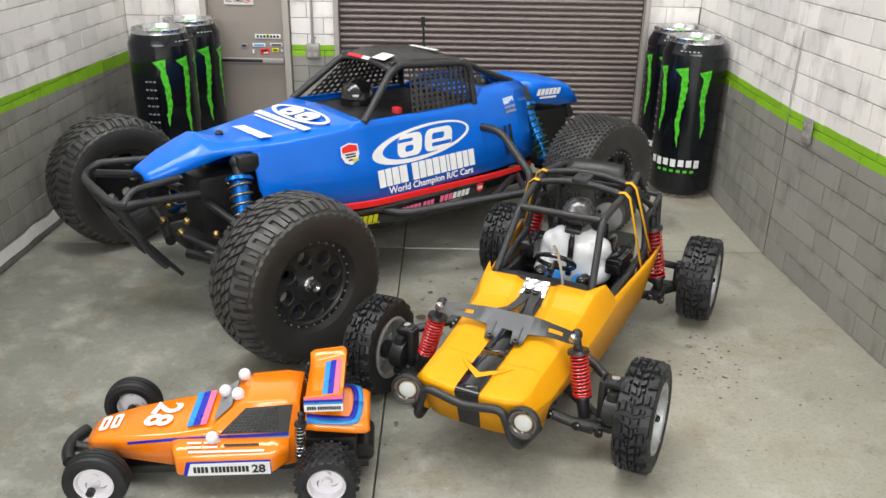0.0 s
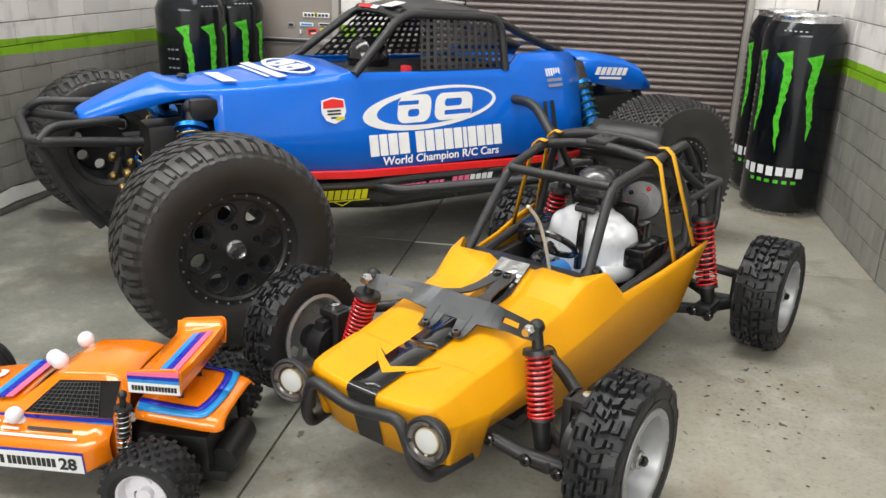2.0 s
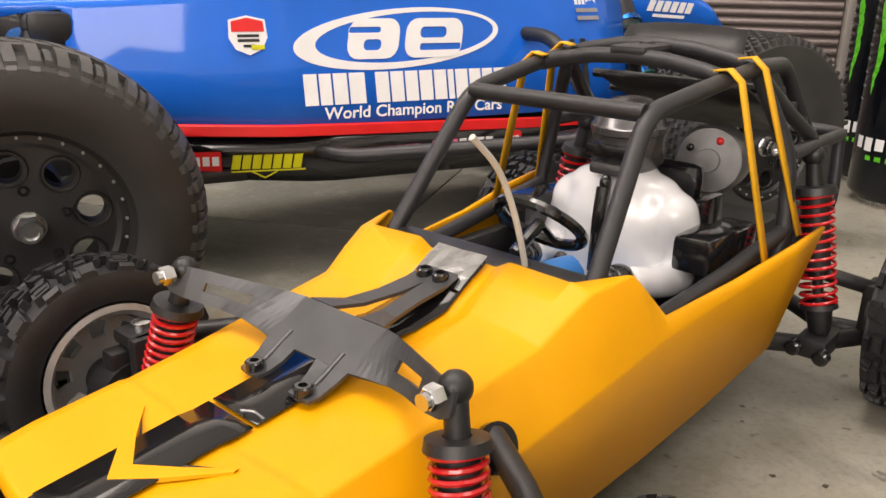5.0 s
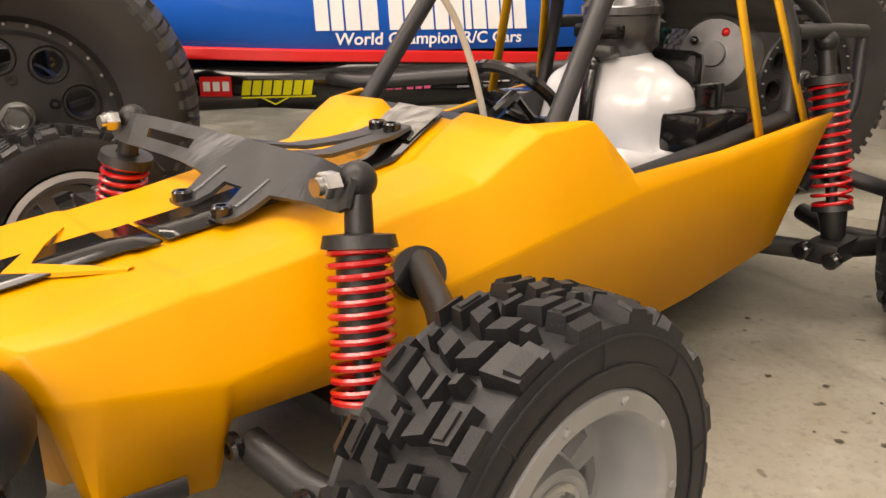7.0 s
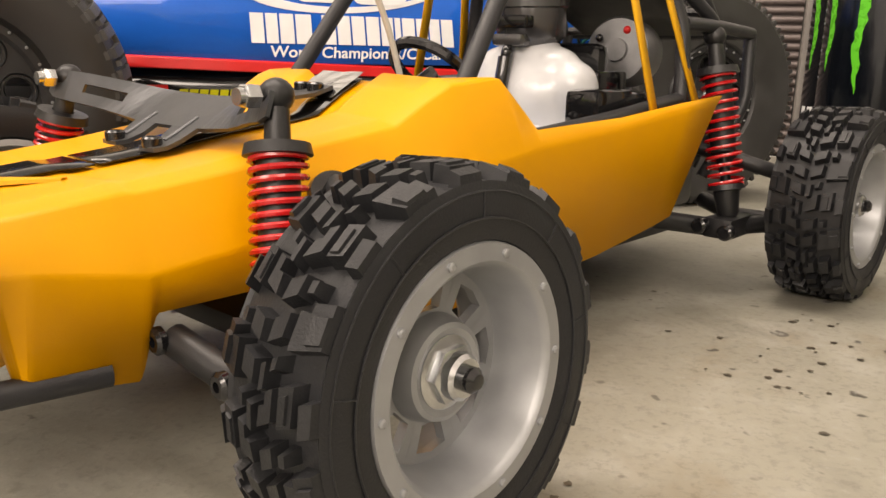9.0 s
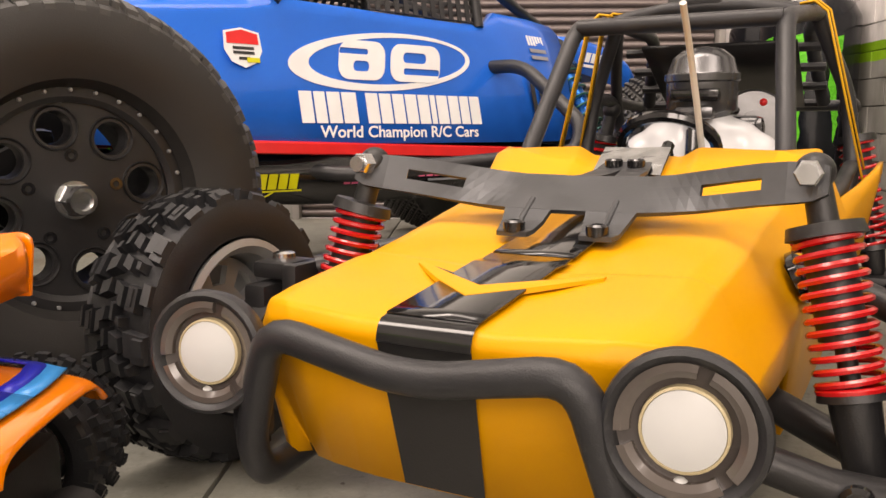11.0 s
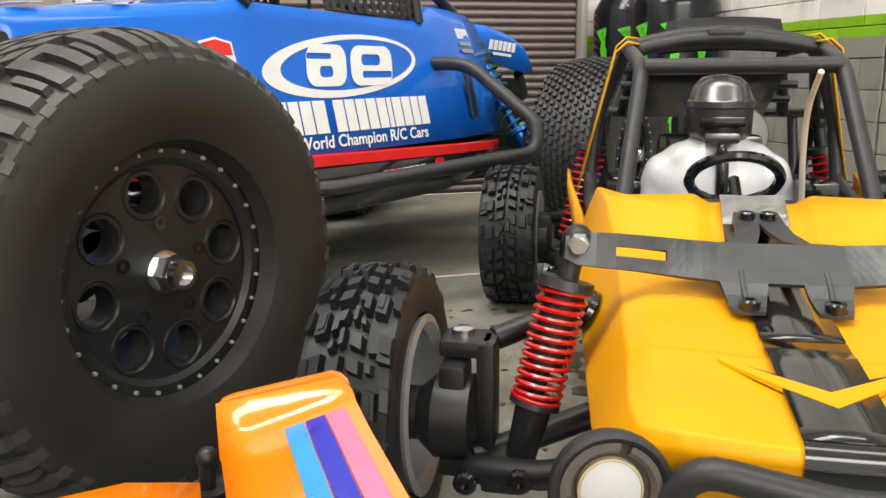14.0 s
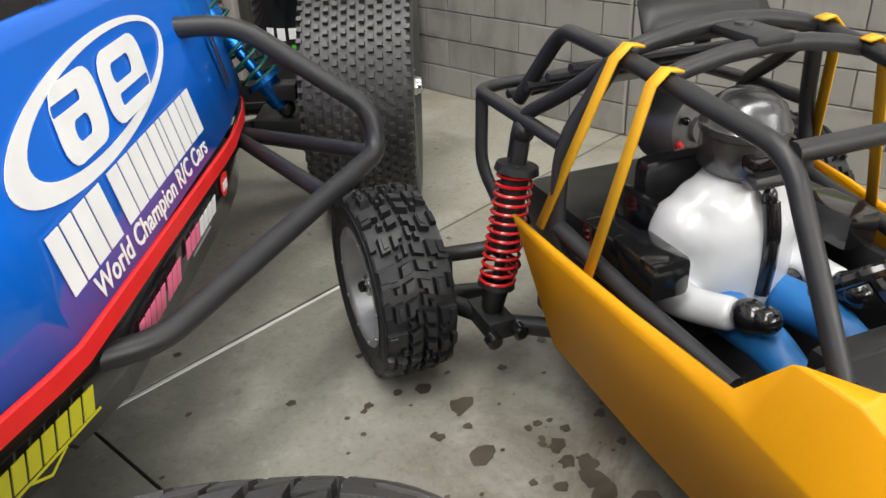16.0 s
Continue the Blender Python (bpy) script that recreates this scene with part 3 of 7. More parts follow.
va = [bm.verts.new((LX + 0.0030, y, z)) for y, z in lo]
vb = [bm.verts.new((LX + 0.0022, y, z)) for y, z in hi]
for i in range(len(va) - 1):
    bm.faces.new((va[i], va[i + 1], vb[i + 1], vb[i]))
tagged(part("torn_paper_strip", bm, PAPER, smooth=False), "white torn paper edge along the foot of the wall", "paper strip", kind="structure")
bm = bmesh.new()
box(bm, (LX + 0.0012, 0.72, 0.003), (0.002, 0.80, 0.005), bev=0.0005)
tagged(part("baseboard", bm, MORTAR), "dark narrow strip at the foot of the wall", "baseboard", kind="structure")

# ---- drink cans ----
def wrap(R, a0, pts):
    """Points (arc length, z) laid round a can of radius R from the angle a0."""
    return [(R * math.sin(a0 + s / R), -R * math.cos(a0 + s / R), z) for s, z in pts]


def sheet_on(bm, R, a0, outline):
    """A print patch: a closed outline cut into strips, laid on the can."""
    n = len(outline) // 2
    rows = []
    for i in range(n):
        (s0, z0), (s1, z1) = outline[i], outline[2 * n - 1 - i]
        rows.append([bm.verts.new(p) for p in wrap(R, a0, [(s0 + (s1 - s0) * k / 5, z0 + (z1 - z0) * k / 5) for k in range(6)])])
    for a, b in zip(rows, rows[1:]):
        for k in range(5):
            bm.faces.new((a[k], b[k], b[k + 1], a[k + 1]))


def build_can():
    R, H = 0.0330, 0.169
    can = thing("drink_can", IN, "tall black drink can with three green claw streaks and silver lid", "can", "drink cans in the corners")
    bm = bmesh.new()
    revolve(bm, [(0.0034, R * 0.86), (0.0075, R * 0.985), (0.0095, R), (H - 0.017, R), (H - 0.0145, R * 0.985), (H - 0.0055, R * 0.845)], (0, 0, 0), (0, 0, 1), 64)
    body = part("can_body", bm, CAN_BLACK, can)
    bm = bmesh.new()
    revolve(bm, [(0.0025, 0.0), (0.0025, R * 0.70), (0.0, R * 0.76), (0.0, R * 0.80), (0.0034, R * 0.862)], (0, 0, 0), (0, 0, 1), 64)
    part("base_rim", bm, ALU, can, "bare silver base rim")
    bm = bmesh.new()
    revolve(bm, [(H - 0.0056, R * 0.846), (H - 0.004, R * 0.835), (H - 0.001, R * 0.85), (H, R * 0.835), (H - 0.0008, R * 0.80), (H - 0.0055, R * 0.76), (H - 0.0045, R * 0.72), (H - 0.0045, 0.0)], (0, 0, 0), (0, 0, 1), 64)
    lid = part("lid", bm, ALU, can, "brushed silver lid")
    bm = bmesh.new()
    mt = axes((0, -0.003, H - 0.0036), (1, 0, 0), (0, 1, 0))
    prism(bm, circle(0, 0, 0.0062, 24, 0.0105), mt, 0.0009, [circle(0, 0.005, 0.003, 14)])
    revolve(bm, [(0, 0.0), (0.001, 0.0), (0.001, 0.0018), (-0.001, 0.0018)], (0, -0.005, H - 0.003), (0, 0, 1), 12)
    part("pull_tab", bm, CAN_GREEN, lid, "green pull tab")
    rnd = random.Random(3)
    # three claw streaks with ragged edges
    for s0, top, bot, w in ((-0.0235, 0.1375, 0.0700, 0.0064), (-0.0010, 0.1385, 0.0570, 0.0062), (0.0220, 0.1365, 0.0680, 0.0066)):
        n = 22
        lf, rt = [], []
        for i in range(n + 1):
            t = i / n
            z = top + (bot - top) * t
            ww = w * (1.0 - 0.48 * t) * min(1.0, (1 - t) / 0.22) ** 0.7 * (1 + 0.24 * rnd.uniform(-1, 1)) + 0.0003
            c = s0 + 0.0014 * math.sin(t * 7.0 + s0 * 90) + 0.001 * t + 0.0006 * rnd.uniform(-1, 1)
            lf.append((c - ww / 2, z))
            rt.append((c + ww / 2, z))
        lf[0] = (lf[0][0] - 0.0070, top - 0.0002)
        lf[1] = (lf[1][0] - 0.0052, lf[1][1] + 0.0010)
        rt[0] = (rt[0][0] + 0.0006, top + 0.0030)
        bm = bmesh.new()
        sheet_on(bm, R + 0.00015, 0, lf + rt[::-1])
        part("claw_streak", bm, CAN_GREEN, body, "ragged bright green streak", smooth=True)
    # the name as plain bars
    rnd = random.Random(8)
    for i in range(7):
        s = -0.0290 + i * 0.0083
        bm = bmesh.new()
        hgt = 0.0072 + 0.0014 * rnd.random()
        sheet_on(bm, R + 0.00025, 0, [(s, 0.0440), (s, 0.0440 - hgt), (s + 0.0058, 0.0440 - hgt), (s + 0.0058, 0.0440)])
        part("name_bar", bm, WHITE, body)
    for i in range(6):
        s = -0.0185 + i * 0.0072
        bm = bmesh.new()
        sheet_on(bm, R + 0.00015, 0, [(s, 0.0328), (s, 0.0298), (s + 0.0042, 0.0298), (s + 0.0042, 0.0328)])
        part("name_bar", bm, CAN_GREEN, body)
    for i in range(5):
        s = 0.004 + i * 0.0042 - 0.012
        bm = bmesh.new()
        rr = R * 0.955
        sheet_on(bm, rr, 0, [(s, H - 0.0118), (s, H - 0.0142), (s + 0.0020, H - 0.0142), (s + 0.0020, H - 0.0118)])
        part("print_mark", bm, WHITE, body)
    # small print on the turned-away side
    for i in range(7):
        bm = bmesh.new()
        z = 0.118 - i * 0.0085
        for j in range(3):
            s = 0.002 * j
            sheet_on(bm, R + 0.00015, -1.35, [(s * 2.2, z), (s * 2.2, z - 0.0016), (s * 2.2 + 0.003, z - 0.0016), (s * 2.2 + 0.003, z)])
        part("small_print", bm, GREY_DECAL, body)
    return can


can = build_can()
can.matrix_basis = pose(0.3465, 1.0210, 0, 0, 0, -29)
copy_thing(can, pose(0.3465, 1.0900, 0, 0, 0, -30))
copy_thing(can, pose(-0.2150, 1.0270, 0, 0, 0, 60))
copy_thing(can, pose(-0.2040, 1.0945, 0, 0, 0, 46))

# ---- wheels, tyres, dampers: shared builders ----
def place(parent, name, me, m=IN, label=""):
    ob = new(name, me)
    ob.parent = parent
    ob.matrix_basis = m
    if label:
        tagged(ob, label)
    if name in ("tread", "ring_bolts"):
        tagged(ob, "moulded rubber tread blocks" if name == "tread" else "ring of small steel bolts", kind="stuff")
    return ob


def lug(bm, R0, R1, th, dth, y0, y1, skew=0.0, taper=0.86, skew2=None):
    """One tread block on a wheel that turns round y."""
    vs = []
    yc, tc = (y0 + y1) / 2, th
    s2 = skew if skew2 is None else skew2
    for R, k in ((R0, 1.0), (R1, taper)):
        for sy, st, sk in ((-1, -1, skew), (-1, 1, skew), (1, 1, s2), (1, -1, s2)):
            y = yc + sy * (y1 - y0) / 2 * (1 if R == R0 else (1 - (1 - k) * 0.6))
            a = tc + st * dth / 2 * k + sk * sy
            vs.append(bm.verts.new((R * math.cos(a), y, R * math.sin(a))))
    for q in ((4, 5, 6, 7), (0, 1, 5, 4), (1, 2, 6, 5), (2, 3, 7, 6), (3, 0, 4, 7)):
        bm.faces.new([vs[i] for i in q])


def carcass(bm, R, w, rim, bulge=1.0, seg=72):
    h = w / 2
    prof = [(-h * 0.70, rim), (-h * 0.86, rim + (R - rim) * 0.10), (-h * 1.0 * bulge, rim + (R - rim) * 0.42), (-h * 1.0 * bulge, rim + (R - rim) * 0.62),
            (-h * 0.965, R - (R - rim) * 0.13), (-h * 0.88, R - (R - rim) * 0.035), (-h * 0.5, R), (0, R * 1.003), (h * 0.5, R), (h * 0.88, R - (R - rim) * 0.035),
            (h * 0.965, R - (R - rim) * 0.13), (h * 1.0 * bulge, rim + (R - rim) * 0.62), (h * 1.0 * bulge, rim + (R - rim) * 0.42), (h * 0.86, rim + (R - rim) * 0.10), (h * 0.70, rim)]
    revolve(bm, prof, (0, 0, 0), (0, 1, 0), seg)


def hexnut(bm, o, d, r, h, mi=0):
    revolve(bm, [(0, 0), (0, r), (h * 0.85, r), (h, r * 0.86), (h, 0)], o, d, 6, mi)


def coil(bm, a, b, r, wire, turns, seg=6, per=14):
    a, b = Vector(a), Vector(b)
    d = b - a
    u, w = frame_of(d)
    n = int(turns * per)
    pts = []
    for i in range(n + 1):
        t = i / n
        e = max(0.0, min(1.0, (t * 1.10 - 0.05)))
        ang = 2 * math.pi * turns * t
        pts.append(a + d * e + (u * math.cos(ang) + w * math.sin(ang)) * r)
    tube(bm, pts, wire, seg)


def damper(parent, top, bot, r, spring_mat, body_mat, cap_mat, turns, wire, eye=STEEL, name="shock_absorber", low_spring=0.20):
    """A coil-over damper from its upper to its lower eye."""
    top, bot = Vector(top), Vector(bot)
    d = bot - top
    L, lo = d.length, 1 - low_spring
    n = d.normalized()
    at = lambda k: top + d * k
    bm = bmesh.new()
    revolve(bm, [(L * 0.16, r * 0.5), (L * 0.165, r * 1.12), (L * 0.205, r * 1.2), (L * 0.215, r * 0.75), (L * lo * 0.775, r * 0.72), (L * lo * 0.79, r * 0.3), (L * lo, r * 0.3)], top, n, 20)
    revolve(bm, [(L * lo, r * 1.0), (L * (lo + 0.03), r * 1.05), (L * (lo + 0.035), r * 0.75), (L * 0.96, r * 0.6), (L, r * 0.35), (L, 0)], top, n, 20)
    ob = part(name, bm, body_mat, parent)
    bm = bmesh.new()
    coil(bm, at(0.21), at(lo), r * 0.95, wire, turns)
    part("coil_spring", bm, spring_mat, ob)
    bm = bmesh.new()
    revolve(bm, [(0.0, 0.0), (0.0, r * 0.42), (L * 0.17, r * 0.46)], top, n, 14)
    bmesh.ops.create_uvsphere(bm, u_segments=14, v_segments=10, radius=r * 0.62, matrix=Matrix.Translation(top))
    part("upper_eye", bm, cap_mat, ob)
    bm = bmesh.new()
    bmesh.ops.create_uvsphere(bm, u_segments=12, v_segments=8, radius=r * 0.5, matrix=Matrix.Translation(bot))
    part("lower_eye", bm, cap_mat, ob)
    return ob

# ---- yellow sand buggy ----
YM = Matrix(((-0.4406, 0.8977, 0, 0.1204), (-0.8977, -0.4406, 0, 0.5734), (0, 0, 1, 0), (0, 0, 0, 1)))
yb = thing("toy_sand_buggy", YM, "yellow toy sand buggy with black tube cage and a seated doll", "toy car", "toy cars")
# shell: x, top half width, top height, crease half width, crease height, foot half width, foot height
SEC = [
    (0.0495, 0.0300, 0.0512, 0.0352, 0.0425, 0.0318, 0.0232),
    (0.0380, 0.0316, 0.0524, 0.0370, 0.0432, 0.0328, 0.0222),
    (0.0195, 0.0318, 0.0544, 0.0382, 0.0400, 0.0345, 0.0200),
    (0.0175, 0.0319, 0.0541, 0.0384, 0.0402, 0.0362, 0.0325),
    (0.0000, 0.0328, 0.0562, 0.0400, 0.0425, 0.0388, 0.0335),
    (-0.0180, 0.0333, 0.0592, 0.0415, 0.0450, 0.0395, 0.0330),
    (-0.0200, 0.0334, 0.0595, 0.0416, 0.0452, 0.0385, 0.0190),
    (-0.0420, 0.0348, 0.0625, 0.0432, 0.0485, 0.0400, 0.0180),
    (-0.0500, 0.0362, 0.0676, 0.0440, 0.0500, 0.0405, 0.0180),
    (-0.0572, 0.0374, 0.0714, 0.0447, 0.0513, 0.0408, 0.0180),
]
bm = bmesh.new()
secs = []
for x, yt, zt, yc, zc, yf, zf in SEC[1:]:
    ridge = 0.0 if x > -0.03 else 0.0012
    secs.append([(x, 0, zt - 0.0004), (x, 0.0105, zt - 0.0004 - ridge * 0.6), (x, 0.0145, zt + ridge), (x, yt * 0.86, zt + 0.0006), (x, yt, zt - 0.0008), (x - 0.0004, yc, zc), (x, yf, zf)])
nose = [(0.0440, 0, 0.0255), (0.0440, 0.0105, 0.0256), (0.0437, 0.0145, 0.0256), (0.0424, 0.0205, 0.0254), (0.0406, 0.0248, 0.0250), (0.0390, 0.0282, 0.0272), (0.0372, 0.0284, 0.0240)]
low = [(0.0505, 0, 0.0490), (0.0505, 0.0105, 0.0490), (0.0503, 0.0145, 0.0490), (0.0492, 0.0232, 0.0490), (0.0472, 0.0288, 0.0484), (0.0446, 0.0330, 0.0432), (0.0400, 0.0302, 0.0244)]
edge = [(0.0494, 0, 0.0510), (0.0494, 0.0105, 0.0510), (0.0492, 0.0145, 0.0512), (0.0478, 0.0250, 0.0516), (0.0450, 0.0302, 0.0511), (0.0424, 0.0350, 0.0434), (0.0388, 0.0316, 0.0234)]
loft(bm, [nose, low, edge] + secs)
# corners that run back beside the cockpit and rise to a point
loft(bm, [secs[-1][3:], [(-0.0712, 0.0398, 0.0724), (-0.0712, 0.0400, 0.0722), (-0.0712, 0.0455, 0.0535), (-0.0712, 0.0415, 0.0185)]])
side = [[(-0.0712, 0.0400, 0.0722), (-0.0712, 0.0455, 0.0535), (-0.0712, 0.0415, 0.0185)],
        [(-0.0758, 0.0418, 0.0670), (-0.0758, 0.0457, 0.0541), (-0.0758, 0.0418, 0.0187)],
        [(-0.0820, 0.0443, 0.0596), (-0.0820, 0.0462, 0.0552), (-0.0835, 0.0423, 0.0192)],
        [(-0.1150, 0.0482, 0.0614), (-0.1150, 0.0492, 0.0580), (-0.1135, 0.0440, 0.0218)],
        [(-0.1450, 0.0525, 0.0648), (-0.1440, 0.0528, 0.0620), (-0.1420, 0.0466, 0.0270)],
        [(-0.1655, 0.0540, 0.0664), (-0.1622, 0.0538, 0.0630), (-0.1500, 0.0478, 0.0292)]]
loft(bm, side)
bmesh.ops.remove_doubles(bm, verts=[v for v in bm.verts if -0.0725 < v.co.x < -0.0700], dist=0.0010)
soften(bm, 0.0016, 14, 3)
body = solid(part("bodyshell", bm, YELLOW, yb, "glossy yellow moulded plastic shell", sharp=40), 0.0013)


def hood_z(x):
    for (a, *pa), (b, *pb) in zip(SEC, SEC[1:]):
        if b <= x <= a:
            return pa[1] + (pb[1] - pa[1]) * (a - x) / (a - b)
    return SEC[0][2]


def stripe(x0, x1, w0, w1, lift=0.0007, n=8, point=0.0):
    bm = bmesh.new()
    rows = []
    for i in range(n + 1):
        x = x0 + (x1 - x0) * i / n
        w = w0 + (w1 - w0) * i / n
        dip = 0.0 if x > -0.03 else 0.0007
        z = hood_z(x) - 0.0004 - dip + lift
        rows.append([bm.verts.new((x + (point if k == 0 else 0) * (1 if i == 0 else 0), k * w, z)) for k in (-1, 0, 1)])
    for a, b in zip(rows, rows[1:]):
        for k in range(2):
            bm.faces.new((a[k], a[k + 1], b[k + 1], b[k]))
    bmesh.ops.recalc_face_normals(bm, faces=bm.faces)
    return solid(part("hood_stripe", bm, GLOSSBLACK, body, "gloss black hood stripe"), 0.0004, 1)


stripe(0.0482, 0.0128, 0.0070, 0.0074, n=10)
stripe(0.0118, -0.0568, 0.0074, 0.0078, n=24)
bm = bmesh.new()
prism(bm, [(-0.0064, 0.0259), (0.0064, 0.0259), (0.0071, 0.0486), (-0.0071, 0.0486)], axes((0.0500, 0, 0), (0, 1, 0), (0, 0, 1)), 0.0)
for v in bm.verts:
    v.co.x = 0.0509 - (0.0488 - v.co.z) * 0.278
part("nose_stripe", bm, BLACK, body, "black stripe down the nose")
bm = bmesh.new()
rows = [[bm.verts.new((x, k * w, z)) for k in (-1, 0, 1)] for x, z, w in ((0.0510, 0.0484, 0.0071), (0.0508, 0.0496, 0.0071), (0.0504, 0.0506, 0.0071), (0.0496, 0.0514, 0.0071), (0.0480, 0.0518, 0.0070))]
for a, b in zip(rows, rows[1:]):
    for k in range(2):
        bm.faces.new((a[k], a[k + 1], b[k + 1], b[k]))
part("edge_stripe", bm, GLOSSBLACK, body, "gloss black stripe over the nose edge")
# thin V-shaped lip across the hood; black strips paint the shade in the gap behind it
for s in (1, -1):
    bm = bmesh.new()
    v = [bm.verts.new((x, s * y, hood_z(x) + 0.0005)) for x, y in ((0.0330, 0.0), (0.0282, 0.0070), (0.0238, 0.0140), (0.0276, 0.0070), (0.0318, 0.0))]
    bm.faces.new((v[0], v[1], v[3], v[4]))
    bm.faces.new((v[1], v[2], v[3]))
    bmesh.ops.recalc_face_normals(bm, faces=bm.faces)
    solid(part("hood_gap", bm, BLACK, body, "black strip for the shade in the gap behind the lip"), 0.0003, 0)
bm = bmesh.new()
for s in (1, -1):
    rows = []
    for x, y, wd, h in ((0.0386, 0.0, 0.0052, 0.0010), (0.0324, 0.0075, 0.0038, 0.0010), (0.0232, 0.0160, 0.0012, 0.0006)):
        rows.append([bm.verts.new((x - wd * k, s * y, hood_z(x - wd * k) + dz)) for k, dz in ((0.0, 0.0), (0.06, h * 0.8), (0.45, h), (1.0, h * 0.9), (1.02, 0.0))])
    for a, b in zip(rows, rows[1:]):
        for k in range(4):
            bm.faces.new((a[k], a[k + 1], b[k + 1], b[k]))
bmesh.ops.remove_doubles(bm, verts=bm.verts, dist=1e-5)
bmesh.ops.recalc_face_normals(bm, faces=bm.faces)
part("hood_lip", bm, YELLOW, body)
bm = bmesh.new()
rows = []
crumple = random.Random(12)
for i in range(7):
    x = -0.0465 - 0.0105 * i / 6
    rows.append([bm.verts.new((x, -0.0080 + 0.0160 * k / 6, hood_z(max(x, -0.0572)) + 0.0010 + crumple.uniform(0, 0.0003))) for k in range(7)])
for a, b in zip(rows, rows[1:]):
    for k in range(6):
        bm.faces.new((a[k], a[k + 1], b[k + 1], b[k]))
bmesh.ops.recalc_face_normals(bm, faces=bm.faces)
part("foil_patch", bm, FOIL, body, "crumpled silver foil over the hood's rear edge", smooth=False)
# dashboard sill, floor tub
bm = bmesh.new()
box(bm, (-0.0640, 0, 0.0676), (0.012, 0.062, 0.0040), bev=0.001)
dash = part("dashboard", bm, BLACK, yb)
bm = bmesh.new()
box(bm, (-0.0760, 0, 0.0590), (0.012, 0.050, 0.012), bev=0.002)
part("instrument_box", bm, BLACK, dash)
bm = bmesh.new()
tube(bm, [(-0.0716, -0.0340, 0.0668), (-0.0716, 0.0340, 0.0668)], 0.0012, 10)
part("dash_bar", bm, CAGE, dash)
bm = bmesh.new()
box(bm, (-0.098, 0, 0.0200), (0.180, 0.066, 0.005), bev=0.001)
box(bm, (-0.118, 0, 0.0270), (0.085, 0.074, 0.012), bev=0.002)
for s in (1, -1):
    box(bm, (-0.115, s * 0.0385, 0.043), (0.075, 0.005, 0.026), bev=0.001)
part("chassis_tub", bm, BLACK, yb)
for s in (1, -1):
    bm = bmesh.new()
    box(bm, (-0.1440, s * 0.0325, 0.0560), (0.020, 0.011, 0.022), bev=0.002)
    box(bm, (-0.1300, s * 0.0318, 0.0625), (0.020, 0.0120, 0.011), bev=0.0022)
    part("side_pod", bm, GLOSSBLACK, yb)
bm = bmesh.new()
box(bm, (-0.1400, 0, 0.045), (0.034, 0.044, 0.012), bev=0.003)
seat = part("seat", bm, GLOSSBLACK, yb, "glossy black bucket seat")
bm = bmesh.new()
box(bm, (-0.1540, -0.001, 0.0645), (0.007, 0.038, 0.034), m=IN, bev=0.0034)
part("backrest", bm, GLOSSBLACK, seat)
for s in (1, -1):
    bm = bmesh.new()
    box(bm, (-0.1490, s * 0.0225, 0.062), (0.018, 0.004, 0.022), bev=0.0015)
    part("side_bolster", bm, GLOSSBLACK, seat)

# cage tubes
T = 0.0024
for s in (1, -1):
    bm = bmesh.new()
    tube(bm, [(-0.0640, s * 0.0330, 0.0660), (-0.0930, s * 0.0282, 0.1058), (-0.1290, s * 0.0312, 0.1110), (-0.1530, s * 0.0325, 0.1135), (-0.1860, s * 0.0275, 0.1118), (-0.2030, s * 0.0330, 0.0868)], T, 14, 0.007)
    part("cage_rail", bm, CAGE, yb)
    bm = bmesh.new()
    tube(bm, [(-0.1500, s * 0.0325, 0.1125), (-0.1585, s * 0.0425, 0.0880), (-0.1560, s * 0.0450, 0.0640), (-0.1500, s * 0.0440, 0.0460)], T, 12, 0.008)
    part("rear_pillar", bm, CAGE, yb)
    bm = bmesh.new()
    tube(bm, [(-0.0850, s * 0.0405, 0.0570), (-0.1200, s * 0.0430, 0.0605), (-0.1560, s * 0.0445, 0.0650)], T, 12, 0.006)
    part("sill_tube", bm, CAGE, yb)
    bm = bmesh.new()
    tube(bm, [(-0.1585, s * 0.0425, 0.0880), (-0.1850, s * 0.0420, 0.0878), (-0.2190, s * 0.0400, 0.0863), (-0.2225, s * 0.0300, 0.0863), (-0.2225, 0, 0.0863)], T * 0.9, 12, 0.006)
    part("rear_hoop", bm, CAGE, yb)
    bm = bmesh.new()
    tube(bm, [(-0.1500, s * 0.0322, 0.1125), (-0.1680, s * 0.0375, 0.0985), (-0.1850, s * 0.0418, 0.0878), (-0.1950, s * 0.0400, 0.0620), (-0.1900, s * 0.0340, 0.0400)], T * 0.9, 12, 0.007)
    part("rear_strut", bm, CAGE, yb)
    bm = bmesh.new()
    tube(bm, [(-0.2170, s * 0.0395, 0.0860), (-0.2140, s * 0.0415, 0.0620), (-0.2000, s * 0.0340, 0.0350)], T * 0.9, 12, 0.006)
    part("rear_post", bm, CAGE, yb)
for x, z, w, bow in ((-0.0930, 0.1058, 0.0276, 0.0), (-0.1330, 0.1110, 0.0312, 0.0045), (-0.1500, 0.1130, 0.0322, 0.0050)):
    bm = bmesh.new()
    tube(bm, [(x, y * w, z + bow * (1 - y * y)) for y in (-1, -0.75, -0.4, 0, 0.4, 0.75, 1)], T, 12)
    part("cage_crossbar", bm, CAGE, yb)
bm = bmesh.new()
box(bm, (-0.1415, 0, 0.1170), (0.022, 0.012, 0.0030), bev=0.0013)
revolve(bm, [(0, 0), (0.0012, 0), (0.0012, 0.0022), (0, 0.0026)], (-0.1430, 0, 0.1180), (0, 0, 1), 14)
part("roof_clamp", bm, CAGE, yb)
bm = bmesh.new()
rows = []
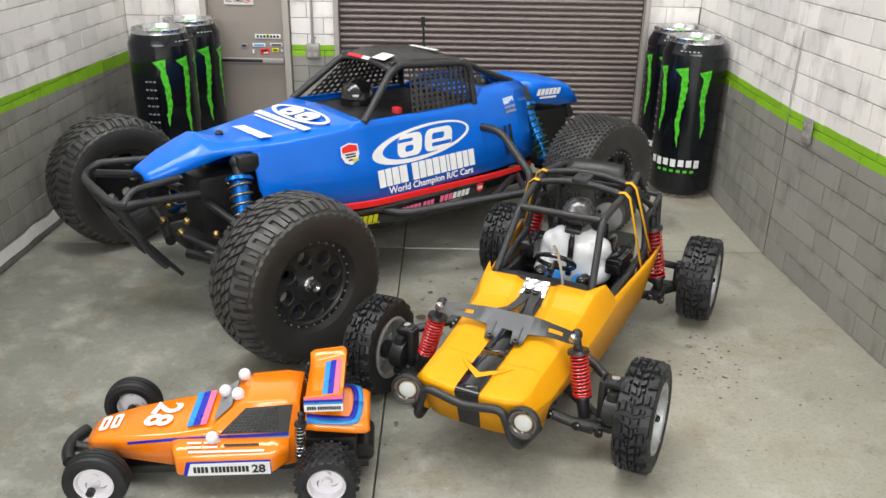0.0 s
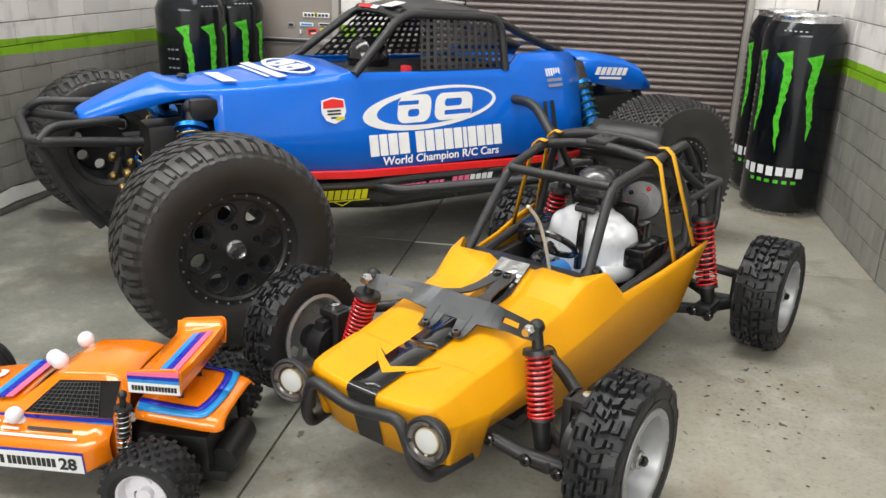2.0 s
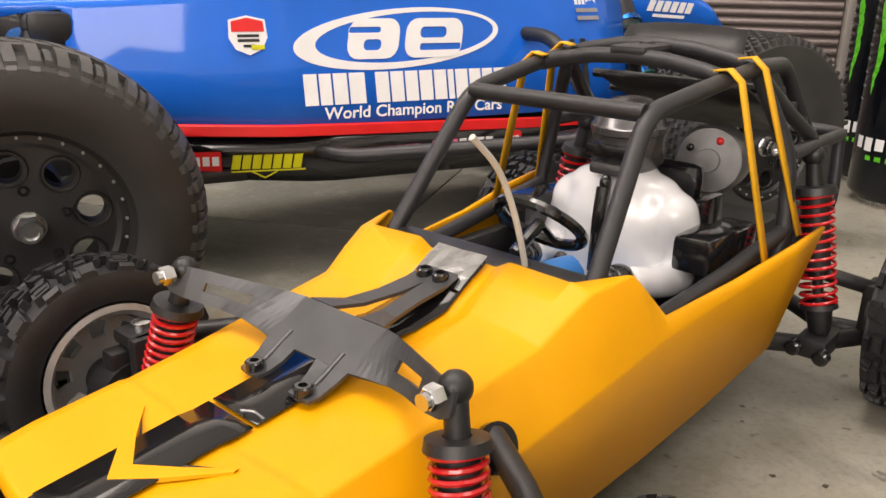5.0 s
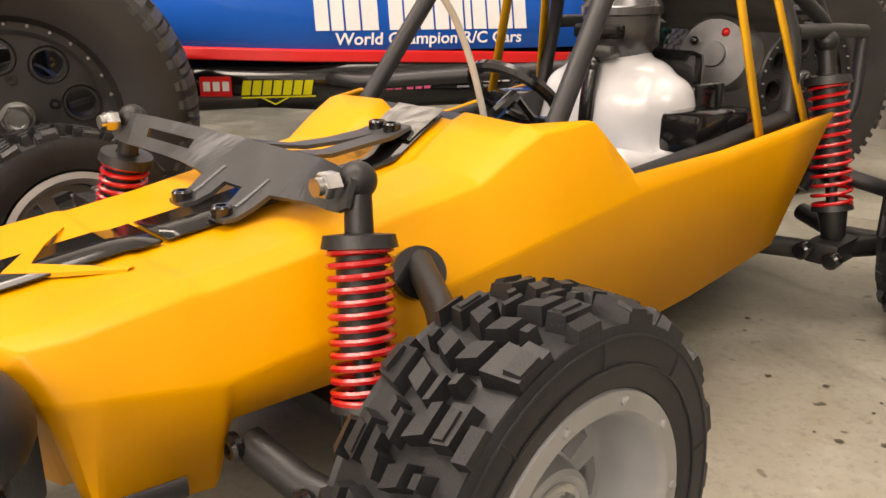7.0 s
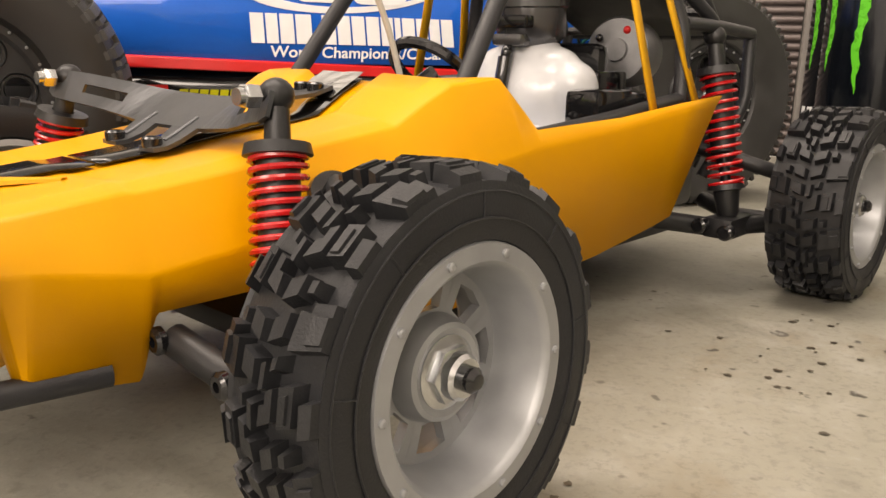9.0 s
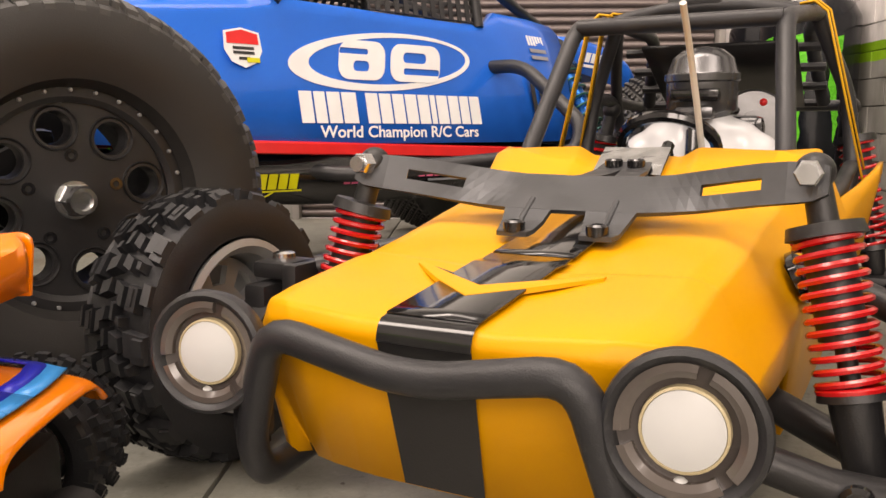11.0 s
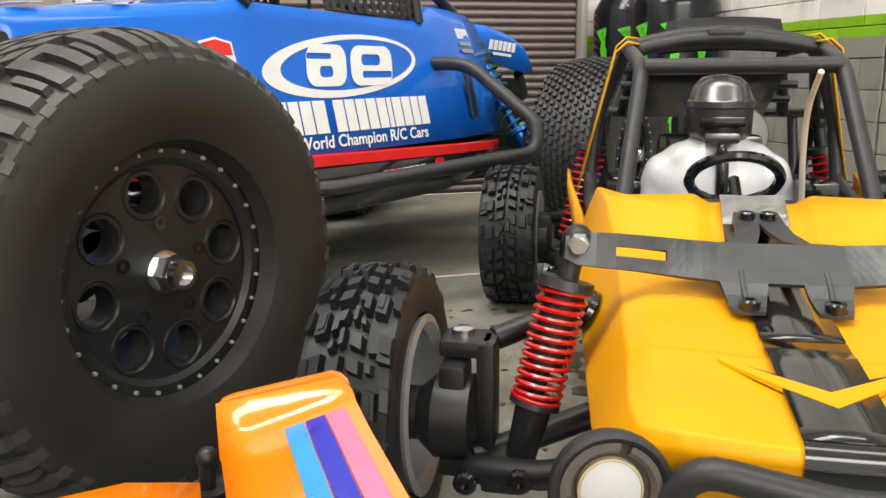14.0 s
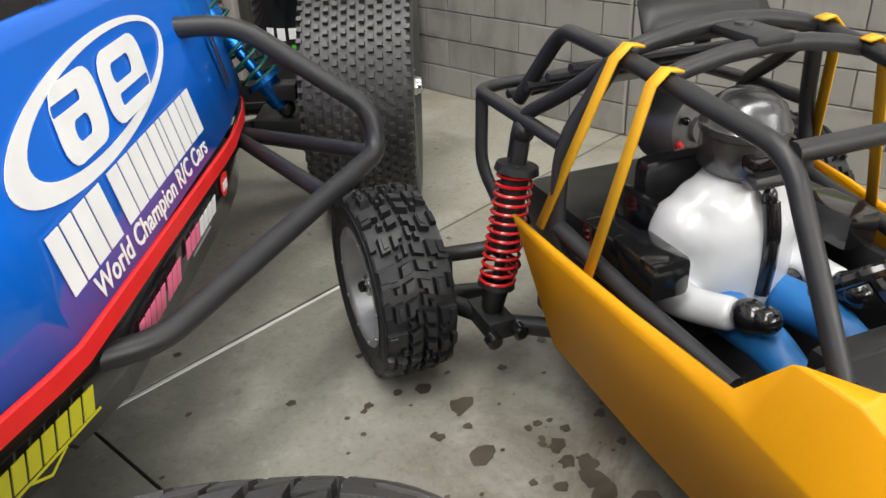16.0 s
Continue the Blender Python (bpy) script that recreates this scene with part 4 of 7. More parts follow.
for i in range(9):
    k = -1 + i / 4
    rows.append([bm.verts.new((-0.1560 - 0.008 * t, 0.0024 + k * (0.0222 - 0.002 * t), 0.1120 + 0.0118 * t - 0.0012 * k * k)) for t in (0, 0.5, 1.0)])
for a, b in zip(rows, rows[1:]):
    for k in range(2):
        bm.faces.new((a[k], a[k + 1], b[k + 1], b[k]))
solid(part("roof_spoiler", bm, BLACK, yb, "thin black roof spoiler"), 0.0012, 0)
bm = bmesh.new()
rows = []
for i in range(7):
    k = -1 + i / 3
    rows.append([bm.verts.new((-0.160 - 0.048 * t, k * 0.026, 0.1060 - 0.020 * t)) for t in (0, 0.33, 0.66, 1.0)])
for a, b in zip(rows, rows[1:]):
    for k in range(3):
        bm.faces.new((a[k], a[k + 1], b[k + 1], b[k]))
solid(part("engine_cover", bm, BLACK, yb), 0.0012, 0)
for k in range(4):
    bm = bmesh.new()
    x = -0.170 - k * 0.013
    tube(bm, [(x, -0.034, 0.1095 - 0.46 * (-x - 0.160)), (x, 0.034, 0.1095 - 0.46 * (-x - 0.160))], 0.0016, 8)
    part("rear_bar", bm, CAGE, yb)

# elastic straps that hold the cage
for s in (1, -1):
    for x0, x1, z1 in ((-0.1300, -0.1330, 0.0615), (-0.1460, -0.1590, 0.0640)):
        bm = bmesh.new()
        yt, yb_ = s * 0.0345, s * 0.0485
        zt = 0.1112 if x0 > -0.14 else 0.1135
        pts = [(x0, s * 0.0285, zt + 0.0025), (x0, s * 0.0325, zt + 0.0032), (x0, s * 0.0362, zt), (x1, yb_, z1)]
        rows = [[bm.verts.new((x + dx, y, z)) for dx in (-0.0019, 0.0019)] for x, y, z in pts]
        for a, b in zip(rows, rows[1:]):
            bm.faces.new((a[0], a[1], b[1], b[0]))
        solid(part("strap", bm, STRAP, yb, "yellow elastic strap"), 0.0006, 0)

# front bumper bar and lamps
bm = bmesh.new()
tube(bm, [(0.0250, -0.0335, 0.0228), (0.0470, -0.0308, 0.0232), (0.0505, -0.0300, 0.0300), (0.0540, -0.0228, 0.0490), (0.0550, -0.0030, 0.0456), (0.0550, 0.0040, 0.0456), (0.0550, 0.0226, 0.0490), (0.0525, 0.0282, 0.0300), (0.0470, 0.0305, 0.0232), (0.0250, 0.0335, 0.0228)], 0.0024, 14, 0.005)
part("bumper_bar", bm, CAGE, yb)
for s in (1, -1):
    c = (0.0514, s * 0.0345 - 0.0003, 0.0441)
    d = (1.0, 0.14 - s * 0.08, 0.06)
    bm = bmesh.new()
    revolve(bm, [(-0.0050, 0.0040), (-0.0030, 0.0066), (0.0006, 0.0088), (0.0028, 0.0093), (0.0038, 0.0091), (0.0042, 0.0085), (0.0036, 0.0077), (0.0015, 0.0070), (0.0015, 0.0)], c, d, 36)
    lamp = part("headlamp", bm, CAGE, yb)
    bm = bmesh.new()
    revolve(bm, [(0.0016, 0.0077), (0.0028, 0.0074), (0.0020, 0.0048), (0.0018, 0)], c, d, 36)
    part("bezel", bm, BROWNISH, lamp)
    ld = Vector(d).normalized()
    lu, lw = frame_of(ld)
    for q in range(3):
        bm = bmesh.new()
        rows = []
        for i in range(13):
            a = 2.094 * q + 0.35 + 1.86 * i / 12
            rows.append([bm.verts.new(Vector(c) + ld * h + (lu * math.cos(a) + lw * math.sin(a)) * r) for h, r in ((0.0016, 0.0058), (0.0031, 0.0059), (0.0037, 0.0067), (0.0036, 0.0076), (0.0020, 0.0077))])
        for a, b in zip(rows, rows[1:]):
            for k in range(4):
                bm.faces.new((a[k], a[k + 1], b[k + 1], b[k]))
        bm.faces.new(rows[0])
        bm.faces.new(rows[-1][::-1])
        bmesh.ops.recalc_face_normals(bm, faces=bm.faces)
        part("bezel_segment", bm, BEZEL, lamp, "smoky grey-brown bezel segment")
    bm = bmesh.new()
    revolve(bm, [(0.0018, 0.0050), (0.0030, 0.0049), (0.0032, 0.0046), (0.0028, 0.0045)], c, d, 32)
    part("lens_edge", bm, LENS_RIM, lamp, "cream lens edge")
    bm = bmesh.new()
    revolve(bm, [(0.0018, 0.0047), (0.0031, 0.0045), (0.0036, 0.0028), (0.0037, 0)], c, d, 32)
    part("lens", bm, LENS, lamp, "white lamp lens")
    bm = bmesh.new()
    cc = Vector(c) + Vector((0.0026, 0, -0.0062))
    bmesh.ops.create_uvsphere(bm, u_segments=12, v_segments=8, radius=0.0010, matrix=Matrix.Translation(cc))
    part("indicator_light", bm, LENS, lamp)
    bm = bmesh.new()
    box(bm, (0.0475, s * 0.0318, 0.0355), (0.005, 0.005, 0.012), bev=0.0015)
    part("lamp_bracket", bm, CAGE, yb)

# shock tower plate across the hood
PLATE = [(0.0448, -0.0012, 0.0664, -0.0026, 0.0708), (0.0425, -0.0010, 0.0652, -0.0034, 0.0714), (0.0385, -0.0018, 0.0646, -0.0048, 0.0713), (0.0345, -0.0034, 0.0640, -0.0068, 0.0709),
         (0.0295, -0.0056, 0.0631, -0.0094, 0.0701), (0.0237, -0.0072, 0.0621, -0.0128, 0.0690), (0.0180, -0.0072, 0.0615, -0.0160, 0.0679), (0.0130, -0.0066, 0.0612, -0.0176, 0.0673),
         (0.0035, -0.0064, 0.0611, -0.0178, 0.0671), (0.0, -0.0064, 0.0611, -0.0178, 0.0671)]
bm = bmesh.new()


def sheet(bm, rows, skip=lambda i, k: False):
    vs = [[bm.verts.new(p) for p in row] for row in rows]
    for i, (a, b) in enumerate(zip(vs, vs[1:])):
        for k in range(len(a) - 1):
            if not skip(i, k):
                bm.faces.new((a[k], a[k + 1], b[k + 1], b[k]))


for s in (1, -1):
    rows = []
    for i, (p, q) in enumerate(zip(PLATE, PLATE[1:])):
        for j in range(3):
            e = j / 3
            y, xf, zf, xb, zb = [a + (b - a) * e for a, b in zip(p, q)]
            rows.append([(xf + (xb - xf) * k, s * y, zf + (zb - zf) * k) for k in (0, 0.36, 0.64, 1)])
    y, xf, zf, xb, zb = PLATE[-1]
    rows.append([(xf + (xb - xf) * k, 0, zf + (zb - zf) * k) for k in (0, 0.36, 0.64, 1)])
    sheet(bm, rows, lambda i, k: 9 <= i <= 14 and k == 1)
    # leg that steps down to its screw
    sheet(bm, [[(-0.0066, s * 0.0130, 0.0612), (-0.0065, s * 0.0080, 0.0611), (-0.0064, s * 0.0035, 0.0611)],
               [(-0.0034, s * 0.0122, 0.0592), (-0.0034, s * 0.0080, 0.0592), (-0.0034, s * 0.0040, 0.0591)],
               [(-0.0002, s * 0.0117, 0.0578), (-0.0002, s * 0.0080, 0.0578), (-0.0002, s * 0.0046, 0.0578)],
               [(0.0024, s * 0.0110, 0.0575), (0.0028, s * 0.0080, 0.0575), (0.0024, s * 0.0050, 0.0575)]])
    # tongue running back to the dashboard
    sheet(bm, [[(-0.0178, s * 0.0118, 0.0672), (-0.0178, s * 0.0045, 0.0671)], [(-0.0250, s * 0.0082, 0.0660), (-0.0260, s * 0.0028, 0.0660)], [(-0.0340, s * 0.0064, 0.0664), (-0.0360, s * 0.0008, 0.0665)],
               [(-0.0430, s * 0.0060, 0.0672), (-0.0430, 0, 0.0672)], [(-0.0492, s * 0.0054, 0.0688), (-0.0492, 0, 0.0688)]])
bmesh.ops.remove_doubles(bm, verts=bm.verts, dist=1e-5)
bmesh.ops.recalc_face_normals(bm, faces=bm.faces)
plate = solid(part("shock_tower_plate", bm, GUNMETAL, yb, "bent dark grey sheet metal plate", smooth=False), 0.0009, 0)
for s in (1, -1):
    bm = bmesh.new()
    tube(bm, [(-0.0095, s * 0.0084, 0.0631), (-0.0052, s * 0.0084, 0.0606), (-0.0018, s * 0.0083, 0.0588)], 0.0007, 8)
    part("pressed_rib", bm, GUNMETAL, plate)
    for x, y, z in ((0.0010, 0.0080, 0.0578), (-0.0458, 0.0026, 0.0678)):
        bm = bmesh.new()
        revolve(bm, [(0, 0.0021), (0.0018, 0.0021), (0.0022, 0.0017), (0.0022, 0.0010), (0.0010, 0.0010), (0.0010, 0)], (x, s * y, z), (0, 0, 1), 16)
        part("cap_screw", bm, GLOSSBLACK, plate)

# front and rear dampers, arms, hubs
for s in (1, -1):
    top = (-0.0050, s * 0.0424, 0.0698)
    d = damper(yb, top, (0.0035, s * 0.0540, 0.0190), 0.0053, SPRING_RED, BLACK, BLACK, 13.0, 0.00060, low_spring=0.33)
    bm = bmesh.new()
    hexnut(bm, (-0.0010, s * 0.0418, 0.0698), (1, 0, 0.02), 0.0023, 0.0028)
    revolve(bm, [(0.0028, 0.0016), (0.0040, 0.0016), (0.0040, 0.0)], (-0.0010, s * 0.0418, 0.0698), (1, 0, 0), 12)
    part("lock_nut", bm, STEEL, d, "bright steel lock nut")
    bm = bmesh.new()
    tube(bm, [(0.0145, s * 0.0365, 0.0272), (0.0120, s * 0.0480, 0.0235), (0.0060, s * 0.0640, 0.0205)], 0.0031, 12)
    tube(bm, [(-0.0145, s * 0.0365, 0.0272), (-0.0100, s * 0.0480, 0.0235), (0.0010, s * 0.0640, 0.0205)], 0.0031, 12)
    box(bm, (0.0040, s * 0.0560, 0.0205), (0.014, 0.010, 0.006), bev=0.0015)
    arm = part("lower_arm", bm, BLACK, yb)
    for x, y, z in ((0.0168, 0.0366, 0.0276), (0.0140, 0.0520, 0.0230), (0.0100, 0.0640, 0.0195)):
        bm = bmesh.new()
        revolve(bm, [(0, 0.0026), (0.0012, 0.0026), (0.0018, 0.0019), (0.0018, 0.0010), (0.0008, 0.0010), (0.0008, 0)], (x, s * y, z), (1, 0, 0), 14)
        part("pivot_bolt", bm, GLOSSBLACK, arm)
    bm = bmesh.new()
    tube(bm, [(-0.0215, s * 0.0385, 0.0512), (-0.0150, s * 0.0510, 0.0482), (-0.0085, s * 0.0605, 0.0455)], 0.0027, 12)
    ua = part("upper_arm", bm, BLACK, yb)
    bm = bmesh.new()
    revolve(bm, [(0, 0.0026), (0.0014, 0.0026), (0.0018, 0.0016), (0.0018, 0)], (-0.0050, s * 0.0672, 0.0474), (0, 0, 1), 12)
    part("ball_cap", bm, STEEL, ua)
    bm = bmesh.new()
    box(bm, (-0.0030, s * 0.0612, 0.0345), (0.009, 0.0042, 0.026), bev=0.0014)
    hub = part("hub_carrier", bm, BLACK, yb)
    for c, size in (((-0.0045, s * 0.0655, 0.0455), (0.011, 0.0125, 0.0040)), ((0.0010, s * 0.0650, 0.0205), (0.012, 0.0115, 0.0042))):
        bm = bmesh.new()
        box(bm, c, size, bev=0.0014)
        part("yoke_arm", bm, BLACK, hub)
    bm = bmesh.new()
    box(bm, (0.0, s * 0.0680, 0.0330), (0.010, 0.006, 0.020), bev=0.0014)
    part("steering_block", bm, BLACK, hub)
    bm = bmesh.new()
    revolve(bm, [(0, 0.0), (0, 0.0095), (0.008, 0.0095), (0.012, 0.006), (0.016, 0.006)], (0, s * 0.0640, 0.0300), (0, s, 0), 20)
    part("axle_sleeve", bm, BLACK, hub)
    d = damper(yb, (-0.1812, s * 0.0425, 0.0845), (-0.1790, s * 0.0545, 0.0250), 0.0058, SPRING_RED, BLACK, BLACK, 13.5, 0.00060)
    bm = bmesh.new()
    tube(bm, [(-0.1560, s * 0.0330, 0.0260), (-0.1750, s * 0.0500, 0.0225), (-0.1990, s * 0.0660, 0.0230)], 0.0032, 12)
    tube(bm, [(-0.2050, s * 0.0330, 0.0260), (-0.1960, s * 0.0500, 0.0235), (-0.2010, s * 0.0660, 0.0230)], 0.0030, 12)
    box(bm, (-0.1800, s * 0.0540, 0.0230), (0.018, 0.010, 0.007), bev=0.0015)
    arm = part("trailing_arm", bm, BLACK, yb)
    for x, y, z in ((-0.1690, 0.0500, 0.0240), (-0.1690, 0.0590, 0.0230)):
        bm = bmesh.new()
        revolve(bm, [(0, 0.0026), (0.0030, 0.0026), (0.0036, 0.0018), (0.0036, 0)], (x, s * y, z), (1, 0, 0), 14)
        part("pivot_bolt", bm, GLOSSBLACK, arm)
    bm = bmesh.new()
    tube(bm, [(-0.1850, s * 0.0360, 0.0480), (-0.1880, s * 0.0530, 0.0440), (-0.1990, s * 0.0660, 0.0390)], 0.0026, 12)
    bmesh.ops.create_uvsphere(bm, u_segments=12, v_segments=8, radius=0.0042, matrix=Matrix.Translation((-0.1860, s * 0.0480, 0.0455)))
    part("camber_link", bm, BLACK, yb)
    bm = bmesh.new()
    box(bm, (-0.1990, s * 0.0655, 0.0310), (0.013, 0.008, 0.022), bev=0.0015)
    revolve(bm, [(0, 0.0), (0, 0.0090), (0.008, 0.0090), (0.012, 0.006), (0.016, 0.006)], (-0.1990, s * 0.0640, 0.0305), (0, s, 0), 20)
    part("hub_carrier", bm, BLACK, yb)
bm = bmesh.new()
box(bm, (-0.1850, 0, 0.0400), (0.045, 0.056, 0.034), bev=0.004)
part("gearbox", bm, BLACK, yb)
bm = bmesh.new()
revolve(bm, [(-0.002, 0.0), (-0.002, 0.0118), (0.010, 0.0120), (0.0125, 0.0108), (0.0128, 0.0040), (0.0145, 0.0038), (0.0145, 0)], (-0.1830, 0.0098, 0.0784), (1.0, 0.20, 0.10), 36)
motor = part("motor", bm, MOTOR, yb, "round silver electric motor")
for a in range(5):
    bm = bmesh.new()
    an = a * 1.256
    bmesh.ops.create_uvsphere(bm, u_segments=8, v_segments=6, radius=0.0014, matrix=Matrix.Translation((-0.1710 - 0.003 * math.cos(an), 0.0126 + 0.0078 * math.cos(an), 0.0790 + 0.0078 * math.sin(an))))
    part("terminal", bm, RED if a == 1 else GLOSSBLACK, motor)
bm = bmesh.new()
tube(bm, [(-0.1690, 0.0040, 0.0770), (-0.1650, 0.0060, 0.0720), (-0.1680, 0.0130, 0.0620)], 0.0013, 8, 0.004)
part("motor_wire", bm, RED, motor)

# solid black discs on the shell; their colour stands for the openings' shade
for s in (1, -1):
    bm = bmesh.new()
    prism(bm, circle(0, 0, 0.0062, 22, 0.0050), axes((-0.0200, s * 0.0397, 0.0495), (1, 0, 0) if s < 0 else (-1, 0, 0), (0, -0.55 * s, 1)), 0.0014)
    part("arm_opening", bm, GLOSSBLACK, body, "black disc for the shaded opening round the suspension arm")

# steering wheel and flexible aerial tube
bm = bmesh.new()
mst = axes((-0.0905, 0.0, 0.0722), (0, 1, 0), (0.74, 0, 0.67))
ring = [mst @ Vector((0.0130 * math.cos(a * math.pi / 14), 0.0120 * math.sin(a * math.pi / 14), 0)) for a in range(29)]
tube(bm, ring, 0.0017, 8)
for a in (4.71,):
    tube(bm, [mst @ Vector((0, 0, 0)), mst @ Vector((0.0128 * math.cos(a), 0.0118 * math.sin(a), 0))], 0.0010, 8)
tube(bm, [mst @ Vector((0, 0, 0)), (-0.0790, 0, 0.0660)], 0.0018, 8)
part("steering_wheel", bm, GLOSSBLACK, yb)
bm = bmesh.new()
tube(bm, [(-0.0648, 0.0140, 0.0680), (-0.0640, 0.0138, 0.0720), (-0.0612, 0.0126, 0.0832), (-0.0556, 0.0116, 0.0953), (-0.0450, 0.0118, 0.1040)], 0.0008, 8, 0.010)
part("aerial_tube", bm, CLEAR_TUBE, yb, "milky bent plastic aerial tube")

# wheels
def block_lug(bm, R, h, drop, outline, depth, lift=0.0, inset=0.0004):
    """One tread block on a tyre that turns round y: an outline of (share of the half width, angle), with sloping sides."""
    pts = [(u * h, a) for u, a in outline]
    cy, ca = sum(y for y, _ in pts) / len(pts), sum(a for _, a in pts) / len(pts)
    low, high = [], []
    for y, a in pts:
        r = R - drop * abs(y / h) ** 4
        dy, da = y - cy, (a - ca) * R
        k = 1 - inset / max(math.hypot(dy, da), inset * 1.5)
        low.append(bm.verts.new(((r - depth) * math.cos(a), y, (r - depth) * math.sin(a))))
        ta = ca + da * k / R
        high.append(bm.verts.new(((r + lift) * math.cos(ta), cy + dy * k, (r + lift) * math.sin(ta))))
    bm.faces.new(high)
    n = len(pts)
    for q in range(n):
        bm.faces.new((low[q], low[(q + 1) % n], high[(q + 1) % n], high[q]))


HOOKED = [[(0.04, 0.05), (0.37, 0.17), (0.37, 0.66), (0.21, 0.61), (0.21, 0.41), (0.04, 0.35)], [(0.04, 0.46), (0.16, 0.50), (0.16, 0.93), (0.04, 0.89)],
          [(0.43, 0.12), (0.71, 0.18), (0.71, 0.76), (0.43, 0.70)], [(0.77, 0.06), (0.955, 0.10), (0.955, 0.62), (0.77, 0.58)], [(0.21, 0.72), (0.37, 0.77), (0.37, 1.02), (0.21, 0.97)]]
SPLIT = [[(0.04, 0.02), (0.37, 0.14), (0.37, 0.51), (0.04, 0.39)], [(0.04, 0.51), (0.37, 0.63), (0.37, 0.97), (0.04, 0.86)],
         [(0.43, 0.00), (0.955, 0.10), (0.955, 0.74), (0.66, 0.70), (0.66, 0.58), (0.43, 0.54)], [(0.43, 0.66), (0.60, 0.68), (0.60, 0.94), (0.43, 0.92)]]


def yellow_wheel(w, off):
    R = 0.0318
    h = w / 2
    bm = bmesh.new()
    half = [(0.80, 0.0200), (0.93, 0.0208), (0.985, 0.0232), (1.0, 0.0258), (0.985, 0.0278), (0.945, 0.0292), (0.88, R - 0.0030), (0.70, R - 0.0028), (0.35, R - 0.0026)]
    revolve(bm, [(-h * k, r) for k, r in half] + [(0, R - 0.0026)] + [(h * k, r) for k, r in half[::-1]], (0, 0, 0), (0, 1, 0), 72)
    bmesh.ops.translate(bm, verts=bm.verts, vec=(0, off, 0))
    # raised lines round the side, joined by short radial lines into panels
    for k, r in ((1.004, 0.0240), (0.985, 0.0278)):
        tube(bm, [(r * math.cos(a * math.pi / 30), h * k + off, r * math.sin(a * math.pi / 30)) for a in range(61)], 0.00020, 6)
    for k in range(9):
        a = k * math.pi / 4.5 + 0.2
        tube(bm, [(r * math.cos(a), h * q + off, r * math.sin(a)) for q, r in ((1.003, 0.0240), (1.004, 0.0258), (0.988, 0.0278))], 0.00018, 6)
    tyre = part("tyre", bm, RUBBER, None, "black chunky rubber tyre", sharp=25)
    bm = bmesh.new()
    n = 18
    p = 2 * math.pi / n
    for i in range(n):
        for g in (1, -1):
            t = i * p + (0.5 * p if g < 0 else 0)
            for outline in (HOOKED, SPLIT)[(i + (g < 0)) % 2]:
                q = [(g * u, t + v * p) for u, v in outline]
                block_lug(bm, R, h, 0.0016, q if g > 0 else q[::-1], 0.0034, 0.0, 0.0007)
            if i % 2 == (g < 0):
                block_lug(bm, R + 0.00028, h, 0.0016, [(g * u, t + v * p) for u, v in ((0.48, 0.20), (0.62, 0.23), (0.62, 0.62), (0.48, 0.58))][::g], 0.0010)
            else:
                block_lug(bm, R + 0.00028, h, 0.0016, [(g * u, t + v * p) for u, v in ((0.70, 0.14), (0.92, 0.18), (0.92, 0.56), (0.70, 0.52))][::g], 0.0010)
    bmesh.ops.translate(bm, verts=bm.verts, vec=(0, off, 0))
    bmesh.ops.recalc_face_normals(bm, faces=bm.faces)
    tread = part("tread", bm, RUBBER, None, sharp=25)
    bm = bmesh.new()
    back = off - h
    revolve(bm, [(0.0085, 0.0198), (0.0106, 0.0206), (0.0113, 0.0204), (0.0114, 0.0178), (0.0110, 0.0173), (0.0100, 0.0168), (0.0030, 0.0156), (0.0012, 0.0150)], (0, 0, 0), (0, 1, 0), 56)
    revolve(bm, [(back + 0.0012, 0.0198), (back + 0.0001, 0.0202), (back - 0.0004, 0.0185), (back + 0.0017, 0.0168), (0.0012, 0.0160)], (0, 0, 0), (0, 1, 0), 48)
    holes = []
    for k in range(8):
        a = k * math.pi / 4
        rot = lambda r, t: (r * math.cos(a + t), r * math.sin(a + t))
        holes.append([rot(0.0092, -0.22), rot(0.0136, -0.24), rot(0.0140, 0.0), rot(0.0136, 0.24), rot(0.0092, 0.22)])
    prism(bm, circle(0, 0, 0.0156, 48), axes((0, 0.0000, 0), (1, 0, 0), (0, 0, -1)), 0.0018, holes)
    revolve(bm, [(0.0016, 0.0086), (0.0034, 0.0082), (0.0052, 0.0076), (0.0056, 0.0068), (0.0048, 0.0050), (0.0048, 0)], (0, 0, 0), (0, 1, 0), 36)
    for k in range(8):
        a = (k + 0.5) * math.pi / 4
        box(bm, (0, 0, 0), (0.0068, 0.0016, 0.0012), Matrix.Translation((0.0112 * math.cos(a), 0.0010, 0.0112 * math.sin(a))) @ pose(0, 0, 0, 0, -math.degrees(a), 0), 0.0004)
    for k in range(10):
        a = k * math.pi / 5
        revolve(bm, [(0, 0.0007), (0.0004, 0.0007), (0.0006, 0.0004), (0.0006, 0)], (0.0191 * math.cos(a), 0.0113, 0.0191 * math.sin(a)), (0, 1, 0), 10)
    rim = part("wheel", bm, SILVER, None, "silver plastic dish wheel", sharp=30)
    bm = bmesh.new()
    hexnut(bm, (0, 0.0048, 0), (0, 1, 0), 0.0046, 0.0026)
    revolve(bm, [(0.0046, 0.0058), (0.0054, 0.0058), (0.0056, 0.0054), (0.0056, 0.0)], (0, 0, 0), (0, 1, 0), 24)
    revolve(bm, [(0.0072, 0.0038), (0.0086, 0.0036), (0.0092, 0.0030), (0.0092, 0.0)], (0, 0, 0), (0, 1, 0), 18)
    nut = part("wheel_nut", bm, STEEL, None, "bright steel wheel nut")
    bm = bmesh.new()
